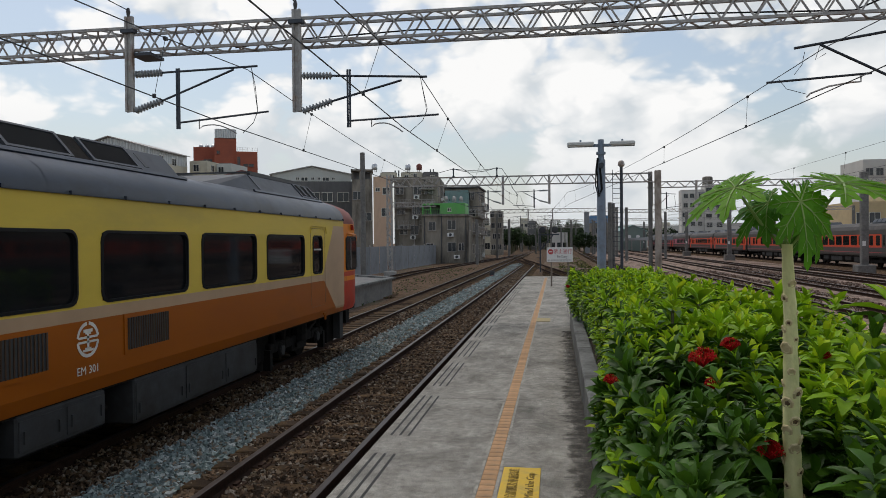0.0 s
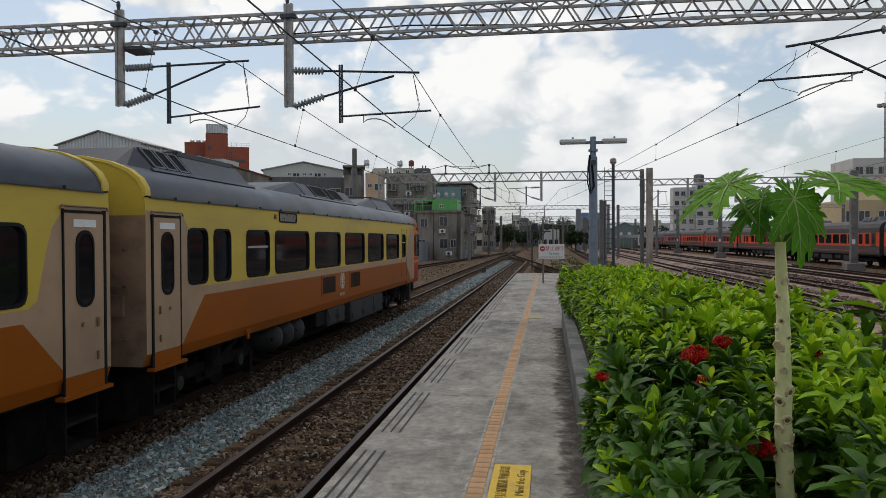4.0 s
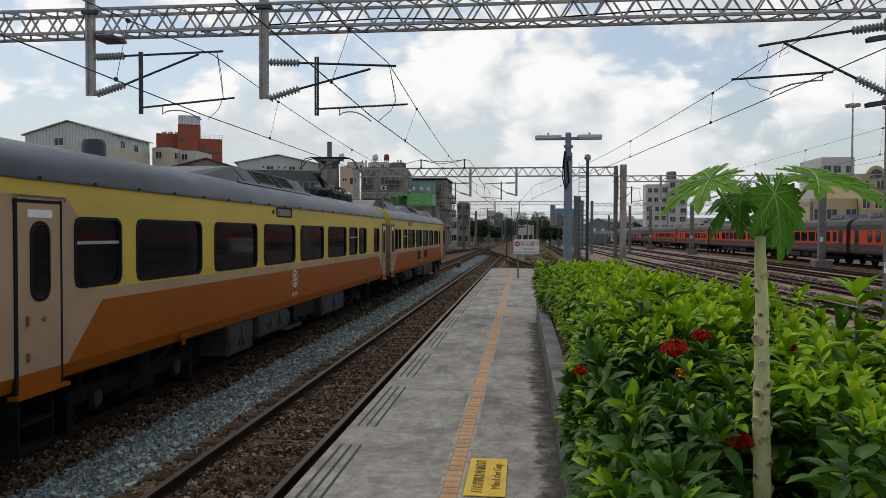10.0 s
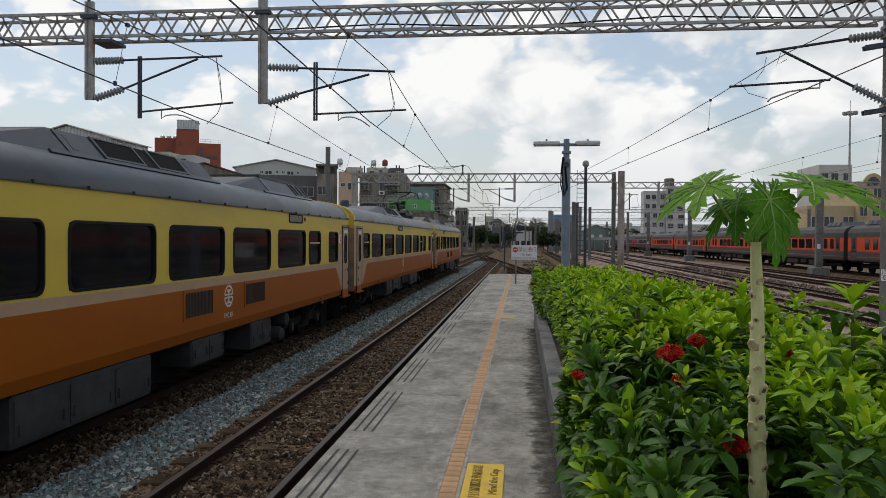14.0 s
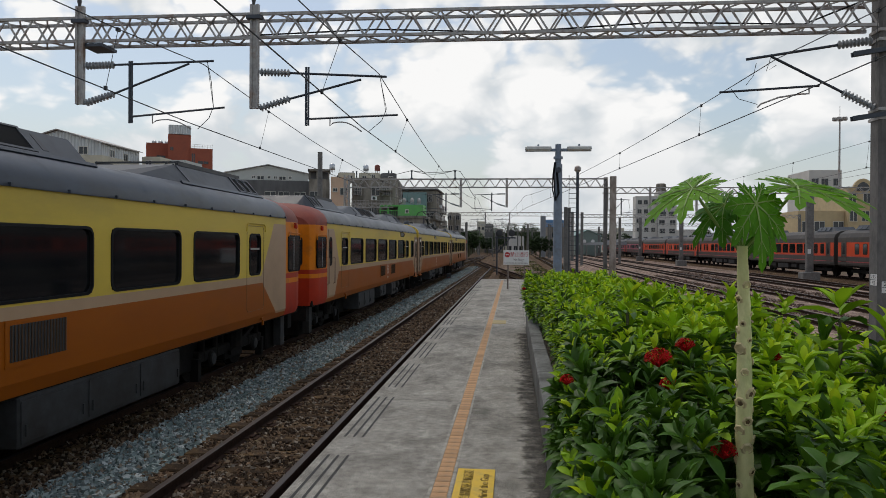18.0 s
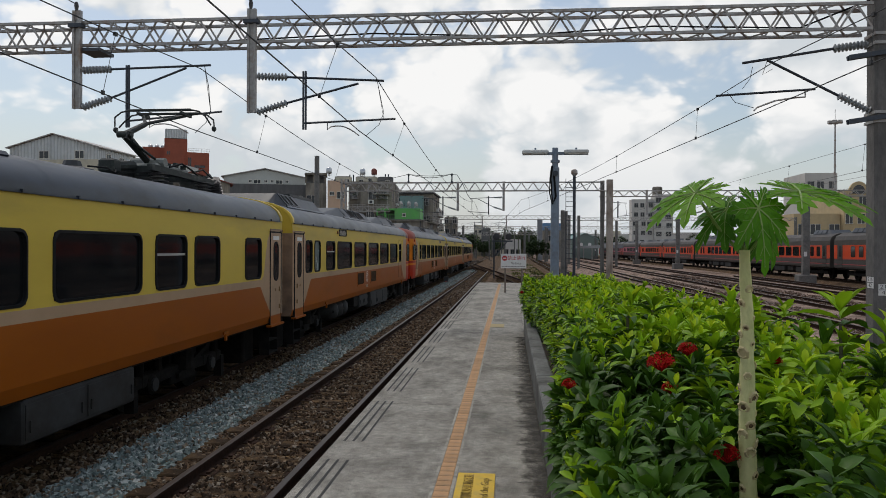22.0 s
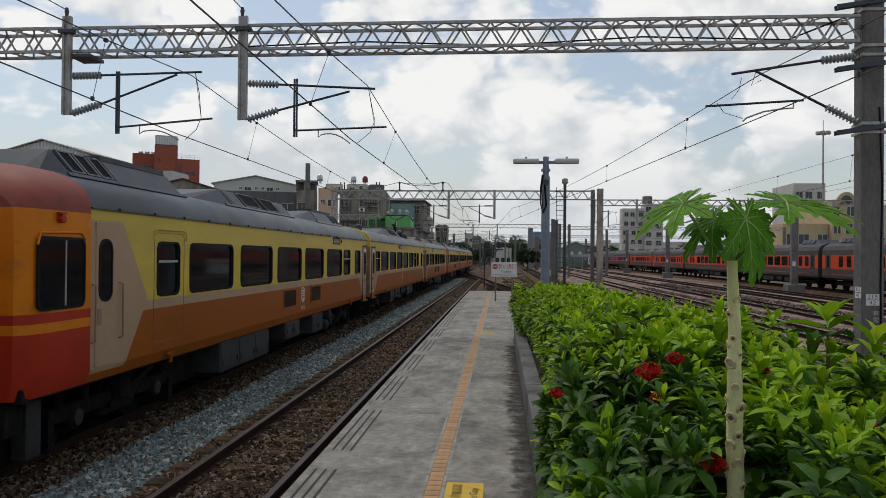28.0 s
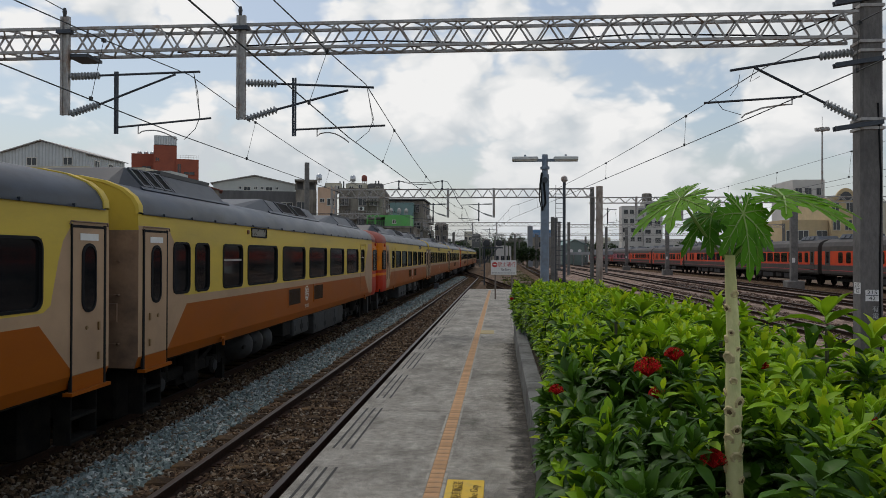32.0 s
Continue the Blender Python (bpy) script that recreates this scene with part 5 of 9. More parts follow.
def pantograph(parent, y):
    """Single-arm current collector on ribbed insulators, with its drive and roof gear."""
    t = new("pantograph"); t.parent = parent
    t.matrix_basis = pose(0, y, 0)
    for x in (-0.42, 0.42):
        s = Shape()
        s.strut((x, -0.75, 3.76), (x, 1.75, 3.72), 0.09, 0.10)
        s.obj("base_beam", GEAR, t)
        for yy in (-0.45, 1.3):
            ins = Shape()
            insulator(ins, (x, yy, 3.46), (x, yy, 3.70), 0.17, 0, 4)
            ins.obj("insulator", PORCELAIN_BROWN, t)
    for yy in (-0.45, 0.3, 1.3):
        Shape().box(-0.46, 0.46, yy - 0.06, yy + 0.06, 3.70, 3.80).obj("cross_beam", GEAR, t)
    Shape().tube((-0.1, -1.2, 3.74), (0.0, -0.5, 3.80), 0.085, 10).obj("air_cylinder", GEAR, t)
    Shape().cbox(-0.16, 0.10, -1.28, -1.02, 3.62, 3.84, 0.03).obj("valve_box", GEAR, t)
    drive = Shape()
    drive.cbox(-0.2, 0.24, -0.1, 1.1, 3.78, 3.90, 0.03)
    drive.tube((0.1, -0.05, 3.90), (0.1, 1.0, 3.84), 0.06, 9)
    drive.tube((-0.30, 0.05, 3.92), (0.30, 0.05, 3.92), 0.085, 10)
    drive.obj("drive_housing", CAST, t)
    for k in range(7):
        Shape().cbox(-0.25 + 0.08 * k, -0.19 + 0.08 * k, 0.5 + 0.13 * (k % 4), 0.62 + 0.13 * (k % 4), 3.88, 3.95 + 0.02 * (k % 3), 0.008).obj("link", GEAR, t)
    Shape().pipe([(0.3, 0.2, 3.86), (0.34, 0.6, 3.96), (0.3, 1.1, 3.9), (0.25, 1.5, 3.82)], 0.018).obj("hose", RUBBER, t)
    tank = Shape()
    tank.stack((0.05, 1.40, 3.72), (0, 1, 0), [(0, 0.12), (0.05, 0.165), (0.42, 0.165), (0.46, 0.12)], 14)
    tank.obj("air_reservoir", CAST, t, smooth=True)
    knee, head = Vector((0, -0.75, 4.29)), Vector((0, 0.62, 4.86))
    Shape().tube((0.0, 0.05, 3.92), knee, 0.06, 9, 0, 0.075).obj("lower_arm", GEAR, t)
    Shape().tube((0.16, 0.16, 3.92), knee + Vector((0.06, 0.12, -0.10)), 0.022, 6).obj("guide_rod", GEAR, t)
    Shape().tube(knee + Vector((-0.12, 0, 0)), knee + Vector((0.12, 0, 0)), 0.055, 10).obj("knee_joint", GEAR, t)
    Shape().pipe([knee + Vector((0.12, -0.02, 0.04)), knee + Vector((0.14, -0.16, 0.02)), knee + Vector((0.12, -0.18, -0.08)), knee + Vector((0.1, -0.06, -0.1))], 0.014).obj("jumper", WIRE, t)
    mid = knee.lerp(head, 0.5) + Vector((0, 0, 0.0))
    Shape().tube(knee, mid, 0.055, 9, 0, 0.045).obj("upper_arm", GEAR, t)
    for sx in (-1, 1):
        Shape().tube(mid, head + Vector((sx * 0.40, 0, -0.03)), 0.03, 7).obj("fork_arm", GEAR, t)
        Shape().strut(head + Vector((sx * 0.40, -0.2, -0.01)), head + Vector((sx * 0.40, 0.2, -0.01)), 0.05, 0.05).obj("spring_box", GEAR, t)
    for dy in (-0.18, 0.18):
        c = head + Vector((0, dy, 0.045))
        strip = Shape().cbox(-0.58, 0.58, c.y - 0.03, c.y + 0.03, c.z - 0.02, c.z + 0.02, 0.006).obj("collector_strip", GEAR, t)
        for sx in (-1, 1):
            h = Shape()
            h.pipe([(sx * 0.57, c.y, c.z), (sx * 0.72, c.y, c.z - 0.03), (sx * 0.84, c.y, c.z - 0.12), (sx * 0.90, c.y * 0.4 + head.y * 0.6, c.z - 0.26)], 0.015)
            h.obj("horn", GEAR, strip)
    for sx in (-1, 1):
        Shape().stack((sx * 0.90, head.y, head.z - 0.27), (sx, 0, 0), [(0, 0.045), (0.03, 0.06), (0.06, 0.03)], 9).obj("horn_tip", GEAR, t)
    g = Shape()
    insulator(g, (0.2, 2.48, 3.50), (0.2, 2.25, 3.84), 0.17, 0, 6)
    g.obj("arrester", PORCELAIN_BROWN, t)
    Shape().cbox(0.0, 0.4, 2.38, 2.62, 3.44, 3.54, 0.02).obj("arrester_foot", CAST, t)
    g = Shape()
    insulator(g, (-0.15, 2.72, 3.46), (-0.15, 2.72, 3.86), 0.16, 0, 6)
    g.obj("breaker", PORCELAIN_BROWN, t)
    Shape().cbox(-0.28, 0.0, 2.55, 2.88, 3.86, 3.93, 0.015).obj("breaker_head", GEAR, t)
    Shape().pipe([(0.2, 2.25, 3.86), (0.15, 1.95, 4.0), (0.05, 1.7, 3.92)], 0.016).obj("busbar", GEAR, t)
    Shape().pipe([(0.2, 2.28, 3.87), (0.05, 2.5, 3.97), (-0.1, 2.66, 3.93)], 0.016).obj("busbar", GEAR, t)
    Shape().stack((0.1, -2.35, 3.50), (0, 0, 1), [(0, 0.32), (0.05, 0.30), (0.09, 0.14), (0.17, 0.11)], 10).obj("antenna", LOUVRE, t)
    Shape().pipe([(0.3, -2.3, 3.6), (0.35, -1.9, 3.62), (0.2, -1.4, 3.6), (0.1, -1.2, 3.68)], 0.014).obj("cable", RUBBER, t)
    return t


def motor_car(number, c=7.7):
    """Leading car: driving end ahead, gangway end behind. Places are along the train's own line."""
    t = body_of("motor_car", "yellow and orange electric train car with a red-orange cab", -1.85 - c, 17.25 - c)
    wins = [(-0.79, -0.23, 0, 0), (-0.01, 0.54, 0, 1), (1.16, 2.12, 1, 0), (2.42, 4.27, 0, 0), (4.69, 6.55, 0, 0), (6.98, 8.83, 0, 0), (9.24, 11.08, 0, 0), (11.54, 13.38, 0, 0)]
    svc = (13.90, 14.48)
    for side in (1, -1):
        holes = [(a - c, b - c, *WIN) for a, b, *_ in wins] + [(svc[0] - c, svc[1] - c, *WIN)]
        rear = door_patch(-1.85 - c, 1, 0.87)
        front = [(14.50 - c, 1.78), (15.45 - c, Z0 + 0.1), (16.07 - c, Z0 + 0.1), (16.07 - c, 2.86), (15.30 - c, 2.86)]
        side_wall(t, -1.85 - c, 16.07 - c, holes, [rear, front], side)
        for a, b, sash, pale in wins:
            add_window(t, (a + b) / 2 - c, *WIN, b - a, side, sash, pale and number == "305")
        add_window(t, sum(svc) / 2 - c, *WIN, svc[1] - svc[0], side, True)
        hatch_outline(t, 13.76 - c, 14.66 - c, 1.20, 2.78, side)
        passenger_door(t, -1.36 - c, side, -1)
        grille(t, 7.42 - c, 8.32 - c, side)
        grille(t, 5.15 - c, 6.10 - c, side)
        emblem(t, 6.72 - c, 1.50, side, "EM " + number)
        dest_panel(t, 2.62 - c, 3.55 - c, side, 2.42 - c)
        marks(t, side, [1.15 - c, 14.6 - c])
    end_wall(t, -1.85 - c, -1)
    roof(t, -1.75 - c, 16.07 - c)
    cab(t, 17.25 - c, 1, False)
    vent_unit(t, -0.86 - c, 2.35 - c, False)
    cooling_unit(t, 5.3 - c)
    vent_unit(t, 12.3 - c, 15.6 - c, True)
    axles = []
    bogie(t, 0.75 - c, axles)
    bogie(t, 14.3 - c, axles)
    under_case(t, 2.3 - c, 12.8 - c, 0.30, UNDER, 0, 0.55)
    under_case(t, 7.65 - c, 11.2 - c, 0.38, doors=3)
    under_case(t, 5.75 - c, 7.1 - c, 0.52, doors=2)
    under_case(t, 4.9 - c, 5.5 - c, 0.60, UNDER)
    air_tanks(t, 2.95 - c, 3)
    pi = Shape()
    pi.pipe([(1.1, 5.0 - c, 0.8), (1.1, 7.2 - c, 0.75), (1.1, 7.5 - c, 0.6)], 0.035)
    pi.pipe([(1.05, 2.3 - c, 0.82), (1.05, 5.0 - c, 0.82)], 0.03)
    pi.obj("pipework", UNDER, t)
    return t, axles


def power_car(number, c=-12.1):
    """Middle car with the current collector on its roof."""
    t = body_of("power_car", "yellow and orange electric train car with a raised pantograph", -21.7 - c, -2.16 - c)
    wins = [(-20.4, -19.5, 1), (-19.12, -17.27, 0), (-16.78, -14.95, 0), (-14.55, -12.70, 0), (-12.28, -10.45, 0), (-10.0, -8.15, 0), (-7.75, -6.8, 1), (-6.5, -5.55, 0), (-4.35, -3.5, 0)]
    for side in (1, -1):
        holes = [(a - c, b - c, *WIN) for a, b, _ in wins]
        rear = door_patch(-21.7 - c, 1, 1.15)
        front = door_patch(-2.16 - c, -1, 0.72)
        side_wall(t, -21.7 - c, -2.16 - c, holes, [rear, front], side)
        for a, b, sash in wins:
            add_window(t, (a + b) / 2 - c, *WIN, b - a, side, sash)
        passenger_door(t, -21.0 - c, side, -1)
        passenger_door(t, -2.62 - c, side, 1)
        emblem(t, -12.7 - c, 1.50, side, "EP " + number)
        dest_panel(t, -13.85 - c, -12.9 - c, side, -14.05 - c)
        marks(t, side, [-17.9 - c, -5.3 - c])
    end_wall(t, -21.7 - c, -1)
    end_wall(t, -2.16 - c, 1)
    roof(t, -21.6 - c, -2.26 - c)
    cooling_unit(t, -14.45 - c)
    Shape().stack((0.3, -18.2 - c, 3.50), (0, 0, 1), [(0, 0.16), (0.2, 0.16), (0.26, 0.13), (0.28, 0.05)], 14).obj("roof_vent", ROOF_UNIT, t, smooth=True)
    pantograph(t, -5.2 - c)
    axles = []
    bogie(t, -18.3 - c, axles)
    bogie(t, -5.9 - c, axles)
    under_case(t, -16.7 - c, -7.5 - c, 0.30, UNDER, 0, 0.55)
    under_case(t, -17.05 + 0.9 - c, -15.0 - c, 0.40, doors=2)
    under_case(t, -14.7 - c, -13.0 - c, 0.52, doors=3)
    under_case(t, -12.6 - c, -11.0 - c, 0.62, UNDER)
    under_case(t, -10.4 - c, -8.2 - c, 0.45, doors=2)
    s = Shape()
    for y in (-12.8, -12.2, -11.6):
        s.tube((0.9, y - c, 0.70), (1.3, y - c, 0.70), 0.16, 10)
    s.pipe([(1.2, -13.0 - c, 0.5), (1.2, -12.7 - c, 0.42), (1.2, -11.6 - c, 0.42)], 0.05)
    s.obj("pipework", UNDER_GREY, t)
    return t, axles


def control_car(number, c=-32.1):
    """Trailing car: gangway end ahead, driving end with a cab door behind."""
    t = body_of("control_car", "yellow and orange train car with a red-orange cab and side door", -41.28 - c, -22.25 - c)
    wins = [(-37.33, -35.51, 0), (-35.08, -33.22, 0), (-32.81, -30.95, 0), (-30.54, -28.72, 0), (-28.24, -26.4, 0), (-26.1, -25.15, 1), (-24.35, -23.45, 0)]
    svc = (-38.42, -37.72)
    for side in (1, -1):
        holes = [(a - c, b - c, *WIN) for a, b, _ in wins] + [(svc[0] - c, svc[1] - c, *WIN)]
        front = door_patch(-22.25 - c, -1, 0.72)
        rear = [(-40.10 - c, Z0 + 0.1), (-39.30 - c, Z0 + 0.1), (-38.70 - c, 1.86), (-39.36 - c, 2.86), (-40.10 - c, 2.86)]
        side_wall(t, -40.10 - c, -22.25 - c, holes, [front, rear], side)
        for a, b, sash in wins:
            add_window(t, (a + b) / 2 - c, *WIN, b - a, side, sash)
        add_window(t, sum(svc) / 2 - c, *WIN, svc[1] - svc[0], side, True)
        hatch_outline(t, -38.52 - c, -37.56 - c, 1.22, 2.76, side)
        passenger_door(t, -22.62 - c, side, 1)
        d = new("cab_door"); d.parent = t
        x = side * HALF
        Shape().cbox(*sorted((x - side * 0.02, x + side * 0.012)), -40.01 - c, -39.55 - c, 1.10, 2.84, 0.006).obj("door_leaf", BEIGE, d)
        fr = add_window(d, -39.80 - c, 1.90, 2.62, 0.27, side, name="door_window", r=0.12, proud=True)
        fr.location.x += side * 0.012
        for yy in (-39.45, -40.08):
            h = Shape()
            h.pipe([(x, yy - c, 2.1), (x + side * 0.05, yy - c, 2.08), (x + side * 0.05, yy - c, 1.42), (x, yy - c, 1.40)], 0.012)
            h.obj("grab_rail", BEIGE_DIRTY, d)
        Shape().box(*sorted((x + side * 0.012, x + side * 0.018)), -39.98 - c, -39.89 - c, 1.60, 1.80).obj("door_lock", BEIGE_DIRTY, d)
        grille(t, -30.0 - c, -29.05 - c, side)
        grille(t, -32.35 - c, -31.4 - c, side)
        emblem(t, -30.75 - c, 1.50, side, "EMC " + number)
        dest_panel(t, -27.55 - c, -26.62 - c, side, -26.45 - c)
        marks(t, side, [-25.0 - c, -38.0 - c])
        if side > 0:
            s = Shape().box(HALF, HALF + 0.003, -23.28 - c, -23.08 - c, 2.34, 2.56)
            o = s.obj("notice", WHITE, t)
            Shape().stack((HALF + 0.003, -23.17 - c, 2.50), (1, 0, 0), [(0, 0.032), (0.002, 0.032)], 12).stack((HALF + 0.003, -23.17 - c, 2.415), (1, 0, 0), [(0, 0.05), (0.002, 0.05)], 12).obj("notice_mark", mat("magenta print", (0.55, 0.05, 0.25), rough=0.5), o)
    end_wall(t, -22.25 - c, 1)
    roof(t, -40.10 - c, -22.35 - c)
    cab(t, -41.28 - c, -1, True)
    vent_unit(t, -39.8 - c, -36.7 - c, False)
    cooling_unit(t, -34.46 - c)
    vent_unit(t, -27.6 - c, -24.6 - c, True)
    axles = []
    bogie(t, -25.0 - c, axles)
    bogie(t, -38.6 - c, axles)
    under_case(t, -37.0 - c, -26.6 - c, 0.30, UNDER, 0, 0.55)
    under_case(t, -35.9 - c, -33.2 - c, 0.38, doors=3)
    under_case(t, -32.0 - c, -30.8 - c, 0.52, doors=2)
    under_case(t, -29.56 - c, -28.5 - c, 0.42, doors=2)
    s = Shape()
    for y, z in ((-27.3, 0.74), (-27.65, 0.48)):
        s.stack((0.7, y - c, z), (1, 0, 0), [(0, 0.14), (0.55, 0.15), (0.6, 0.13), (0.64, 0.05)], 14)
    s.obj("air_tank", UNDER_GREY, t, smooth=True)
    j = Shape()
    p = [(1.24, -22.25 - c, 1.75), (1.24, -22.05 - c, 1.78), (1.24, -21.98 - c, 1.68), (1.24, -21.97 - c, 1.50)]
    j.pipe(p, 0.07, 8, 0)
    q = [(1.24, -21.97 - c, 1.5), (1.25, -21.95 - c, 1.0), (1.26, -22.0 - c, 0.7), (1.26, -22.12 - c, 0.42), (1.26, -22.28 - c, 0.44), (1.24, -22.35 - c, 0.7)]
    j.pipe(q, 0.03, 8, 1)
    j.obj("jumper_hose", [BEIGE_DIRTY, RUBBER], t)
    return t, axles


# ---- overhead line ----
def box_truss(s, x0, x1, y, z0, z1, depth=0.45, chord=0.06, pitch=0.62, k=0):
    """Square lattice beam across the tracks."""
    for yy in (y - depth / 2, y + depth / 2):
        for z in (z0, z1):
            s.box(x0, x1, yy - chord / 2, yy + chord / 2, z - chord / 2, z + chord / 2, k)
    n = max(2, int((x1 - x0) / pitch))
    for i in range(n):
        a, b = x0 + (x1 - x0) * i / n, x0 + (x1 - x0) * (i + 1) / n
        up = i % 2 == 0
        for yy in (y - depth / 2, y + depth / 2):
            s.strut((a, yy, z0 if up else z1), (b, yy, z1 if up else z0), chord * 0.62, chord * 0.4, k, (0, 1, 0))
        for z in (z0, z1):
            s.strut((a, y - depth / 2 if up else y + depth / 2, z), (b, y + depth / 2 if up else y - depth / 2, z), chord * 0.6, chord * 0.4, k)


def concrete_mast(x, y, top, w=0.42, d=0.36, m=None, base=BED - 0.2, label="tall grey concrete overhead line mast"):
    t = thing("overhead_mast", label, "mast", "overhead masts", at=pose(x, y, 0))
    s = Shape()
    s.loft([[(-w / 2 + 0.05, -d / 2, z), (w / 2 - 0.05, -d / 2, z), (w / 2, -d / 2 + 0.05, z), (w / 2, d / 2 - 0.05, z), (w / 2 - 0.05, d / 2, z), (-w / 2 + 0.05, d / 2, z), (-w / 2, d / 2 - 0.05, z), (-w / 2, -d / 2 + 0.05, z)]
            for z in (base, top)])
    s.obj("shaft", m or CONCRETE_DARK, t)
    return t


def cantilever(t, post_x, y, tip, z_top, z_low, z_reg, contact, name="bracket_arm", tilt=-0.08, rise=0.10):
    """Hinged bracket from post_x towards tip: two insulators, top tube, stay, registration arm. All in the gantry's space."""
    d = 1 if tip > post_x else -1
    arm = new(name); arm.parent = t
    for za, zb in ((z_top, z_top + tilt * 0.2), (z_low, z_low + 0.2)):
        ins = Shape()
        insulator(ins, (post_x + d * 0.12, y, za), (post_x + d * 0.78, y, zb), 0.085)
        ins.obj("insulator", PORCELAIN, arm)
    v = post_x + d * 1.16
    z_tip = z_top + tilt
    Shape().tube((post_x + d * 0.77, y, z_top + tilt * 0.2), (tip, y, z_tip), 0.025, 8).obj("top_tube", STEEL_DARK, arm)
    Shape().tube((post_x + d * 0.75, y, z_low + 0.19), (tip - d * 0.55, y, z_tip - 0.05), 0.025, 8).obj("stay_tube", STEEL_DARK, arm)
    for e in (-0.026, 0.026):
        Shape().tube((v + e, y, z_top + 0.09), (v + e, y, z_reg - 0.14), 0.026, 6).obj("drop_tube", STEEL_DARK, arm)
    Shape().tube((v, y, z_reg), (tip + d * 0.25, y, z_reg + rise), 0.022, 6).obj("registration_tube", STEEL_DARK, arm)
    rg = Shape()
    rg.pipe([(v + d * 0.5, y, z_reg + 0.02), (v + d * 0.5, y, z_reg - 0.15)] + [(v + d * (0.5 + (abs(contact - v) - 0.5) * f), y, z_reg - 0.11 + 0.07 * math.sin(3.14 * f) - 0.17 * f * f) for f in (0.1, 0.25, 0.4, 0.55, 0.7, 0.85, 1.0)], 0.014, 5)
    rg.obj("registration_arm", STEEL, arm)
    dr = Shape()
    dr.pipe([(tip - d * 0.14, y, z_tip - 0.02), (tip - d * 0.05, y, z_tip - 0.45), (tip, y, z_reg + 0.2), (tip - d * 0.1, y, z_reg - 0.05), (contact + d * 0.15, y, z_reg - 0.28)], 0.008, 4)
    dr.obj("jumper_wire", WIRE, arm)
    Shape().pipe([(tip - d * 0.14, y, z_tip - 0.02), (tip - d * 0.0, y, z_reg + rise)], 0.006, 4).obj("dropper", WIRE, arm)
    return arm


def near_gantry():
    y = 15.7
    t = thing("overhead_gantry", "galvanised lattice gantry with two hanging posts and bracket arms", "gantry", "overhead gantries", at=pose(0, 0, 0))
    s = Shape()
    box_truss(s, -24, 7.25, y, 5.95, 6.46, 0.5, 0.06, 0.325)
    s.obj("lattice_beam", STEEL, t)
    for px, top, low in ((-9.51, 6.70, 4.54), (-5.55, 6.64, 4.40)):
        p = Shape()
        for a in (-0.07, 0.07):
            p.box(px + a - 0.025, px + a + 0.025, y - 0.36, y - 0.27, low, top)
        p.box(px - 0.09, px + 0.09, y - 0.33, y - 0.30, low, top)
        p.obj("hanging_post", STEEL, t)
        if px < -8:
            Shape().box(px + 0.02, px + 0.5, y - 0.3, y + 0.3, 5.82, 5.89).obj("shelf_plate", STEEL_DARK, t)
        Shape().box(px - 0.16, px + 0.16, y - 0.42, y - 0.26, 6.32, 6.40).obj("clamp", STEEL_DARK, t)
        Shape().stack((px - 0.03, y - 0.3, top), (0, 0, 1), [(0, 0.03), (0.12, 0.05), (0.2, 0.03)], 8).obj("pin_insulator", PORCELAIN_BROWN, t)
    cantilever(t, -9.51, y - 0.3, -6.47, 5.39, 4.57, 4.26, -6.97, tilt=0.06, rise=0.18)
    cantilever(t, -5.55, y - 0.3, -2.67, 5.19, 4.41, 4.17, -3.20, tilt=-0.14, rise=0.07)
    c = Shape()
    c.pipe([(-7.2, y + 0.2, 6.02), (-6, y + 0.25, 6.14), (-3, y + 0.25, 6.22), (0, y + 0.2, 6.08), (3, y + 0.25, 6.24), (6, y + 0.2, 6.12), (7.3, y, 6.6)], 0.018, 5)
    c.obj("feeder_cable", RUBBER, t)
    return t


near_gantry()


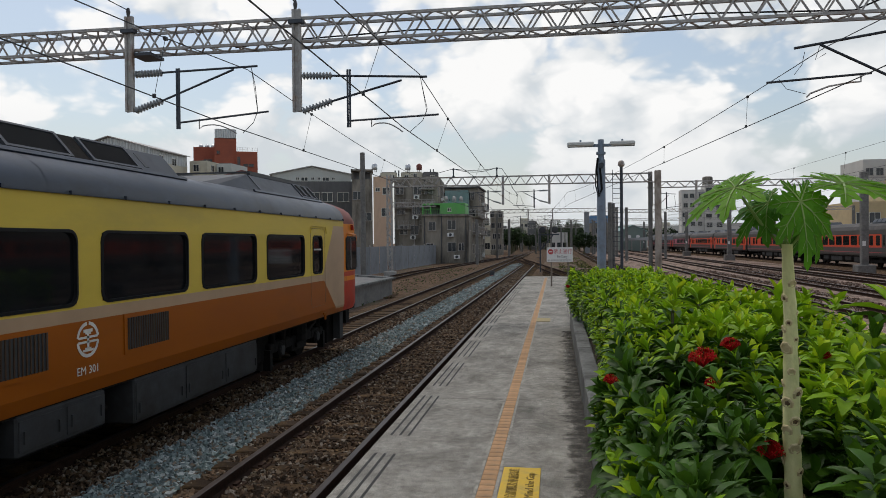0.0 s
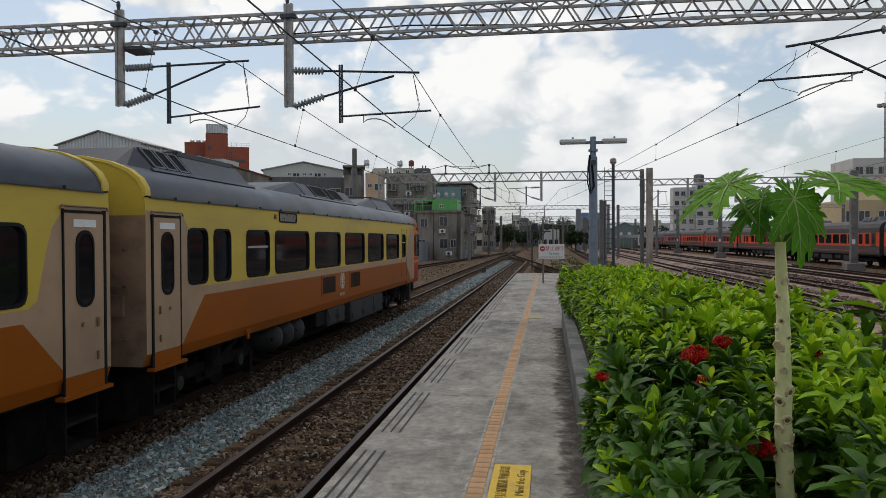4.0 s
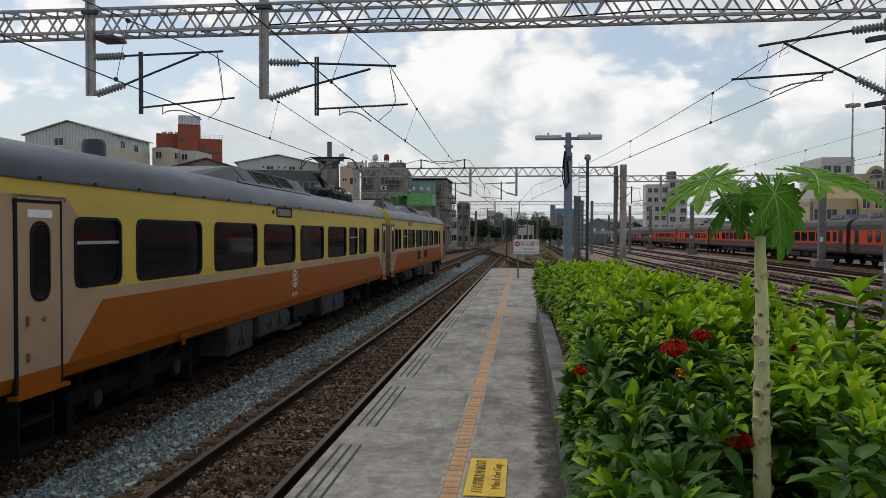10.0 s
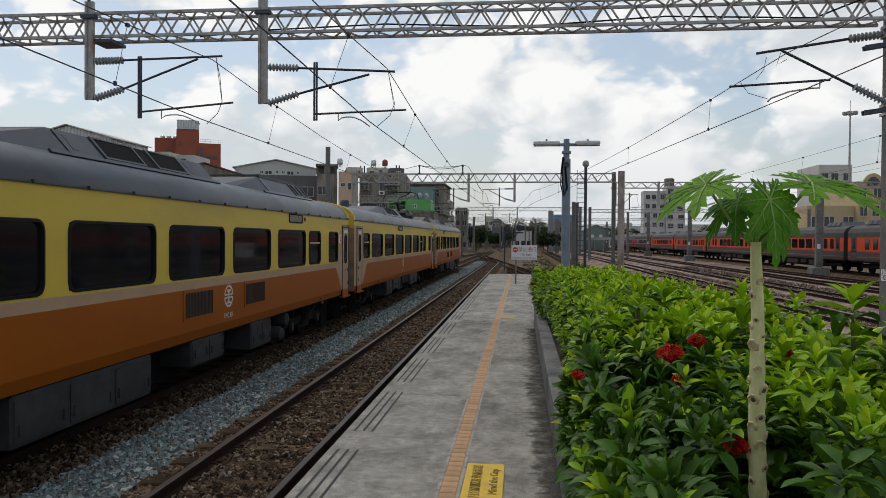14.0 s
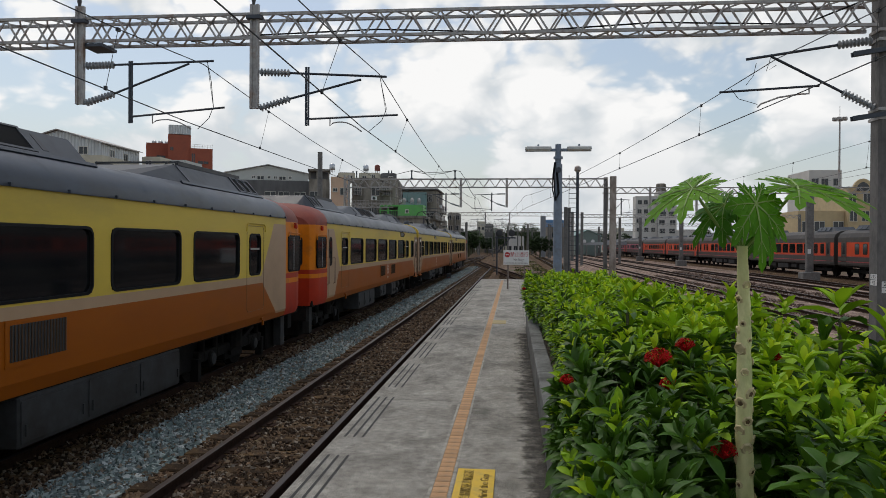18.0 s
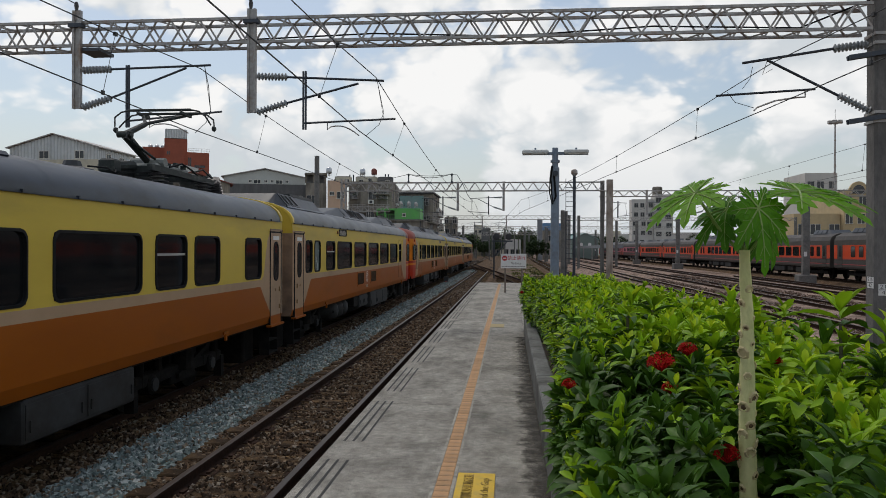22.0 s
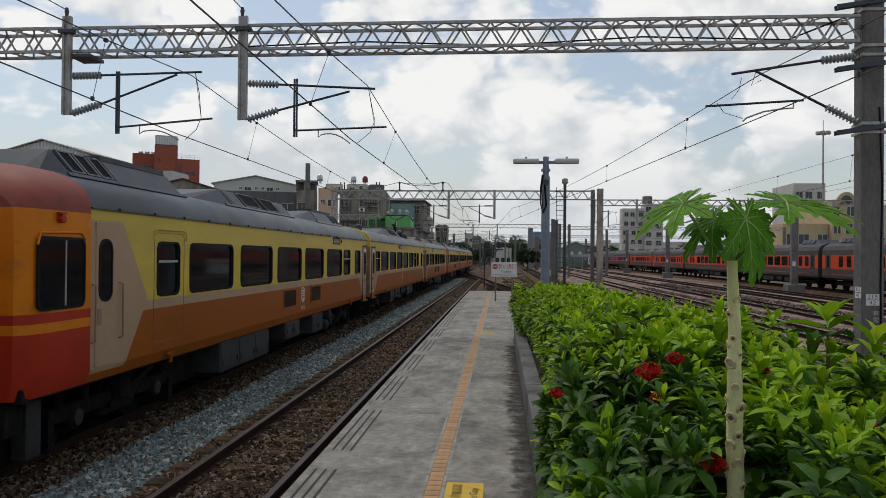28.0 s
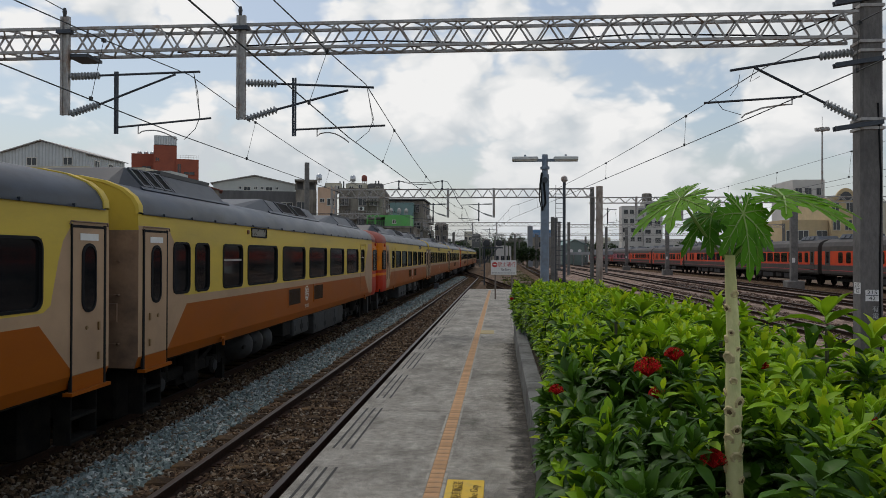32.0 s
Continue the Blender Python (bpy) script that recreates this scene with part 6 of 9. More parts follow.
def numbered_mast():
    y = 15.7
    t = concrete_mast(7.54, y, 8.3, 0.44, 0.42, mat("dark stained mast concrete", (0.19, 0.177, 0.164), (0.125, 0.116, 0.108), scale=14, rough=0.92, bump=0.35, bump_scale=40, stain=(0.08, 0.076, 0.072), stain_scale=1.6, stain_cut=(0.46, 0.68), stretch=(1, 1, 0.4), detail=9), label="dark grey concrete mast with white number plates")
    for z in (6.6, 5.87, 5.68, 4.28, 4.1):
        Shape().box(-0.24, 0.24, -0.235, 0.235, z - 0.03, z + 0.03).obj("clamp_band", STEEL, t)
    for z in (6.70, 5.43, 4.14):
        for ya in (-0.28, -0.16):
            Shape().strut((-0.75, ya, z - 0.06), (0.2, ya * 0.3 - 0.155, z + 0.08), 0.05, 0.09).obj("bracket", STEEL_DARK, t)
    for a, b in (((-0.28, 0, 5.70), (-0.95, 0, 5.62)), ((-0.22, 0, 4.33), (-0.85, 0, 4.66))):
        ins = Shape()
        insulator(ins, a, b, 0.09)
        ins.obj("insulator", PORCELAIN, t)
    Shape().tube((-0.95, 0, 5.62), (-2.75, 0, 5.36), 0.028, 8).obj("top_tube", STEEL_DARK, t)
    Shape().tube((-0.85, 0, 4.66), (-2.25, 0, 5.41), 0.028, 8).obj("stay_tube", STEEL_DARK, t)
    Shape().tube((-1.30, 0, 4.80), (-3.28, 0, 4.69), 0.024, 7).obj("registration_tube", STEEL_DARK, t)
    rg = Shape()
    rg.pipe([(-1.50, 0, 4.78), (-1.50, 0, 4.64), (-1.7, 0, 4.63), (-2.1, 0, 4.57), (-2.45, 0, 4.44), (-2.52, 0, 4.37)], 0.018, 6)
    rg.obj("registration_arm", STEEL, t)
    for q in ([(-2.55, 0, 5.28), (-2.6, 0, 5.03), (-2.75, 0, 4.83)], [(-3.05, 0, 4.76), (-2.9, 0, 4.55), (-2.52, 0, 4.43)], [(-2.25, 0, 5.43), (-2.35, 0, 5.11), (-2.15, 0, 5.23)]):
        Shape().pipe(q, 0.007, 4).obj("dropper", WIRE, t)
    c = Shape()
    c.pipe([(0.1, -0.22, 4.6), (0.16, -0.22, 3.0), (0.13, -0.22, 1.0), (0.16, -0.22, -0.9)], 0.018, 6)
    c.obj("cable", RUBBER, t)
    MARK = mat("dark plate print", (0.06, 0.06, 0.06), rough=0.6)
    for x, rot in ((-0.02, 0), (-0.225, -90)):
        pl = new("number_plate"); pl.parent = t
        pl.matrix_basis = pose(x, -0.215, 0.70, 0, 0, rot) if rot == 0 else pose(-0.224, -0.05, 0.84, 0, 0, -90)
        Shape().box(-0.13, 0.13, -0.006, 0.0, -0.115, 0.115).obj("plate", WHITE, pl)
        Shape().box(-0.12, 0.12, -0.009, -0.006, -0.006, 0.006).obj("rule", MARK, pl)
        lettering("215", 0.11, MARK, "number", pl, pose(0, -0.008, 0.06, 90, 0, 0), fit=0.19)
        lettering("42", 0.11, MARK, "number", pl, pose(0, -0.008, -0.06, 90, 0, 0), fit=0.13)
    for i, ch in enumerate("有電勿近"):
        lettering(ch, 0.13, mat("white stencil", (0.5, 0.5, 0.48), rough=0.8), "stencil", t, pose(0.05, -0.212, 0.42 - 0.14 * i, 90, 0, 0))


numbered_mast()


def steel_mast(x, y, z0, top, m=None, label="lattice steel overhead mast", w=0.36):
    t = thing("overhead_mast", label, "mast", "overhead masts", at=pose(x, y, 0))
    s = Shape()
    for a in (-w / 2, w / 2):
        for b in (-w / 2, w / 2):
            s.box(a - 0.035, a + 0.035, b - 0.035, b + 0.035, z0, top)
    n = int((top - z0) / 0.5)
    for i in range(n):
        a, b = z0 + (top - z0) * i / n, z0 + (top - z0) * (i + 1) / n
        e = w / 2 if i % 2 else -w / 2
        for f in (-w / 2, w / 2):
            s.strut((e, f, a), (-e, f, b), 0.05, 0.02, 0, (0, 1, 0))
            s.strut((f, e, a), (f, -e, b), 0.05, 0.02, 0, (1, 0, 0))
    s.obj("shaft", m or STEEL, t)
    Shape().cbox(-w / 2 - 0.25, w / 2 + 0.25, -w / 2 - 0.25, w / 2 + 0.25, BED - 0.15, z0 + 0.02, 0.03).obj("footing", CONCRETE_OLD, t)
    return t


def far_gantry(y, x0, x1, z0, z1, posts, hang, depth=0.4, pitch=0.45, label="galvanised lattice gantry across the tracks"):
    t = thing("overhead_gantry", label, "gantry", "overhead gantries", at=pose(0, 0, 0))
    s = Shape()
    box_truss(s, x0, x1, y, z0, z1, depth, 0.07, pitch)
    s.obj("lattice_beam", STEEL, t)
    for px, low, tip in hang:
        p = Shape()
        p.box(px - 0.09, px + 0.09, y - 0.32, y - 0.22, low, z1 + 0.05)
        p.obj("hanging_post", STEEL, t)
        if tip is not None:
            cantilever(t, px, y - 0.27, tip, low + 1.05, low + 0.1, low - 0.15, tip - (0.4 if tip > px else -0.4))
    for px, m in posts:
        concrete_mast(px, y, z1 + 0.1, 0.40, 0.34, m)
    return t


MAST_PALE = mat("pale weathered mast", (0.47, 0.41, 0.35), (0.33, 0.28, 0.235), scale=6, rough=0.9, stain=(0.20, 0.15, 0.115), stain_scale=1.4, stain_cut=(0.46, 0.66), stretch=(1, 1, 0.4))
far_gantry(57.2, -13.1, 7.2, 5.97, 6.62, [], [(-4.03, 4.4, -6.6), (-0.48, 4.4, -3.0)])
concrete_mast(7.62, 57.2, 6.8, 0.46, 0.46, MAST_PALE, label="pale weathered concrete gantry mast")
concrete_mast(7.10, 57.5, 6.75, 0.3, 0.3, CONCRETE_DARK, label="dark post beside the pale gantry mast")
def gantry_extras():
    """Short lower lattice arm on the gantry's mast; pins with slack cables above its beam."""
    t = thing("lattice_arm", "short galvanised lattice arm on a gantry mast", "gantry", "overhead gantries", at=pose(0, 0, 0))
    s = Shape()
    box_truss(s, -12.9, -9.4, 57.2, 4.38, 4.74, 0.3, 0.05, 0.28)
    s.obj("lattice_beam", STEEL, t)
    c = thing("feeder_cable", "slack feeder cables on pins above a gantry", "cable", at=pose(0, 0, 0))
    for x in (-7.9, -4.5):
        Shape().stack((x, 57.0, 6.6), (0, 0, 1), [(0, 0.10), (0.10, 0.10), (0.12, 0.05), (0.55, 0.05), (0.6, 0.09), (0.72, 0.05)], 8).obj("pin", STEEL_DARK, c)
    for y, sag in ((56.9, 0.30), (57.1, 0.14)):
        Shape().pipe([(-7.9 + 3.4 * f / 8, y, 7.28 - 4 * sag * (f / 8) * (1 - f / 8)) for f in range(9)], 0.022, 5).obj("cable", WIRE, c)
    Shape().pipe([(-4.5, 57.0, 7.28), (-4.1, 57.0, 7.2), (-3.7, 57.0, 6.6), (-3.3, 57.0, 5.7), (-2.9, 57.0, 5.15)], 0.022, 5).obj("cable", WIRE, c)
    Shape().pipe([(-7.9, 57.0, 7.28), (-9.0, 56.9, 7.0), (-10.2, 56.9, 6.75)], 0.022, 5).obj("cable", WIRE, c)


gantry_extras()
steel_mast(-13.1, 57.2, -0.75, 6.95, label="white-grey steel gantry mast")
far_gantry(63.5, 7.6, 44.0, 5.95, 6.43, [(26.9 + 17, CONCRETE_DARK)], [(x - 1.9, 4.4, x) for x in (9.85, 13.4, 17.2)], 0.3, 0.5, "slender lattice gantry over the yard")
far_gantry(113, -19, 9.0, 5.95, 6.5, [(-19, CONCRETE_DARK), (9.0, CONCRETE_DARK)], [(-0.5, 4.4, -2.9), (-4.2, 4.4, -6.5)])
far_gantry(118, 9.4, 44.0, 5.95, 6.4, [(44, CONCRETE_DARK)], [])
far_gantry(168, -21, 46.0, 5.95, 6.5, [(-21, CONCRETE_DARK), (11.0, CONCRETE_DARK), (46, CONCRETE_DARK)], [])
far_gantry(237, -24, 60.0, 5.95, 6.6, [(-24, CONCRETE_DARK), (12.0, CONCRETE_DARK), (60, CONCRETE_DARK)], [])


def wire_line(name, label, pts, r, droppers=None):
    """Wire along points with a slight sag between them; droppers join it to a second line."""
    t = thing(name, label, "overhead wire", "overhead wires", at=pose(0, 0, 0))
    for (a, sag), (b, _) in zip(pts, pts[1:]):
        a, b = Vector(a), Vector(b)
        n = 8 if sag else 1
        Shape().pipe([a.lerp(b, i / n) - Vector((0, 0, sag * 4 * (i / n) * (1 - i / n))) for i in range(n + 1)], r, 5).obj("wire", WIRE, t)
    return t


def catenary(xs_contact, xs_mess, ys, zc, zm, label, sag=0.75, r=0.011):
    """Contact wire, sagging messenger wire and droppers from gantry to gantry."""
    t = thing("catenary", label, "overhead wire", "overhead wires", at=pose(0, 0, 0))
    for i in range(len(ys) - 1):
        a, b = Vector((xs_contact[i], ys[i], zc)), Vector((xs_contact[i + 1], ys[i + 1], zc))
        Shape().tube(a, b, r, 5).obj("contact_wire", WIRE, t)
        n = 10
        def mess(f):
            p = Vector((xs_mess[i], ys[i], zm)).lerp(Vector((xs_mess[i + 1], ys[i + 1], zm)), f)
            return p - Vector((0, 0, sag * 4 * f * (1 - f)))
        Shape().pipe([mess(j / n) for j in range(n + 1)], r * 0.9, 5).obj("messenger_wire", WIRE, t)
        m = max(3, int((ys[i + 1] - ys[i]) / 7))
        for j in range(m):
            f = (j + 0.5) / m
            p, q = mess(f), a.lerp(b, f)
            d = Shape().tube(p, q, 0.005, 4)
            d.box(p.x - 0.025, p.x + 0.025, p.y - 0.04, p.y + 0.04, p.z - 0.04, p.z + 0.02)
            d.box(q.x - 0.02, q.x + 0.02, q.y - 0.03, q.y + 0.03, q.z - 0.02, q.z + 0.05)
            d.obj("dropper", WIRE, t)


YS = [-20, 15.4, 57.0, 113, 168, 237]
catenary([-2.5, -3.20, -2.6, -2.9, -2.7, -2.7], [-2.70, -2.84, -2.74, -2.74, -2.7, -2.7], YS, 3.99, 5.12, "overhead wires above the platform track")
catenary([-6.0, -6.97, -6.2, -6.4, -6.2, -6.2], [-6.23, -6.7, -6.23, -6.2, -6.2, -6.2], YS, 4.10, 5.38, "overhead wires above the train's track")
catenary([8.4, 5.22, 1.0, -2.2], [8.3, 5.28, 0.9, -2.4], YS[:4], 4.37, 5.28, "overhead wires behind the planted bed", 0.38)
for x, zc, zm, sag in ((13.4, 4.5, 5.75, 0.25), (17.2, 4.6, 5.55, 0.55)):
    catenary([x - 0.1] * 4, [x] * 4, [-20, 63.2, 118, 168], zc, zm, "overhead wires above the yard tracks", sag, 0.008)
wire_line("feeder_wire", "long thin feeder wire", [((-12.5, -10, 9.2), 0.3), ((-9.54, 15.4, 6.85), 0)], 0.011)
wire_line("feeder_wire", "long thin feeder wire", [((-6.3, -6, 8.7), 0.2), ((-5.58, 15.4, 6.8), 0)], 0.011)
wire_line("feeder_wire", "long thin feeder wire", [((8.4, -10, 8.0), 0.2), ((7.4, 15.5, 6.7), 0)], 0.010)


def round_pole(x, y, top, r, m, label, z0=BED - 0.2, name="pole", cat="pole"):
    t = thing(name, label, cat, "poles", at=pose(x, y, 0))
    Shape().stack((0, 0, z0), (0, 0, 1), [(0, r), (top - z0, r * 0.85)], 12).obj("shaft", m, t, smooth=True)
    return t


round_pole(-11.75, 44, 7.1, 0.17, CONCRETE_DARK, "dark round concrete pole on the far platform")


# ---- parked train across the yard ----
GREY_CAR = mat("dark grey coach paint", (0.078, 0.07, 0.062), (0.058, 0.052, 0.046), scale=1.5, rough=0.65, spec=0.25, stain=(0.10, 0.085, 0.072), stain_scale=0.6)
RED_CAR = mat("orange-red coach band", (0.66, 0.07, 0.014), (0.56, 0.055, 0.011), scale=1.5, rough=0.6, spec=0.25)
RED_LINE = mat("dark red line", (0.36, 0.03, 0.035), rough=0.5)
ROOF_CAR = mat("dark coach roof", (0.065, 0.056, 0.05), (0.042, 0.037, 0.034), scale=1.5, rough=0.7, stain=(0.12, 0.10, 0.09), stain_scale=0.8)
PINK_CAR = mat("faded pink coach band", (0.42, 0.10, 0.13), rough=0.5)


def coach(y0, y1, near, band):
    """Grey coach with a red window band; its rail side faces the yard at x = -1.45."""
    t = thing("passenger_coach", "dark grey passenger coach with an orange-red window band, parked", "train car", "parked coaches", at=pose(25.45, y0, RAIL))
    n = y1 - y0
    s = Shape()
    prof = [(1.40, 0.92), (1.45, 1.05), (1.45, 1.62), (1.45, 2.60), (1.44, 2.95), (1.30, 3.25), (0.9, 3.48), (0.0, 3.58)]
    prof = [(-x, z) for x, z in prof] + [(x, z) for x, z in prof[-2::-1]]
    s.loft([[(x, y, z) for x, z in prof] for y in (0.35, n - 0.35)])
    for i in range(len(s.f)):
        zc = sum(s.v[j][2] for j in s.f[i]) / len(s.f[i])
        s.m[i] = 2 if zc > 2.97 and len(s.f[i]) == 4 else (1 if 1.62 < zc < 2.60 and len(s.f[i]) == 4 else 0)
    s.obj("body", [GREY_CAR, band, ROOF_CAR], t)
    l = Shape()
    for z in (1.56, 1.18):
        l.box(-1.462, -1.45, 0.4, n - 0.4, z, z + 0.055)
    l.obj("red_line", RED_LINE, t)
    xs = [2.4, 3.6] + [5.0 + 1.62 * i for i in range(6)] + [n - 4.6, n - 3.4]
    for i, y in enumerate(xs):
        w = 1.25 if 1 < i < 8 else 0.62
        if near:
            fr = new("window", shared(("window_frame", w, 0.72, 0.1), lambda: window_frame(w, 0.72, 0.1), RUBBER)); fr.parent = t
            fr.matrix_basis = pose(-1.452, y + w / 2 - 0.3, 2.13, 0, 0, 180)
            pn = new("pane", shared(("pane", w, 0.72, 0.1, False), lambda: window_pane(w, 0.72, 0.1), GLASS_DARK)); pn.parent = fr
            pn.location.x = 0.03
        else:
            Shape().box(-1.465, -1.452, y - 0.3, y + w - 0.3, 1.77, 2.47).obj("window", GLASS_DARK, t)
    for y in (1.35, n - 1.35):
        d = new("door"); d.parent = t
        Shape().box(-1.462, -1.451, y - 0.42, y + 0.42, 1.0, 2.75).obj("door_leaf", GREY_CAR if near else RED_CAR, d)
        Shape().box(-1.47, -1.463, y - 0.2, y + 0.2, 1.75, 2.55).obj("door_window", GLASS_DARK, d)
    b = Shape()
    for y in (0.0, n - 0.33):
        b.box(-0.9, 0.9, y, y + 0.33, 1.0, 3.2)
    b.obj("gangway_bellows", RUBBER, t)
    u = Shape()
    u.box(-1.3, 1.3, 0.5, n - 0.5, 0.80, 0.95)
    u.box(-0.9, 0.9, 4.9, n - 4.9, 0.30, 0.80)
    u.obj("underframe", UNDER, t)
    for a, c, z in ((5.2, 7.4, 0.4), (8.0, 9.2, 0.5), (9.9, 12.4, 0.42), (13.0, 14.2, 0.5)):
        Shape().cbox(-1.3, 1.3, a, c, z, 0.84, 0.03).obj("equipment_case", UNDER_GREY, t)
    for y in (3.2, n - 3.2):
        g = new("bogie"); g.parent = t
        f = Shape()
        f.box(-1.05, -0.85, y - 1.6, y + 1.6, 0.42, 0.62)
        f.box(0.85, 1.05, y - 1.6, y + 1.6, 0.42, 0.62)
        f.box(-0.9, 0.9, y - 0.3, y + 0.3, 0.4, 0.8)
        f.obj("bogie_frame", UNDER, g)
        for dy in (-1.05, 1.05):
            w = new("wheelset", wheelset_mesh()); w.parent = g
            w.matrix_basis = pose(0, y + dy, WHEEL_R)
    for a, c in ((1.6, 5.2), (n - 5.2, n - 1.6)):
        q = Shape()
        q.loft([[(-1.0, y, 3.40), (-0.75, y, zt), (0.75, y, zt), (1.0, y, 3.40)] for y, zt in ((a, 3.5), (a + 0.5, 3.82), (c - 0.5, 3.82), (c, 3.5))])
        o = q.obj("roof_unit", ROOF_UNIT, t)
        if near:
            for k in range(3):
                y = a + 0.7 + k * 0.8
                Shape().loft([[(-0.98, yy, 3.5), (-0.80, yy, 3.78), (-0.82, yy, 3.80), (-1.0, yy, 3.52)] for yy in (y, y + 0.65)]).obj("louvre", STEEL_DARK, o)
    return t


for i, (a, b) in enumerate(((16.3, 36.8), (36.8, 57.3), (57.3, 77.8), (77.8, 98.3), (98.3, 118.8), (118.8, 139.3), (139.3, 160.5), (160.5, 181), (181, 201.5))):
    coach(a, b, i < 4, RED_CAR if i < 6 else PINK_CAR)


def yard_mast(x, y, top, label="concrete mast on a square footing beside the yard track"):
    t = concrete_mast(x, y, top, 0.5, 0.4, CONCRETE_DARK, label=label)
    Shape().cbox(-0.62, 0.62, -0.5, 0.5, BED - 0.2, -0.35, 0.06).obj("footing", CONCRETE_DARK, t)
    Shape().box(-0.2, 0.02, -0.22, -0.203, 1.0, 1.35).obj("number_plate", WHITE, t)
    for z in (top - 0.5, top - 1.5):
        Shape().box(-0.27, 0.27, -0.22, 0.22, z, z + 0.06).obj("clamp_band", STEEL, t)


for y, top in ((56.5, 6.3), (98, 5.6), (129, 6.4), (160, 6.3), (190, 6.3)):
    yard_mast(21.8, y, top)


def relay_box():
    t = thing("relay_box", "small dark trackside box on a stub post", "relay box", at=pose(4.55, 22.0, 0))
    Shape().cbox(-0.28, 0.28, -0.12, 0.12, -0.10, 0.28, 0.03).obj("case", LOUVRE, t)
    Shape().box(-0.24, 0.24, -0.13, -0.121, -0.06, 0.24).obj("lid", UNDER, t)
    Shape().tube((0, 0, BED - 0.2), (0, 0, -0.1), 0.05, 8).obj("post", UNDER, t)


relay_box()


# ---- left side: far platform, fence, houses ----
def far_platform():
    t = thing("far_platform", "low grey concrete platform with a slanting end", "platform", kind="structure", at=pose(0, 0, 0))
    s = Shape()
    pts = [(-8.25, -20), (-8.25, 36.5), (-11.2, 39.5), (-12.0, 39.5), (-12.0, -20)]
    s.loft([[(x, y, z) for x, y in pts] for z in (BED - 0.3, -0.30)][::-1])
    s.obj("platform_body", CONCRETE_DARK, t)
    e = Shape()
    for (a, b), (c, d) in zip(pts[:3], pts[1:3]):
        e.strut((a, b, -0.255), (c, d, -0.255), 0.35, 0.09)
    e.obj("edge_slab", KERB, t)


far_platform()

FENCE = mat("grey corrugated fence sheet", (0.235, 0.25, 0.265), (0.19, 0.20, 0.215), scale=3, rough=0.6, stain=(0.15, 0.15, 0.15), stain_scale=0.8, spread=0.1)


def fence():
    t = thing("site_fence", "grey corrugated steel fence along the railway", "fence", kind="structure", at=pose(0, 0, 0))
    s = Shape()
    n = 18
    prof = []
    for i in range(n + 1):
        prof.append((0.03 if i % 2 else -0.03, 3.0 * i / n))
    s.loft([[(x, y, z) for x, y in prof] for z in (0, 2.35)], 0, False, False)
    me = s.mesh("panel", FENCE)
    for i in range(33):
        y = 30 + 3.02 * i
        f = i / 32
        o = new("panel", me); o.parent = t
        o.matrix_basis = pose(-15.8 + 1.2 * f, y, BED - 0.15)
        if i % 2 == 0:
            p = Shape().box(-0.05, 0.05, -0.05, 0.05, 0, 2.5).obj("fence_post", STEEL, t)
            p.matrix_basis = pose(-15.9 + 1.2 * f, y, BED - 0.15)


fence()

BRICK_RED = mat("red-brown facade tile", (0.36, 0.095, 0.05), (0.28, 0.07, 0.038), scale=4, rough=0.8, stain=(0.17, 0.05, 0.035), stain_scale=0.25, bump=0.1)
def ribbed(m, per_metre):
    """Upright ribs of profiled sheet as relief, with their shading also put into the colour as fine darker stripes."""
    nt = m.node_tree
    N, L = nt.nodes.new, nt.links.new
    bsdf = nt.nodes["Principled BSDF"]
    co, sep, tot, wave = N("ShaderNodeTexCoord"), N("ShaderNodeSeparateXYZ"), N("ShaderNodeMath"), N("ShaderNodeMath")
    L(co.outputs["Object"], sep.inputs[0])
    L(sep.outputs[0], tot.inputs[0]); L(sep.outputs[1], tot.inputs[1])
    k = N("ShaderNodeMath"); k.operation = "MULTIPLY"; k.inputs[1].default_value = per_metre * 3.1416
    L(tot.outputs[0], k.inputs[0])
    wave.operation = "SINE"
    L(k.outputs[0], wave.inputs[0])
    r = N("ShaderNodeMapRange")
    r.inputs["From Min"].default_value, r.inputs["From Max"].default_value = 0.3, 1.0
    r.inputs["To Min"].default_value, r.inputs["To Max"].default_value = 1.0, 0.72
    L(wave.outputs[0], r.inputs["Value"])
    hs = N("ShaderNodeHueSaturation")
    L(bsdf.inputs["Base Color"].links[0].from_socket, hs.inputs["Color"]); L(r.outputs[0], hs.inputs["Value"])
    L(hs.outputs[0], bsdf.inputs["Base Color"])
    bp = N("ShaderNodeBump"); bp.inputs["Distance"].default_value = 0.03
    L(wave.outputs[0], bp.inputs["Height"]); L(bp.outputs[0], bsdf.inputs["Normal"])
    return m


CORRUGATED = ribbed(mat("white corrugated sheet", (0.62, 0.64, 0.63), (0.55, 0.57, 0.56), scale=1.5, rough=0.6, stain=(0.42, 0.42, 0.40), stain_scale=0.3), 5.0)
WALL_PALE = mat("pale grey-green sheet wall", (0.56, 0.56, 0.51), (0.49, 0.49, 0.45), scale=1, rough=0.8, stain=(0.40, 0.39, 0.35), stain_scale=0.25)
WALL_GREY = mat("dark grey plaster wall", (0.175, 0.17, 0.165), (0.12, 0.117, 0.115), scale=1.4, rough=0.85, stain=(0.085, 0.08, 0.078), stain_scale=0.5, stretch=(1, 1, 0.3), spec=0.15)
WALL_CONC = mat("stained bare concrete wall", (0.33, 0.295, 0.245), (0.215, 0.19, 0.155), scale=1.6, rough=0.92, stain=(0.085, 0.075, 0.062), stain_scale=0.55, stain_cut=(0.44, 0.64), stretch=(1, 1, 0.3), bump=0.2, bump_scale=8, spec=0.15)
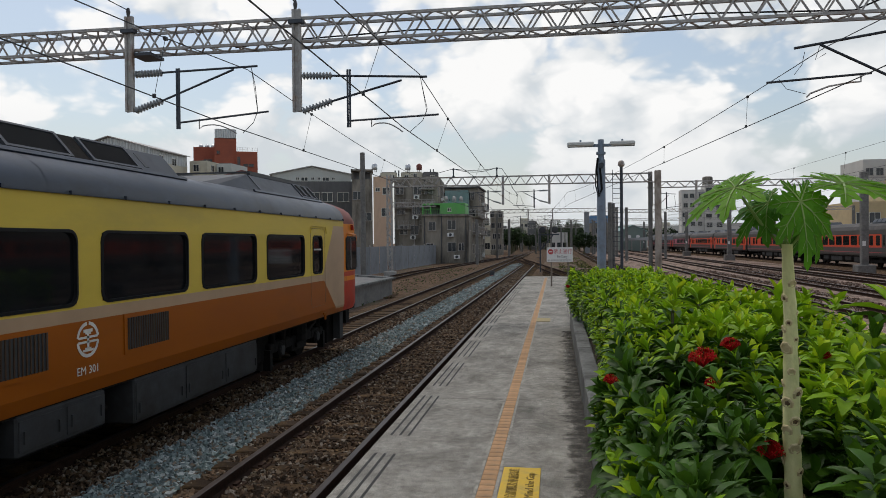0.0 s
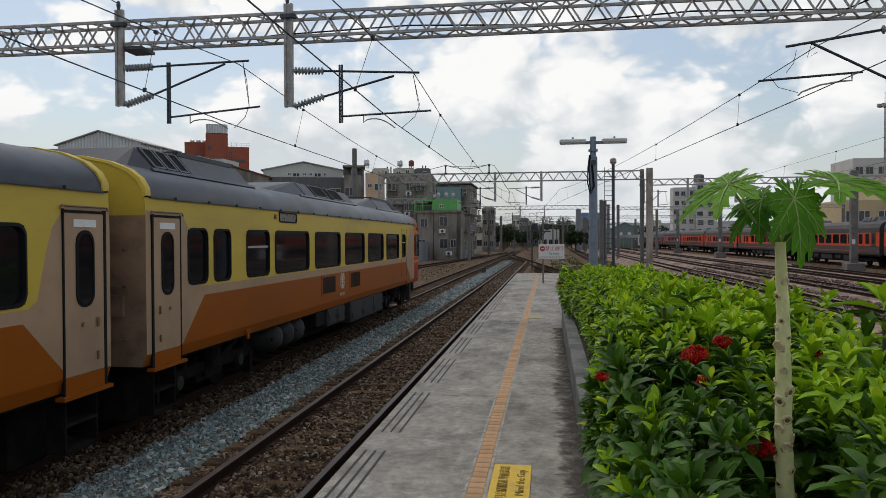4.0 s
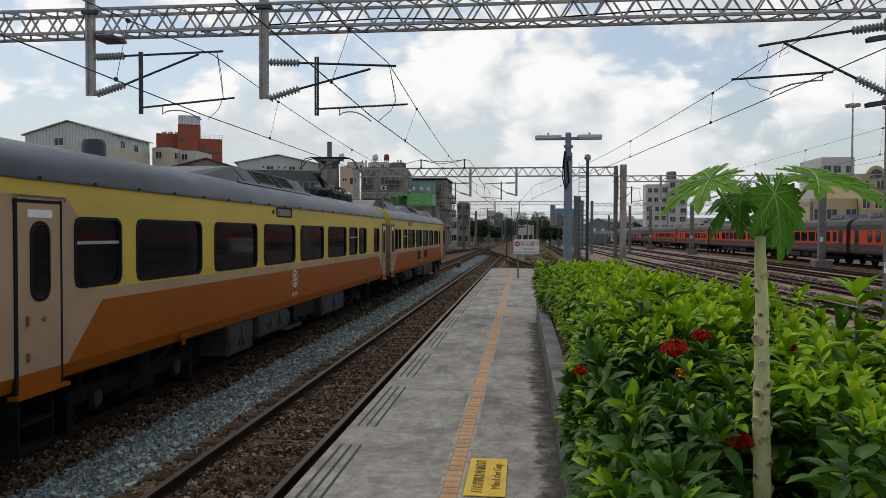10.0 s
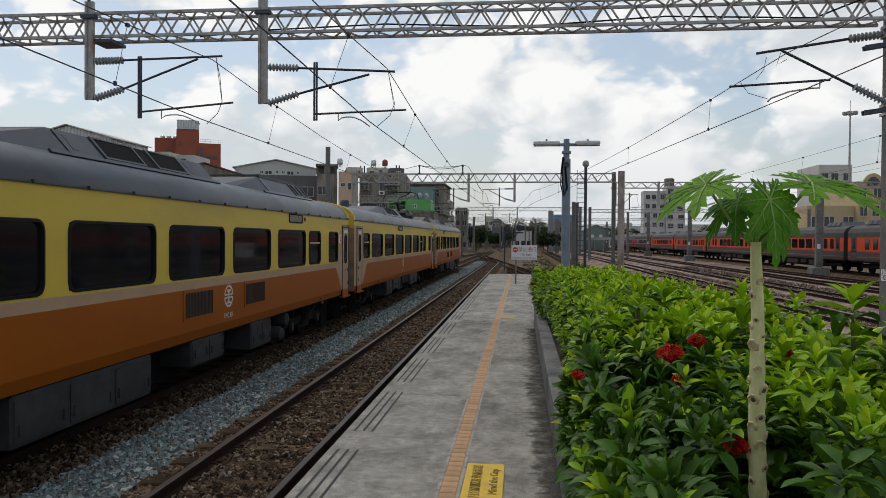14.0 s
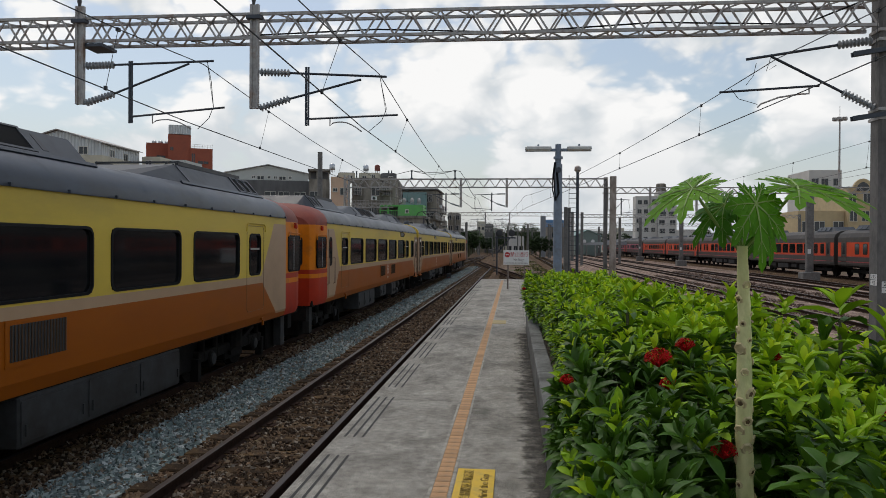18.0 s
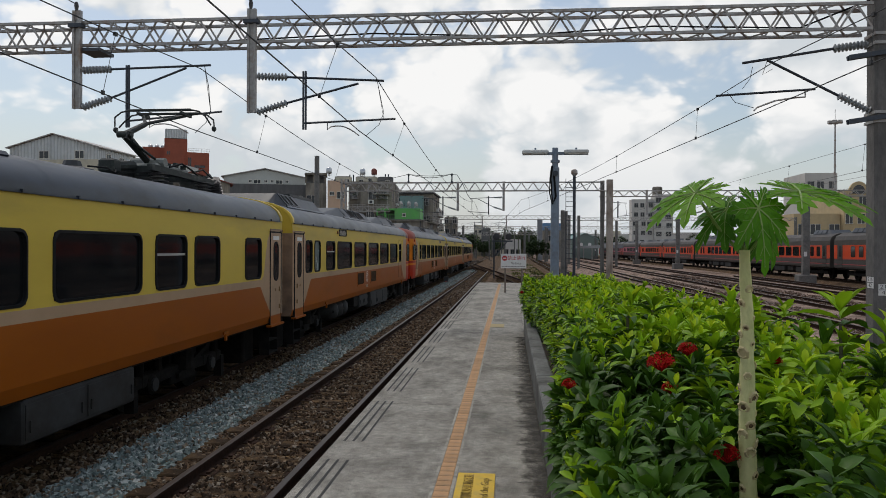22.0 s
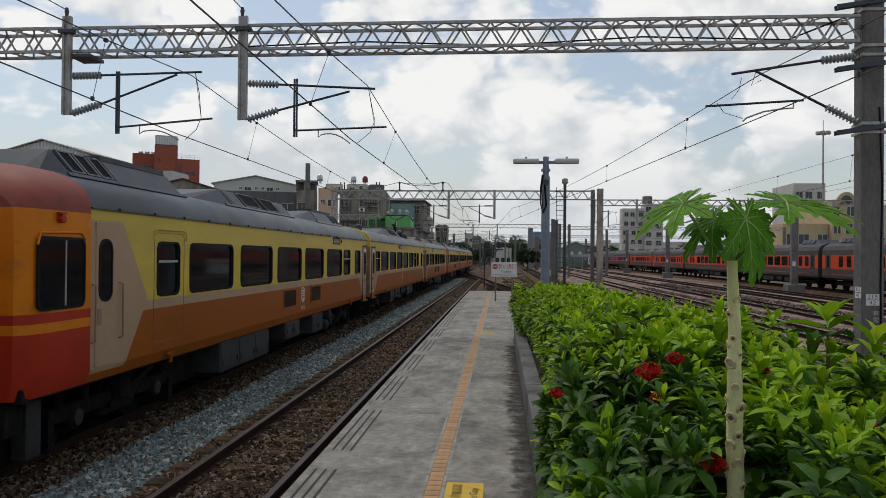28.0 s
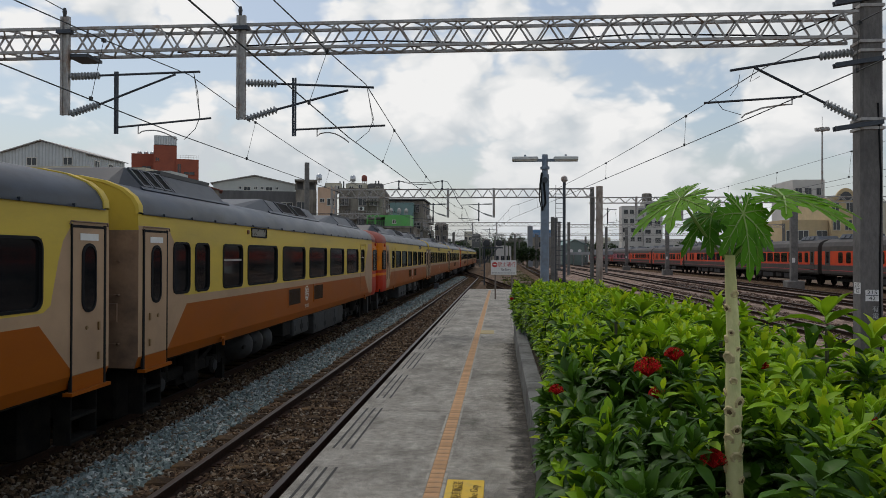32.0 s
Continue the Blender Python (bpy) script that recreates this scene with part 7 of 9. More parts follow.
WALL_PINK = mat("salmon painted wall", (0.66, 0.45, 0.31), (0.58, 0.39, 0.27), scale=1.4, rough=0.85, stain=(0.36, 0.25, 0.18), stain_scale=0.6, stretch=(1, 1, 0.3))
WALL_CREAM = mat("cream plaster wall", (0.60, 0.55, 0.42), (0.52, 0.47, 0.36), scale=1, rough=0.85, stain=(0.38, 0.34, 0.27), stain_scale=0.3)
WALL_TAN = mat("tan facade", (0.56, 0.43, 0.24), (0.48, 0.36, 0.2), scale=1, rough=0.85, stain=(0.36, 0.28, 0.18), stain_scale=0.2)
WALL_WHITE = mat("off-white tower facade", (0.60, 0.57, 0.52), (0.52, 0.49, 0.45), scale=0.6, rough=0.85, stain=(0.42, 0.39, 0.35), stain_scale=0.15)
GREEN_SHEET = mat("bright green sheet", (0.13, 0.46, 0.10), (0.10, 0.38, 0.085), scale=1, rough=0.55, stain=(0.16, 0.28, 0.14), stain_scale=0.4)
TEAL_SHEET = mat("teal sheet roof", (0.20, 0.32, 0.30), (0.16, 0.27, 0.25), scale=1, rough=0.6, stain=(0.24, 0.28, 0.26), stain_scale=0.4)
BLUE_SHEET = mat("blue sheet", (0.13, 0.26, 0.44), (0.10, 0.21, 0.37), scale=1, rough=0.6)
RUST_ROOF = mat("rusty red sheet roof", (0.25, 0.075, 0.055), (0.17, 0.055, 0.04), scale=2, rough=0.8)
PANE_FAR = mat("dark far window", (0.035, 0.04, 0.045), (0.02, 0.023, 0.026), scale=1, rough=0.15)
STAINLESS = mat("stainless tank", (0.55, 0.56, 0.57), (0.42, 0.43, 0.44), scale=3, rough=0.35, metal=0.7)


def house(label, x0, x1, y0, y1, top, wall, cols_front=0, cols_side=0, storeys=0, w=1.1, h=1.2, grills=False, z0=None, parapet=True, name="house", first=1.0, roof_m=None, turn=0.0, windows=(), side_windows=()):
    """A building with a flat roof; windows on the face towards the eye and on the one towards the tracks."""
    t = thing(name, label, "building", "buildings", at=pose((x0 + x1) / 2, y0, 0, 0, 0, turn))
    z0 = BED - 0.3 if z0 is None else z0
    hx = (x1 - x0) / 2 * math.cos(radians(turn))
    Shape().box(-hx, hx, 0, y1 - y0, z0, top).obj("wall", wall, t)
    if parapet:
        s = Shape()
        for a, b, c, d in ((-hx, hx, 0, 0.2), (-hx, hx, y1 - y0 - 0.2, y1 - y0), (-hx, -hx + 0.2, 0.2, y1 - y0 - 0.2), (hx - 0.2, hx, 0.2, y1 - y0 - 0.2)):
            s.box(a, b, c, d, top, top + 0.55)
        s.obj("parapet", wall, t)
    Shape().box(-hx + 0.21, hx - 0.21, 0.21, y1 - y0 - 0.21, top, top + 0.08).obj("roof", roof_m or CONCRETE_DARK, t)
    span_x, span_y = 2 * hx, y1 - y0
    spots = [(0, x, z, ww, hh) for x, z, ww, hh in windows] + [(1, y, z, ww, hh) for y, z, ww, hh in side_windows]
    if storeys:
        fl = (top + 0.9) / storeys
        for j in range(storeys):
            zb = BED + j * fl + first
            band = Shape()
            band.box(-hx - 0.05, hx + 0.05, -0.05, 0, zb - 0.65, zb - 0.5)
            band.box(hx, hx + 0.05, 0, span_y, zb - 0.65, zb - 0.5)
            band.obj("floor_band", wall, t)
            for cols, face in ((cols_front, 0), (cols_side, 1)):
                for i in range(cols):
                    c = (i + 0.5) * (span_y if face else span_x) / cols + 0.25 * math.sin(3.1 * i + 1.7 * j)
                    spots.append((face, c if face else c - hx, zb, w, h))
    for i, (face, c, zb, w, h) in enumerate(spots):
        win = new("window"); win.parent = t
        win.matrix_basis = pose(hx, c, zb, 0, 0, 90) if face else pose(c, 0, zb)
        f = Shape()
        f.box(-w / 2 - 0.06, w / 2 + 0.06, -0.06, 0.02, h, h + 0.07)
        f.box(-w / 2 - 0.1, w / 2 + 0.1, -0.12, 0.02, -0.08, 0)
        for e in (-w / 2 - 0.06, -0.025, w / 2):
            f.box(e, e + 0.06, -0.05, 0.02, 0, h)
        f.obj("frame", wall if wall in (BRICK_RED, WALL_PALE) else STEEL if wall in (WALL_WHITE, WALL_CONC) else CREAM_MARK, win)
        Shape().box(-w / 2, w / 2, -0.02, -0.004, 0, h).obj("pane", PANE_FAR, win)
        if grills and i % 2 == 0:
            g = Shape()
            for k in range(7):
                e = -w / 2 + k * w / 6
                g.box(e - 0.015, e + 0.015, -0.38, -0.36, -0.05, h)
            for zz in (-0.05, h / 2, h - 0.03):
                g.box(-w / 2, w / 2, -0.38, -0.06, zz, zz + 0.03)
            g.obj("window_grille", STEEL, win)
        if grills and i % 3 == 1:
            a = Shape().cbox(-w / 2, -w / 2 + 0.75, -0.4, 0.0, -0.7, -0.2, 0.03).obj("air_conditioner", WHITE, win)
            Shape().stack((-w / 2 + 0.37, -0.4, -0.45), (0, -1, 0), [(0, 0.2), (0.01, 0.19), (0.012, 0.05)], 12).obj("fan", LOUVRE, a)
    return t


def balcony(t, x, y, z, wide, deep, wall, side=False, rail=1.0):
    """A slab with a barred rail, on the front or on the side of a building; x, y in its space."""
    b = new("balcony"); b.parent = t
    b.matrix_basis = pose(x, y, z, 0, 0, 90 if side else 0)
    Shape().box(-wide / 2, wide / 2, -deep, 0, -0.15, 0).obj("slab", wall, b)
    n = int(wide / 0.3)
    bar = Shape().box(-0.02, 0.02, -deep, -deep + 0.03, 0, rail).mesh("bar", STEEL)
    for k in range(n + 1):
        o = new("bar", bar); o.parent = b
        o.location.x = -wide / 2 + wide * k / n
    for zz in (0.05, rail * 0.5, rail):
        Shape().box(-wide / 2 - 0.02, wide / 2 + 0.02, -deep - 0.01, -deep + 0.04, zz, zz + 0.05).obj("rail", STEEL, b)


def water_tank(x, y, z, r=0.55, h=1.2, m=None):
    t = thing("water_tank", "steel rooftop water tank on legs", "water tank", "water tanks", at=pose(x, y, z))
    Shape().stack((0, 0, 0.35), (0, 0, 1), [(0, r * 0.9), (0.06, r), (h, r), (h + 0.18, r * 0.6), (h + 0.25, r * 0.15)], 12).obj("tank", m or STAINLESS, t, smooth=True)
    for a in range(4):
        q = (r * 0.7 * math.cos(a * 1.571), r * 0.7 * math.sin(a * 1.571))
        Shape().tube((*q, 0), (*q, 0.4), 0.04, 5).obj("leg", STEEL, t)


def gabled(label, x0, x1, y0, y1, eave, ridge, wall, roof, windows=(), turn=0.0, side_windows=(), base=None):
    t = thing("warehouse", label, "building", "buildings", at=pose((x0 + x1) / 2, y0, 0, 0, 0, turn))
    hx = (x1 - x0) / 2 * math.cos(radians(turn))
    s = Shape()
    s.loft([[(-hx, y, BED - 0.3), (hx, y, BED - 0.3), (hx, y, eave), (0, y, ridge), (-hx, y, eave)] for y in (0, y1 - y0)])
    s.obj("wall", wall, t)
    r = Shape()
    for sx in (-1, 1):
        r.loft([[(sx * (hx + 0.35), y, eave - 0.1), (0, y, ridge + 0.06), (0, y, ridge + 0.18), (sx * (hx + 0.35), y, eave + 0.02)] for y in (-0.3, y1 - y0 + 0.3)])
    r.obj("roof", roof, t)
    if base:
        Shape().box(-hx - 0.02, hx + 0.02, -0.02, y1 - y0, BED - 0.3, base[0]).obj("lower_wall", base[1], t)
    for face, x, z, w, h in [(0, *q) for q in windows] + [(1, *q) for q in side_windows]:
        win = new("window"); win.parent = t
        win.matrix_basis = pose(hx, x, z, 0, 0, 90) if face else pose((x - (x0 + x1) / 2) * math.cos(radians(turn)), 0, z)
        f = Shape()
        for a, b, c, d in ((-w / 2 - 0.08, w / 2 + 0.08, h, h + 0.08), (-w / 2 - 0.08, w / 2 + 0.08, -0.08, 0), (-w / 2 - 0.08, -w / 2, 0, h), (w / 2, w / 2 + 0.08, 0, h)):
            f.box(a, b, -0.05, 0, c, d)
        f.box(-0.03, 0.03, -0.05, 0, 0, h)
        f.obj("frame", CREAM_MARK, win)
        Shape().box(-w / 2, w / 2, -0.02, -0.004, 0, h).obj("pane", PANE_FAR, win)
    return t


# red building with a rooftop tank house
house("red-brown tiled building with a stair tower", -62.6, -57.6, 120.5, 124, 18.0, BRICK_RED, 1, 0, 5, 1.4, 1.3, name="red_building", turn=25)
house("red-brown building wing with railings on its roof", -54.6, -50.6, 120, 123, 16.95, BRICK_RED, 0, 0, name="red_building", turn=25, windows=[(0.3, 14.9, 1.7, 0.45), (-1.3, 14.2, 0.5, 2.4), (1.0, 11.0, 1.5, 1.2)])
house("red-brown tiled stair tower", -57.9, -53.9, 118.8, 121.5, 19.7, BRICK_RED, name="stair_tower", parapet=False, turn=25, windows=[(-1.2, 17.0, 0.5, 0.6)])
house("white sheet-clad tank house on a tower", -57.8, -53.92, 118.75, 121.4, 21.25, CORRUGATED, z0=19.78, parapet=False, name="tank_house", turn=25)
for i in range(3):
    water_tank(-61.9 + 1.0 * i, 121.9 + 0.3 * i, 18.08, 0.4, 0.6)
t_rail = thing("roof_railing", "thin steel railing on a red building's roof", "railing", at=pose(-52.6, 120.4, 17.5, 0, 0, 25))
for i in range(9):
    Shape().box(-1.7 + 0.42 * i, -1.67 + 0.42 * i, 0, 0.03, 0, 0.7).obj("post", STEEL, t_rail)
for z in (0.35, 0.7):
    Shape().box(-1.72, 1.72, 0, 0.03, z - 0.015, z + 0.015).obj("rail", STEEL, t_rail)
gabled("white corrugated warehouse with a shallow gable roof", -57.6, -46.9, 80, 88.5, 12.9, 14.35, CORRUGATED, STEEL, [(-53.4, 11.65, 1.1, 0.8), (-49.1, 11.65, 1.0, 0.8)], side_windows=[(2.2, 11.5, 0.9, 0.8), (5.2, 11.4, 0.9, 0.8)], base=(11.5, WALL_CREAM))
house("cream lean-to building with small windows", -46.6, -44.2, 88.6, 94, 12.3, WALL_CREAM, parapet=False, windows=[(-0.3, 11.0, 0.7, 0.8)], side_windows=[(1.5, 11.0, 0.8, 0.8), (3.8, 11.0, 0.8, 0.8)])
house("grey corrugated annex building", -44.1, -42.0, 91, 96, 12.15, WALL_PALE, parapet=False, windows=[(-0.4, 11.0, 0.7, 0.7)])
gabled("low grey shed with a rusty red roof", -37.6, -29.3, 75, 77.5, 8.3, 9.35, WALL_CONC, RUST_ROOF, turn=24)
gabled("pale building with a wide shallow gable", -39.9, -28.36, 100, 108, 11.35, 12.4, WALL_PALE, STEEL, [(-36.2, 10.6, 0.35, 0.3), (-35.2, 10.45, 0.85, 0.45), (-34.0, 10.6, 0.35, 0.3), (-33.1, 10.6, 0.35, 0.3), (-32.1, 10.45, 0.85, 0.45), (-31.0, 10.6, 0.35, 0.3)], turn=16)
house("dark grey plastered building with white window frames", -40.0, -27.3, 98.3, 99.9, 10.15, WALL_GREY, name="grey_building", parapet=False, turn=16, windows=[(-3.2, 7.4, 1.5, 1.2), (0.4, 7.4, 1.4, 1.2), (2.2, 7.4, 1.4, 1.2), (4.4, 7.4, 1.5, 1.2), (-3.2, 4.2, 1.5, 1.2), (0.4, 4.2, 1.4, 1.2)])
b = house("bare concrete apartment block with an open top floor", -26.6, -23.85, 94, 100, 9.95, WALL_CONC, parapet=False, turn=14, windows=[(-0.6, 7.3, 1.1, 1.0), (0.6, 4.5, 1.1, 1.0)])
for x in (-1.25, -0.25, 1.2):
    Shape().box(x - 0.12, x + 0.12, 0, 0.24, 10.04, 11.0).obj("column", WALL_CONC, b)
Shape().box(-1.45, 1.45, -0.25, 4, 11.0, 11.25).obj("roof_slab", WALL_CONC, b)
Shape().box(-1.3, 1.3, 1.4, 1.6, 10.04, 11.0).obj("back_wall", WALL_GREY, b)
house("salmon painted apartment house with grilled windows", -23.8, -21.3, 94.5, 100, 9.75, WALL_PINK, turn=13, grills=False, windows=[(0.45, 7.95, 0.85, 0.85), (-0.65, 8.36, 0.5, 0.42), (0.3, 5.1, 0.9, 1.0)])
house("cream penthouse with a flat roof", -23.2, -20.9, 96, 99, 10.95, WALL_CREAM, z0=9.85, parapet=False, turn=12, windows=[(0.5, 10.2, 0.5, 0.4)])
b = house("stained concrete apartment block with balconies", -21.3, -15.5, 96, 107, 9.75, WALL_CONC, 3, 3, 4, 1.0, 1.1, True, turn=4)
for k, (x, z) in enumerate(((-1.6, 6.2), (1.5, 6.2), (-1.6, 3.4), (1.5, 3.4), (1.5, 8.6))):
    balcony(b, x, -0.05, z, 2.0, 0.7, WALL_CONC)
for k in range(3):
    balcony(b, 2.93, 2.0 + 3.4 * k, 6.2, 2.2, 0.6, WALL_CONC, True)
for x in (-2.75, -0.2, 2.3):
    Shape().tube((x, -0.3, BED - 0.3), (x, -0.3, 9.9), 0.05, 6).obj("drain_pipe", STEEL, b)
house("cream hut on a concrete roof", -20.8, -17.9, 98, 101, 11.1, WALL_CREAM, z0=9.84, parapet=False, turn=8, windows=[(-0.7, 10.2, 0.5, 0.5), (0.5, 10.1, 0.4, 0.8)])
house("dark concrete hut on a roof", -17.8, -15.7, 98, 101, 11.05, WALL_GREY, z0=9.84, parapet=False, turn=8, windows=[(0.3, 10.1, 0.5, 0.5)])
for x, y, z, m in ((-23.9, 95.6, 10.99, None), (-20.1, 99.2, 11.19, None), (-18.55, 99.4, 11.19, RUST_ROOF)):
    water_tank(x, y, z, 0.38, 0.62, m)
for x in (-16.9, -16.5, -21.4, -20.9):
    t_pipe = thing("roof_pipe", "dark vent pipe standing on a roof", "pipe", "roof pipes", at=pose(x, 99.0 if x > -18 else 97.0, 9.8))
    Shape().tube((0, 0, 0), (0, 0, 1.75 if x > -18 else 1.5), 0.09, 7).obj("pipe", STEEL_DARK, t_pipe)
b = house("green sheet-clad rooftop room with an open terrace", -14.35, -11.3, 92.0, 95.4, 6.5, GREEN_SHEET, z0=5.14, parapet=False, name="green_extension", roof_m=TEAL_SHEET, windows=[(-0.5, 5.5, 0.35, 0.35)])
for x in (-3.95, -2.95, -1.62):
    Shape().box(x - 0.09, x + 0.09, 0.05, 0.22, 5.14, 6.3).obj("column", GREEN_SHEET, b)
Shape().box(-4.05, -1.53, 0.0, 2.8, 6.3, 6.5).obj("canopy", GREEN_SHEET, b)
Shape().box(-4.0, -1.6, 2.6, 2.8, 5.14, 6.3).obj("back_wall", WALL_GREY, b)
for k in range(10):
    Shape().box(-3.95 + 0.24 * k, -3.92 + 0.24 * k, 0.02, 0.05, 5.14, 5.75).obj("bar", GREEN_SHEET, b)
Shape().box(-4.0, -1.6, 0.0, 0.06, 5.75, 5.82).obj("rail", GREEN_SHEET, b)
b = house("weathered concrete house below the green terrace", -16.85, -10.95, 91.7, 95.6, 5.05, WALL_CONC, parapet=False, windows=[(0.9, 3.2, 0.95, 1.1), (0.9, 0.4, 0.95, 1.1), (-1.6, 3.1, 0.8, 1.0), (2.1, 0.5, 0.6, 0.9), (-1.9, 0.3, 0.9, 1.1)], side_windows=[(1.9, 3.1, 1.0, 1.1)])
Shape().box(-2.98, 3.05, -0.25, 3.9, 4.85, 5.04).obj("eave_slab", WALL_CONC, b)
for x, z in ((0.75, 2.75), (1.55, -0.05)):
    a = Shape().cbox(x - 0.38, x + 0.38, -0.34, -0.01, z - 0.5, z, 0.03).obj("air_conditioner", WHITE, b)
    Shape().stack((x, -0.34, z - 0.25), (0, -1, 0), [(0, 0.19), (0.01, 0.18), (0.012, 0.05)], 12).obj("fan", LOUVRE, a)
for x in (-2.6, -0.4, 2.7):
    Shape().tube((x, -0.08, BED - 0.3), (x, -0.08, 4.85), 0.05, 6).obj("drain_pipe", STEEL_DARK, b)
b = house("concrete house wing with stacked balconies towards the tracks", -15.1, -10.95, 95.7, 111, 5.05, WALL_CONC, 0, 5, 2, 1.1, 1.2, True, parapet=False)
for k in range(4):
    balcony(b, 2.1, 2.2 + 3.6 * k, 2.6, 2.5, 0.75, WALL_CONC, True)
    balcony(b, 2.1, 2.2 + 3.6 * k, 4.95, 2.5, 0.75, WALL_CONC, True, 0.8)
house("house with a teal sheet front and a grey roof", -16.9, -13.3, 112, 113.5, 9.5, TEAL_SHEET, z0=5.55, name="teal_storey", parapet=False)
b = house("tall concrete house with barred balconies", -17.8, -11.9, 113.6, 124, 9.9, WALL_CONC, 3, 3, 4, 1.1, 1.2, True, parapet=False)
Shape().box(-3.2, 3.2, -0.5, 10.6, 10.0, 10.2).obj("roof_slab", WALL_GREY, b)
for k in range(2):
    balcony(b, 2.95, 2.4 + 4 * k, 6.6, 3.2, 0.9, WALL_CONC, True)
for x, y, z in ((-13.9, 93.2, 6.58), (-12.9, 93.4, 6.58), (-12.1, 94.2, 6.58)):
    water_tank(x, y, z, 0.26, 0.3, STEEL)
house("stained concrete house beside the track", -13.3, -10.9, 150, 154, 7.9, WALL_CONC, 2, 2, 4, 0.7, 1.0, parapet=False)
house("cream house beside the track", -15.5, -12.5, 158, 164, 4.6, WALL_CREAM, 2, 2, 2, 1.2, 1.3)
house("grey house beside the track", -17, -13.0, 176, 182, 4.2, WALL_CONC, 2, 2, 2, 1.2, 1.3)
for i in range(8):
    house("small far house among trees", -30 + 3.4 * i, -27.2 + 3.4 * i, 250 + 9 * (i % 3), 256 + 9 * (i % 3), 5.0 + 3.0 * ((i * 7) % 4) / 2, (WALL_GREY, WALL_CONC, WALL_CREAM)[i % 3], 2, 0, 3, 0.9, 1.1, name="far_house")

for i in range(11):
    house("small grey far house beside the line", -11.5 + 1.05 * i - 0.5, -11.5 + 1.05 * i + 0.45, 300 + 12 * ((i * 5) % 4), 303 + 12 * ((i * 5) % 4), 3.4 + 2.6 * ((i * 3) % 4) / 2, (WALL_CONC, WALL_PALE, WALL_GREY)[i % 3], 1, 0, 2, 0.5, 0.8, parapet=False, name="far_house")

# far side of the yard and centre
house("flat white shed at the end of the yard", -1.6, 3.0, 200, 212, 3.5, WALL_WHITE, 3, 0, 1, 0.9, 1.2, name="yard_shed")
house("tall blue-grey steel tower", 5.6, 6.6, 150, 152, 7.4, FENCE, parapet=False, name="steel_tower")
house("concrete building with a blue sheet top", 7.6, 11.6, 170, 182, 5.6, WALL_CONC, 2, 0, 2, 1.0, 1.2)
house("blue sheet top storey", 7.5, 11.7, 169.9, 182, 7.3, BLUE_SHEET, z0=5.68, parapet=False, name="blue_storey")
gabled("green-grey depot shed with round vents", 15.8, 22.4, 190, 230, 3.9, 5.4, mat("green-grey shed wall", (0.20, 0.25, 0.22), rough=0.7), TEAL_SHEET)
for x in (18.2, 20.3):
    v = thing("round_vent", "white round vent on the shed's gable", "vent", "vents", at=pose(x, 189.9, 2.6))
    Shape().stack((0, 0, 0), (0, -1, 0), [(0, 0.45), (0.06, 0.45), (0.06, 0.3)], 16).obj("rim", WHITE, v)
house("long grey canopy beside the parked coaches", 16.6, 18.2, 120, 188, 2.1, FENCE, parapet=False, z0=1.6, name="canopy", roof_m=FENCE)
for y in (122, 140, 158, 176):
    round_pole(17.4, y, 1.65, 0.12, STEEL, "round steel canopy support post")
house("white apartment tower with balconies", 42.3, 49.6, 260, 266, 18.2, WALL_WHITE, 3, 0, 6, 1.3, 1.4, name="apartment_tower")
house("white apartment tower with balconies and a round stair top", 49.7, 56.0, 259, 266, 19.8, WALL_WHITE, 2, 0, 7, 1.8, 1.5, name="apartment_tower")
t_round = thing("roof_turret", "grey rounded stair head on a tower roof", "building", at=pose(51.4, 263, 19.8))
Shape().stack((0, 0, 0), (0, 0, 1), [(0, 1.7), (3.2, 1.7), (3.5, 1.3)], 14).obj("wall", WALL_CONC, t_round)
for x0, x1, top in ((36, 44, 5.6), (57, 66, 7.0), (66.5, 78, 7.6), (78.5, 92, 6.4)):
    house("low white far building", x0, x1, 300, 312, top, WALL_WHITE, 4, 0, 2, 1.6, 1.4, name="far_building")
house("tan facade building behind the parked coaches", 44.5, 51.5, 120, 134, 6.6, WALL_TAN, 3, 0, 2, 1.5, 1.7)
house("tan stepped facade building with an arched crown", 51.6, 56.6, 119, 134, 10.2, WALL_TAN, 3, 0, 4, 1.0, 1.5)
ta = thing("arched_crown", "tan arched roof crown over a facade", "building", at=pose(53.7, 118.8, 10.2))
s = Shape()
s.loft([[(1.5 * math.cos(a * 0.2618), y, 1.9 * math.sin(a * 0.2618)) for a in range(13)] for y in (0, 0.5)])
s.obj("arch", WALL_TAN, ta)
s = Shape()
s.loft([[(1.0 * math.cos(a * 0.2618), -0.01, 1.35 * math.sin(a * 0.2618)) for a in range(13)], [(1.0 * math.cos(a * 0.2618), 0.02, 1.35 * math.sin(a * 0.2618)) for a in range(13)]])
s.obj("arch_window", PANE_FAR, ta)
house("cream building beyond the coaches", 57.0, 68, 118, 134, 9.4, WALL_CREAM, 5, 0, 3, 1.4, 1.5)
house("white block on a far roof", 61.5, 68.0, 160, 172, 17.0, WALL_WHITE, 3, 0, 5, 1.3, 1.4)


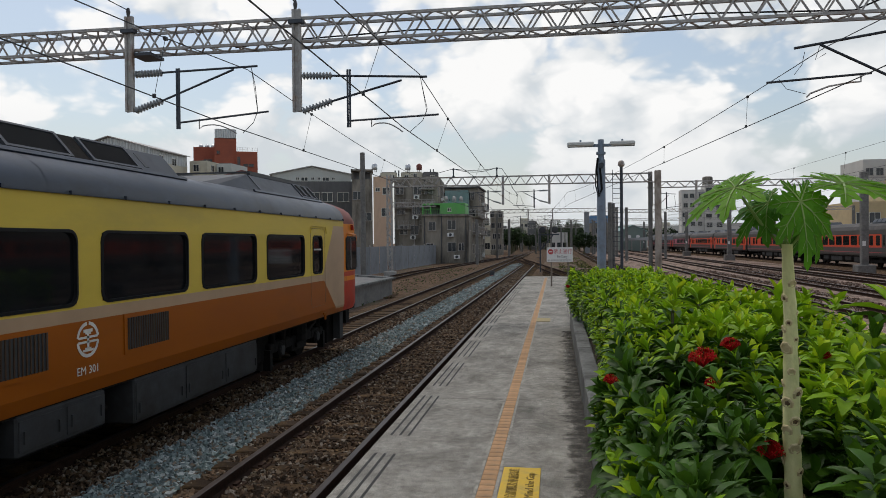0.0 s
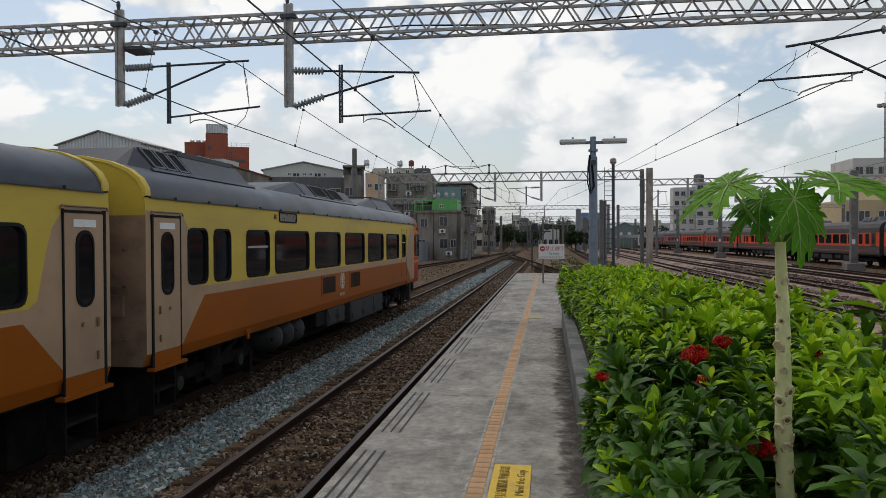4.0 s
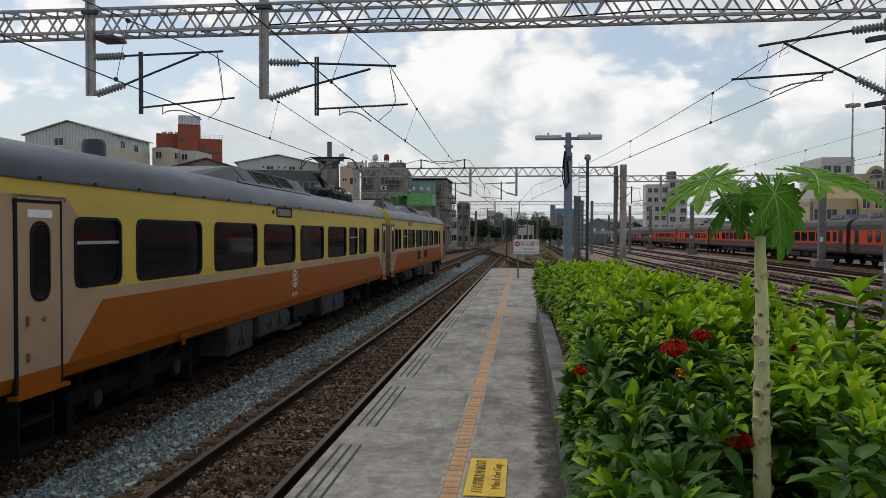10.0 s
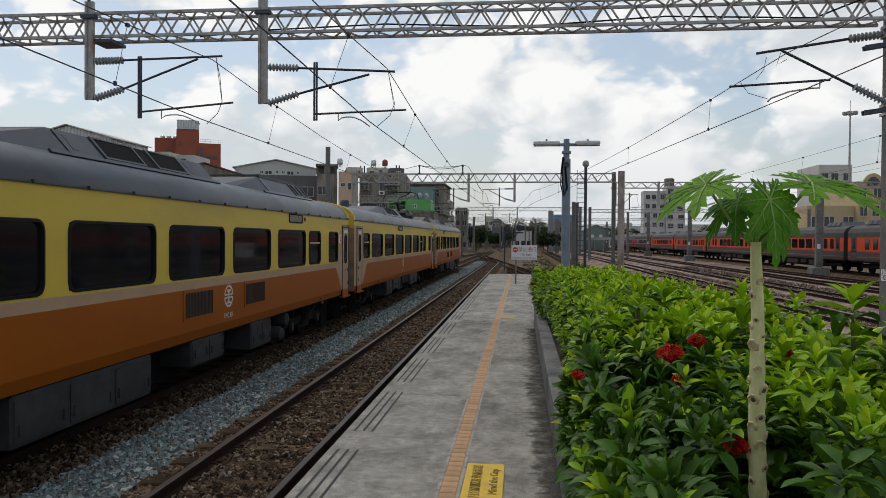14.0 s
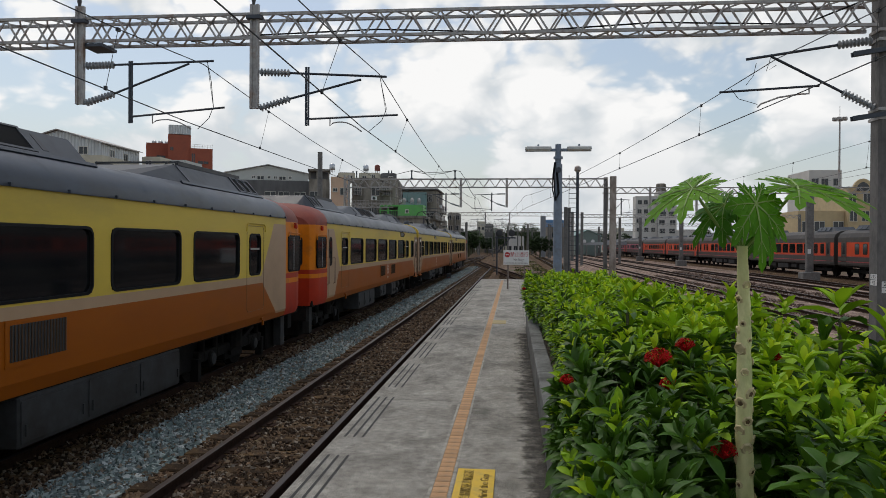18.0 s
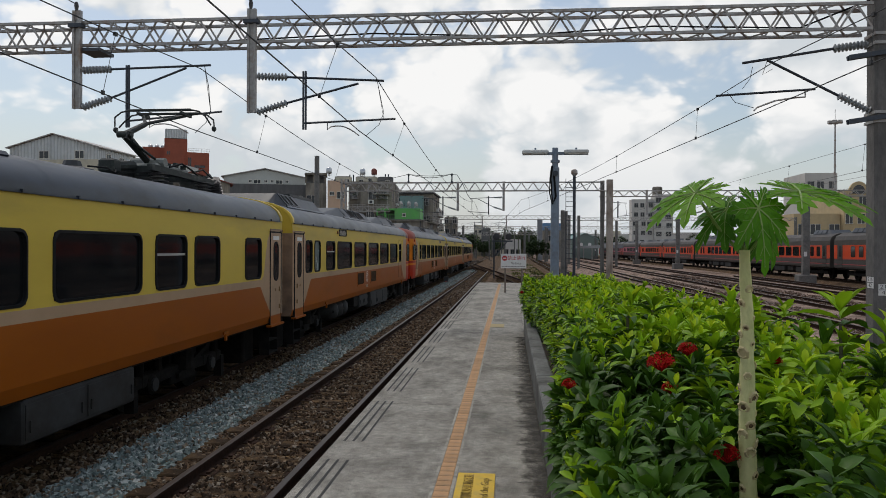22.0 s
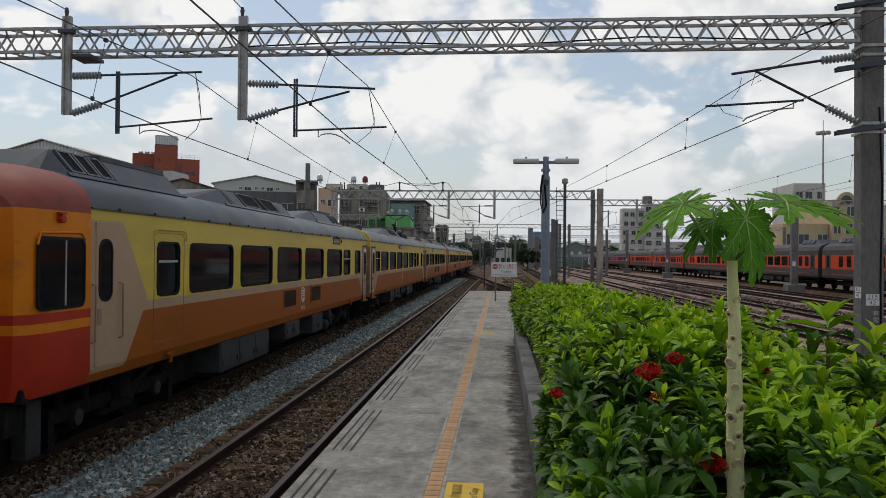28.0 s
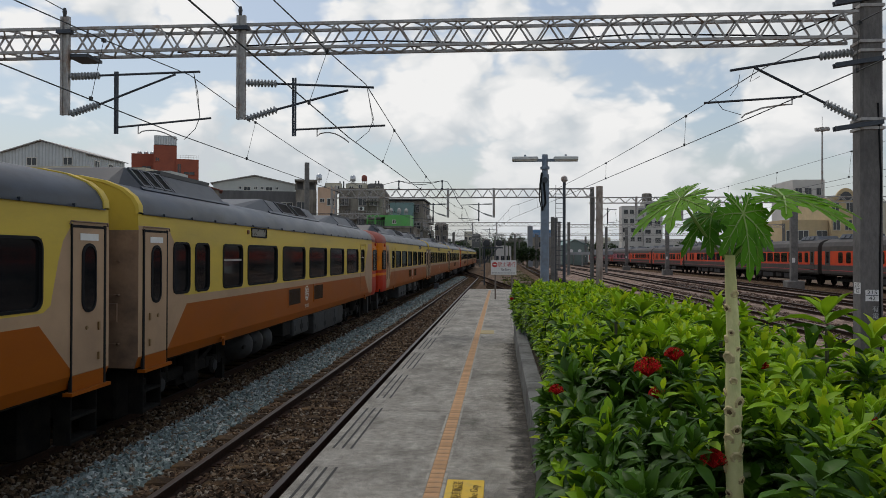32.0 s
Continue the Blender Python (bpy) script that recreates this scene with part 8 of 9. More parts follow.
def light_mast():
    t = thing("floodlight_mast", "tall thin floodlight mast with a ring of lamps", "light mast", at=pose(63.3, 150, 0))
    Shape().stack((0, 0, BED - 0.3), (0, 0, 1), [(0, 0.35), (26 - BED + 0.3, 0.14)], 8).obj("pole", STEEL, t)
    for i in range(6):
        s = Shape()
        a = i * math.pi / 3
        c = (1.0 * math.cos(a), 1.0 * math.sin(a), 26.4)
        s.strut((0, 0, 26), c, 0.12, 0.12)
        s.box(c[0] - 0.35, c[0] + 0.35, c[1] - 0.3, c[1] + 0.3, c[2] - 0.2, c[2] + 0.35)
        s.obj("floodlight", STEEL, t)
    Shape().tube((0, 0, 26), (0, 0, 29), 0.05, 5).obj("rod", STEEL, t)


light_mast()


def signal(x, y, z):
    t = thing("track_signal", "two round black signal heads on a bracket mast", "railway signal", at=pose(x, y, 0))
    Shape().tube((-0.55, 0, BED - 0.2), (-0.55, 0, z - 0.1), 0.06, 8).obj("post", STEEL_DARK, t)
    s = Shape()
    s.box(-0.75, 0.95, -0.06, 0.06, z - 0.42, z - 0.3)
    s.strut((-0.5, 0, z - 1.6), (0.5, 0, z - 0.4), 0.08, 0.08)
    s.obj("bracket", STEEL_DARK, t)
    for dx in (-0.35, 0.65):
        Shape().stack((dx, -0.1, z), (0, -1, 0), [(0, 0.26), (0.12, 0.27), (0.14, 0.23), (0.16, 0.1)], 16).obj("signal_head", LOUVRE, t)
    l = Shape()
    for zz in range(10):
        l.box(-0.85, -0.62, 0.1, 0.13, BED + 0.3 * zz, BED + 0.3 * zz + 0.03)
    l.obj("ladder", STEEL_DARK, t)


signal(-0.72, 60, 2.45)


def dwarf_signal(x, y, z, label="low black shunting signal with a red lens"):
    t = thing("shunting_signal", label, "railway signal", "shunting signals", at=pose(x, y, z))
    Shape().cbox(-0.16, 0.16, -0.12, 0.12, 0, 0.5, 0.02).obj("case", LOUVRE, t)
    Shape().stack((0, -0.12, 0.12), (0, -1, 0), [(0, 0.08), (0.03, 0.08)], 10).obj("lens", mat("red lens", (0.6, 0.03, 0.02), rough=0.3), t)


dwarf_signal(-4.45, 51.5, RAIL - 0.25)
for x, y in ((4.25, 60), (4.62, 61.5)):
    concrete_mast(x, y, 4.6, 0.3, 0.3, CONCRETE_DARK, label="old stained concrete post pair")


def ladder_mast(x, y, top):
    t = thing("lamp_mast", "thin dark lamp mast with a ladder", "lamp post", at=pose(x, y, 0))
    Shape().tube((0, 0, BED - 0.3), (0, 0, top), 0.11, 8).obj("pole", STEEL_DARK, t)
    s = Shape()
    for zz in range(int((top + 1) / 0.35)):
        s.box(-0.62, -0.1, -0.02, 0.02, BED + 0.35 * zz, BED + 0.35 * zz + 0.035)
    s.box(-0.64, -0.60, -0.02, 0.02, BED, top - 0.2)
    s.obj("ladder", STEEL_DARK, t)
    Shape().stack((0, 0, top), (0, 0, 1), [(0, 0.12), (0.15, 0.26), (0.4, 0.22), (0.5, 0.08)], 10).obj("lamp_head", STEEL, t)


ladder_mast(4.75, 55, 6.9)
for x, y, top in ((-9.4, 150, 6.2), (2.6, 130, 5.2), (12.9, 140, 5.6), (16.0, 175, 5.5), (3.6, 175, 5), (-9.5, 200, 6), (8.5, 92, 5.6), (10.8, 200, 6.5), (-9.2, 86, 4.2), (-9.6, 121, 6.3), (14.8, 104, 5.4), (-8.6, 135, 5.6), (-1.0, 150, 5.4), (-4.4, 160, 5.8), (1.2, 185, 5.2), (-8.4, 185, 5.6), (-5.0, 210, 5.8), (6.5, 135, 5.4), (7.6, 150, 5.6), (5.2, 200, 5.8), (12.2, 225, 6.0), (-2.5, 225, 5.6)):
    concrete_mast(x, y, top, 0.34, 0.32, CONCRETE_DARK)


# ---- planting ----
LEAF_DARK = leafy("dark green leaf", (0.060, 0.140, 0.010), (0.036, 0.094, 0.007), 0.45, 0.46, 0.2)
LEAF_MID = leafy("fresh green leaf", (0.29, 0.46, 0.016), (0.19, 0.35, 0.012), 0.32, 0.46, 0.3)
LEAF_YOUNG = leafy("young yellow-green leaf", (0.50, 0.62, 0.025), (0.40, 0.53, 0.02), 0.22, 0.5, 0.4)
STEM = mat("green-brown stem", (0.10, 0.10, 0.045), (0.065, 0.06, 0.03), rough=0.8)
TREE_LEAF = leafy("dull dark tree leaf", (0.027, 0.050, 0.014), (0.015, 0.031, 0.009), 0.45, 0.65, 0.12)
PETAL = mat("scarlet petal", (0.46, 0.012, 0.010), (0.32, 0.007, 0.007), rough=0.8, spec=0.1, spread=0.3, island=True)

LEAF_V = np.array([(0, 0, 0), (-0.30, 0.22, 0.085), (0, 0.22, 0.0), (0.30, 0.22, 0.085), (-0.5, 0.5, 0.12), (0, 0.5, 0.015), (0.5, 0.5, 0.12), (-0.36, 0.79, 0.07), (0, 0.79, -0.005), (0.36, 0.79, 0.07), (0, 1.0, -0.06)])
LEAF_F = [(0, 2, 1), (0, 3, 2), (1, 2, 5, 4), (2, 3, 6, 5), (4, 5, 8, 7), (5, 6, 9, 8), (7, 8, 10), (8, 9, 10)]


class Leaves:
    """Many leaves in one mesh."""

    def __init__(self):
        self.v, self.f, self.m, self.n = [], [], [], 0

    def add(self, base, direction, up, length, width, k, curl=0.0):
        d = Vector(direction).normalized()
        side = d.cross(Vector(up))
        side = side.normalized() if side.length > 1e-3 else d.orthogonal().normalized()
        nrm = side.cross(d)
        for x, y, z in LEAF_V:
            p = Vector(base) + side * (x * width) + d * (y * length) + nrm * (z * length - curl * length * y * y)
            self.v.append((p.x, p.y, p.z))
        self.f += [tuple(i + self.n for i in f) for f in LEAF_F]
        self.m += [k] * 8
        self.n += 11

    def obj(self, name, mats, parent=None):
        me = bpy.data.meshes.new(name)
        me.from_pydata(self.v, [], self.f)
        for m in mats:
            me.materials.append(m)
        me.polygons.foreach_set("material_index", self.m)
        me.polygons.foreach_set("use_smooth", [True] * len(self.f))
        me.update()
        ob = new(name, me)
        ob.parent = parent
        return ob


H_X1, H_Y0, H_Y1 = 1.72, 1.35, 13.2


def edge(y):
    """The hedge's side towards the platform: it hangs over the kerb at both ends and stands back between."""
    return 0.27 + 0.20 * min(1.0, max(0.0, (y - 3.4) / 1.8)) - 0.19 * min(1.0, max(0.0, (y - 9.8) / 2.2)) + 0.03 * noise.noise((y * 2.2, 0.0, 7.0))


def hedge_top(x, y):
    """Height of the hedge's crown."""
    e = min(1.0, max(0.0, (x - edge(y)) / 0.28)) * min(1.0, max(0.0, (H_X1 + 0.1 - x) / 0.35))
    return 0.78 + 0.27 * e ** 0.6 + 0.09 * noise.noise((x * 1.6, y * 1.3, 2.0)) + 0.05 * noise.noise((x * 4, y * 4, 5.0)) - 0.012 * max(0, y - 5)


def whorl(L, p, out, rng, size, young, lean=0.35):
    """A shoot tip: pairs of leaves opening from old to young."""
    axis = (Vector((0, 0, 1)) + Vector(out) * lean + Vector((rng.uniform(-0.25, 0.25), rng.uniform(-0.25, 0.25), 0))).normalized()
    a = axis.orthogonal().normalized()
    b = axis.cross(a)
    turn = rng.uniform(0, 6.28)
    for level in range(4):
        n = 2 if level in (0, 3) else 3
        rise = (0.02, 0.05, 0.08, 0.11)[level] * size / 0.16
        tilt = radians((6, 30, 54, 74)[level] + rng.uniform(-22, 20))
        ln = size * (1.1, 1.0, 0.85, 0.62)[level] * rng.uniform(0.68, 1.2)
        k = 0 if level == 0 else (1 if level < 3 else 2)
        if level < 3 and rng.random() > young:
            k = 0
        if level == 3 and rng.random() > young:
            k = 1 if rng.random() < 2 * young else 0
        for i in range(n):
            th = turn + i * 6.28 / n + rng.uniform(-0.6, 0.6)
            r = a * math.cos(th) + b * math.sin(th)
            d = r * math.cos(tilt) + axis * math.sin(tilt)
            L.add(Vector(p) + axis * rise, d, axis, ln, ln * 0.42 * rng.uniform(0.8, 1.15), k, rng.uniform(-0.05, 0.32))
        turn += 1.1


def hedge():
    rng = random.Random(11)
    t = thing("flowering_hedge", "dense green flowering hedge with scarlet blooms behind a kerb", "hedge", kind="stuff", at=pose(0, 0, 0))
    parts = []
    bounds = [H_Y0, 2.2, 3.6, 5.6, 8.5, H_Y1]
    for y0, y1 in zip(bounds, bounds[1:]):
        L = Leaves()
        near = y0 < 5
        area = (y1 - y0) * 1.35
        for i in range(int(area * (185 if y0 < 2 else 115 if near else 165))):
            y = rng.uniform(y0, y1)
            x = rng.uniform(edge(y), H_X1)
            z = hedge_top(x, y) - rng.choice((0.0, 0.03, 0.07, 0.14)) + rng.choice((0, 0, 0.03, 0.07))
            if y < 2.12 and abs(x - 0.69 * y / 2.1) < 0.11:
                continue
            size = rng.uniform(0.085, 0.135) * (0.74 if y < 2.3 else 0.92 if near else 0.80)
            # more dark leaves at the near left, partly in place of the shade there
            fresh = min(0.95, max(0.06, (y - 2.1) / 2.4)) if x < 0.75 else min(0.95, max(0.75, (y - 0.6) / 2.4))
            out = (-0.9 if x < edge(y) + 0.25 else 0.5 if x > H_X1 - 0.2 else 0, 0, 0)
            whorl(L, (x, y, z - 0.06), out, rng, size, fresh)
        # the flank towards the platform and the lower storey of dark leaves, deep shade partly put into their colour
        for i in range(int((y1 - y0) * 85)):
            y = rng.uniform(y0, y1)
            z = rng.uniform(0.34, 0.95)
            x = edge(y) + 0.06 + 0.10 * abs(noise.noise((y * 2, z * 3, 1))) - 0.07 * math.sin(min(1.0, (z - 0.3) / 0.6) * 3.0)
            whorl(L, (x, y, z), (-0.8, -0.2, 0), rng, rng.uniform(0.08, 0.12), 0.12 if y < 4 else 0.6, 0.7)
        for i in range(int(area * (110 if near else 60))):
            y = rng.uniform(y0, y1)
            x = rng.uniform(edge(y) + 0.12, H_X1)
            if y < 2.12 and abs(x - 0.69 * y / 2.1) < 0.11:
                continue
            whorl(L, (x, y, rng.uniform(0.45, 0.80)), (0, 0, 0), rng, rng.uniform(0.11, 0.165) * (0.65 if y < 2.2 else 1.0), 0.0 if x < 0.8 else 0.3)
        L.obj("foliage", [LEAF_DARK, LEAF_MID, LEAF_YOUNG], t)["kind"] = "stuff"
    s = Shape()
    for i in range(420):
        y = rng.uniform(2.6, H_Y1)
        x = rng.uniform(edge(y) + 0.15, H_X1)
        s.tube((x, y, 0.15), (x + rng.uniform(-0.1, 0.1), y + rng.uniform(-0.1, 0.1), hedge_top(x, y) - 0.12), 0.007, 5, 0, 0.005)
    s.obj("stalks", STEM, t)["kind"] = "stuff"
    # tall single shoots above the crown
    for x, y, h in ((0.98, 3.3, 0.20), (1.30, 3.0, 0.20), (1.46, 3.0, 0.10), (1.12, 3.6, 0.14), (0.62, 3.9, 0.12), (0.84, 4.4, 0.15)):
        L = Leaves()
        whorl(L, (x, y, hedge_top(x, y) + h - 0.08), (0, 0, 0), rng, 0.15, 0.95)
        whorl(L, (x, y, hedge_top(x, y) + h - 0.22), (0, 0, 0), rng, 0.15, 0.6)
        o = L.obj("shoot", [LEAF_DARK, LEAF_MID, LEAF_YOUNG], t)
        Shape().tube((x, y, 0.6), (x, y, hedge_top(x, y) + h - 0.05), 0.008, 5).obj("stem", STEM, o)
    # long pale leaves low beside the papaya
    for tip, base, w in (((0.755, 1.75, 0.925), (0.965, 1.75, 0.99), 0.055), ((0.83, 1.74, 0.97), (0.97, 1.76, 0.955), 0.042), ((0.925, 1.75, 1.10), (0.955, 1.77, 0.97), 0.075), ((0.955, 1.72, 1.045), (0.985, 1.76, 0.93), 0.07)):
        L = Leaves()
        d = Vector(tip) - Vector(base)
        L.add(base, d, (0.1, -0.5, 0.85), d.length, w, 0, 0.22)
        L.obj("broad_leaf", [LEAF_YOUNG], t)
    blooms = [(0.46, 2.25, 1.15, 0.042), (0.56, 2.35, 1.18, 0.030), (0.53, 2.45, 1.04, 0.028), (0.22, 2.7, 1.0, 0.026), (0.61, 2.1, 0.92, 0.036), 
              (1.10, 2.25, 1.00, 0.030), (1.02, 2.9, 1.07, 0.024), (0.95, 2.5, 0.98, 0.03), (0.20, 11.9, 0.78, 0.04)]
    for x, y, z, r in blooms:
        b = Shape()
        for i in range(46):
            u, v = rng.uniform(0.15, 1), rng.uniform(0, 6.28)
            d = Vector((math.sqrt(1 - u * u) * math.cos(v), math.sqrt(1 - u * u) * math.sin(v), u))
            c = Vector((x, y, z)) + d * r
            a1 = d.orthogonal().normalized()
            a2 = d.cross(a1)
            b.tube(Vector((x, y, z - r * 0.4)), c, 0.0012, 3)
            w = r * 0.26
            for e in range(4):
                th = e * 1.571 + v
                q = a1 * math.cos(th) + a2 * math.sin(th)
                q2 = a1 * math.cos(th + 1.571) + a2 * math.sin(th + 1.571)
                b.poly([c, c + q * w * 0.5 + q2 * w * 0.25, c + q * w + d * 0.002, c + q * w * 0.5 - q2 * w * 0.25])
        b.obj("flower_head", PETAL, t, "scarlet flower head")


hedge()

PAPAYA_LEAF = leafy("papaya leaf", (0.17, 0.39, 0.011), (0.125, 0.31, 0.010), 0.0, 0.5, 0.4)
PAPAYA_DARK = leafy("older papaya leaf", (0.080, 0.235, 0.014), (0.058, 0.18, 0.012), 0.0, 0.45, 0.32)
PAPAYA_MID = leafy("grown papaya leaf", (0.125, 0.33, 0.014), (0.085, 0.25, 0.012), 0.0, 0.45, 0.4)
VEIN = mat("pale leaf vein", (0.26, 0.37, 0.08), rough=0.5)
TRUNK = mat("pale green papaya trunk", (0.80, 0.75, 0.37), (0.60, 0.58, 0.25), scale=22, rough=0.7, bump=0.3, bump_scale=45, stain=(0.30, 0.34, 0.11), stain_scale=6, stain_cut=(0.48, 0.68), stretch=(1, 1, 0.5))
SCAR_RIM = mat("tan leaf scar rim", (0.70, 0.58, 0.32), (0.50, 0.40, 0.20), scale=60, rough=0.8)
SCAR = mat("brown leaf scar", (0.20, 0.125, 0.06), (0.09, 0.055, 0.03), scale=60, rough=0.9)
LOBES = ((-142, 0.55), (-96, 0.76), (-48, 0.92), (0, 1.0), (48, 0.92), (96, 0.76), (142, 0.55))
LOBE_EDGE = ((0.14, 0.085), (0.30, 0.125), (0.42, 0.245), (0.55, 0.30), (0.52, 0.145), (0.65, 0.175), (0.81, 0.215), (0.75, 0.085), (0.90, 0.085), (1.0, 0.0))


def papaya_leaf(parent, centre, tip_dir, normal, size, m, seed, droop=0.35, narrow=1.0):
    """Deeply cut leaf: seven lobes, each with side lobes of its own, and raised pale veins."""
    rng = random.Random(seed)
    d = Vector(tip_dir).normalized()
    nrm = Vector(normal)
    side = d.cross(nrm).normalized()
    nrm = side.cross(d).normalized()
    def place(ang, u, w, lift=0.0):
        a = radians(ang)
        x, y = math.cos(a) * u - math.sin(a) * w, math.sin(a) * u + math.cos(a) * w
        r = math.hypot(x, y)
        h = 0.10 * r - droop * r * r + 0.25 * abs(w) - 0.5 * w * w + lift
        return Vector(centre) + (d * x + side * y * narrow + nrm * h) * size
    s = Shape()
    vein = []
    for ang, ln in LOBES:
        ang += rng.uniform(-5, 5)
        ln *= rng.uniform(0.92, 1.08)
        rows = []
        for u, w in LOBE_EDGE:
            j = rng.uniform(0.9, 1.12)
            rows.append((u * ln, w * ln * j, w * ln * rng.uniform(0.85, 1.1)))
        n0 = len(s.v)
        s.v.append(tuple(place(ang, 0, 0)))
        for k, (u, wl, wr) in enumerate(rows):
            s.v += [tuple(place(ang, u, -wl)), tuple(place(ang, min(u, ln * (0.1 + 0.1 * k)), 0)), tuple(place(ang, u * rng.uniform(0.97, 1.03), wr))]
        s.f += [(n0, n0 + 2, n0 + 1), (n0, n0 + 3, n0 + 2)]; s.m += [0, 0]
        for k in range(len(rows) - 1):
            p, q = n0 + 1 + 3 * k, n0 + 4 + 3 * k
            s.f += [(p, p + 1, q + 1, q), (p + 1, p + 2, q + 2, q + 1)]; s.m += [0, 0]
        vein.append((ang, ln))
    leaf = s.obj("leaf", m, parent, smooth=False)
    for ang, ln in vein:
        v = Shape()
        p = [place(ang, ln * f, 0, 0.014) for f in (0, 0.3, 0.6, 0.88)]
        for a, b, r in zip(p, p[1:], (0.0022, 0.0016, 0.001)):
            v.tube(a, b, r * size / 0.15, 4)
        for f, w, g in ((0.34, 0.15, 0.50), (0.34, -0.15, 0.50), (0.58, 0.11, 0.74), (0.58, -0.11, 0.74)):
            v.tube(place(ang, ln * f, 0, 0.012), place(ang, ln * g, w * ln, 0.012), 0.0007 * size / 0.15, 3)
        v.obj("vein", VEIN, leaf)
    return leaf


def papaya():
    t = thing("papaya_plant", "young papaya plant with a scarred pale trunk and lobed leaves", "papaya plant", at=pose(0, 0, 0))
    s = Shape()
    rng = random.Random(4)
    base, top = Vector((0.690, 2.1, 0.2)), Vector((0.652, 2.1, 1.50))
    def axis(f):
        return base.lerp(top, f) + Vector((0.004 * math.sin(f * 9), 0, 0)), 0.0275 - 0.008 * f - 0.016 * max(0.0, f - 0.65)
    n = 40
    rings = []
    for i in range(n + 1):
        c, r = axis(i / n)
        r += 0.0012 * math.sin(i * 2.4) + 0.0006 * rng.uniform(-1, 1)
        rings.append([(c.x + r * (1 + 0.05 * math.sin(3 * a * 0.5236 + i)) * math.cos(a * 0.5236), c.y + r * math.sin(a * 0.5236), c.z) for a in range(12)])
    s.loft(rings)
    s.obj("trunk", TRUNK, t, smooth=True)
    f, i = 0.36, 0
    while f < 0.93:
        c, r = axis(f)
        a = -1.57 + (i * 2.4 % 6.28 - 3.14) * 0.6 + rng.uniform(-0.3, 0.3)
        out = Vector((math.cos(a), math.sin(a), 0.0))
        p = c + out * (r - 0.002)
        k = rng.uniform(0.75, 1.25) * (1.0 if f < 0.8 else 0.7)
        q = Shape()
        q.stack(p, (out.x, out.y, -0.25), [(0, 0.0165 * k), (0.0035, 0.0145 * k), (0.0048, 0.0110 * k), (0.0026, 0.0090 * k)], 7)
        sc = q.obj("leaf_scar", SCAR_RIM, t)
        if rng.random() < 0.45:
            e = Shape()
            e.stack(p + out * 0.0012 + Vector((0, 0, -0.001)), (out.x, out.y, -0.25), [(0, 0.0085 * k), (0.0024, 0.0062 * k), (0.0034, 0.003 * k)], 5)
            e.obj("pit", SCAR, sc)
        f += rng.uniform(0.015, 0.033)
        i += 1
    crown = Vector((0.652, 2.1, 1.50))
    leaves = [((0.520, 2.10, 1.657), (-0.86, 0.0, -0.50), (-0.42, -0.32, 0.85), 0.175, PAPAYA_LEAF, 0.30),
              ((0.799, 2.10, 1.661), (0.95, -0.05, -0.12), (0.15, -0.34, 0.93), 0.240, PAPAYA_LEAF, 0.30),
              ((0.668, 2.03, 1.612), (0.03, -0.50, -0.86), (0.0, -0.80, 0.60), 0.170, PAPAYA_MID, 0.35, 0.60),
              ((0.615, 2.13, 1.615), (-0.78, 0.0, -0.62), (-0.45, -0.62, 0.62), 0.140, PAPAYA_DARK, 0.5, 0.8),
              ((0.665, 2.15, 1.615), (-0.25, 0.5, 0.35), (0.0, -0.75, 0.65), 0.075, PAPAYA_DARK, 0.3),
              ((0.690, 2.12, 1.600), (0.62, 0.1, 0.35), (0.1, -0.7, 0.7), 0.095, PAPAYA_LEAF, 0.5),
              ((0.722, 2.14, 1.585), (0.30, 0.1, -0.95), (0.5, -0.75, 0.3), 0.150, PAPAYA_DARK, 0.3)]
    for i, (c, d, nrm, size, m, droop, *fold) in enumerate(leaves):
        leaf = papaya_leaf(t, c, d, nrm, size, m, i + 3, droop, *fold)
        p = Shape()
        c = Vector(c)
        mid = crown.lerp(c, 0.5) + Vector((0, 0.01, -0.016))
        p.pipe([crown + Vector((0, 0, -0.02)), mid, c], 0.0045, 7)
        p.obj("leaf_stalk", VEIN, leaf)


papaya()


def tree(x, y, h, spread, seed, label="dark green broad-leaved tree beside the railway"):
    rng = random.Random(seed)
    t = thing("tree", label, "tree", "far trees", at=pose(x, y, BED - 0.3))
    s = Shape()
    s.tube((0, 0, 0), (0.1, 0, h * 0.5), 0.18, 7, 0, 0.1)
    for i in range(5):
        a = rng.uniform(0, 6.28)
        s.tube((0.05, 0, h * rng.uniform(0.3, 0.5)), (spread * 0.6 * math.cos(a), spread * 0.6 * math.sin(a), h * rng.uniform(0.6, 0.85)), 0.07, 5, 0, 0.03)
    s.obj("trunk", STEM, t)
    L = Leaves()
    for i in range(900):
        a, u = rng.uniform(0, 6.28), rng.uniform(-0.9, 1)
        r = spread * rng.uniform(0.45, 1.0) * math.sqrt(max(0.05, 1 - u * u * 0.8)) * (1 + 0.25 * math.sin(3 * a + seed))
        p = (r * math.cos(a), r * math.sin(a), h * (0.68 + 0.32 * u * rng.uniform(0.7, 1)))
        d = Vector((math.cos(a) + rng.uniform(-1, 1), math.sin(a) + rng.uniform(-1, 1), rng.uniform(-0.6, 0.6)))
        ln = rng.uniform(0.3, 0.62)
        L.add(p, d, (rng.uniform(-1, 1), rng.uniform(-1, 1), 1), ln, ln * 0.6, 0 if rng.random() < 0.96 else 1)
    L.obj("crown", [TREE_LEAF, LEAF_DARK], t)


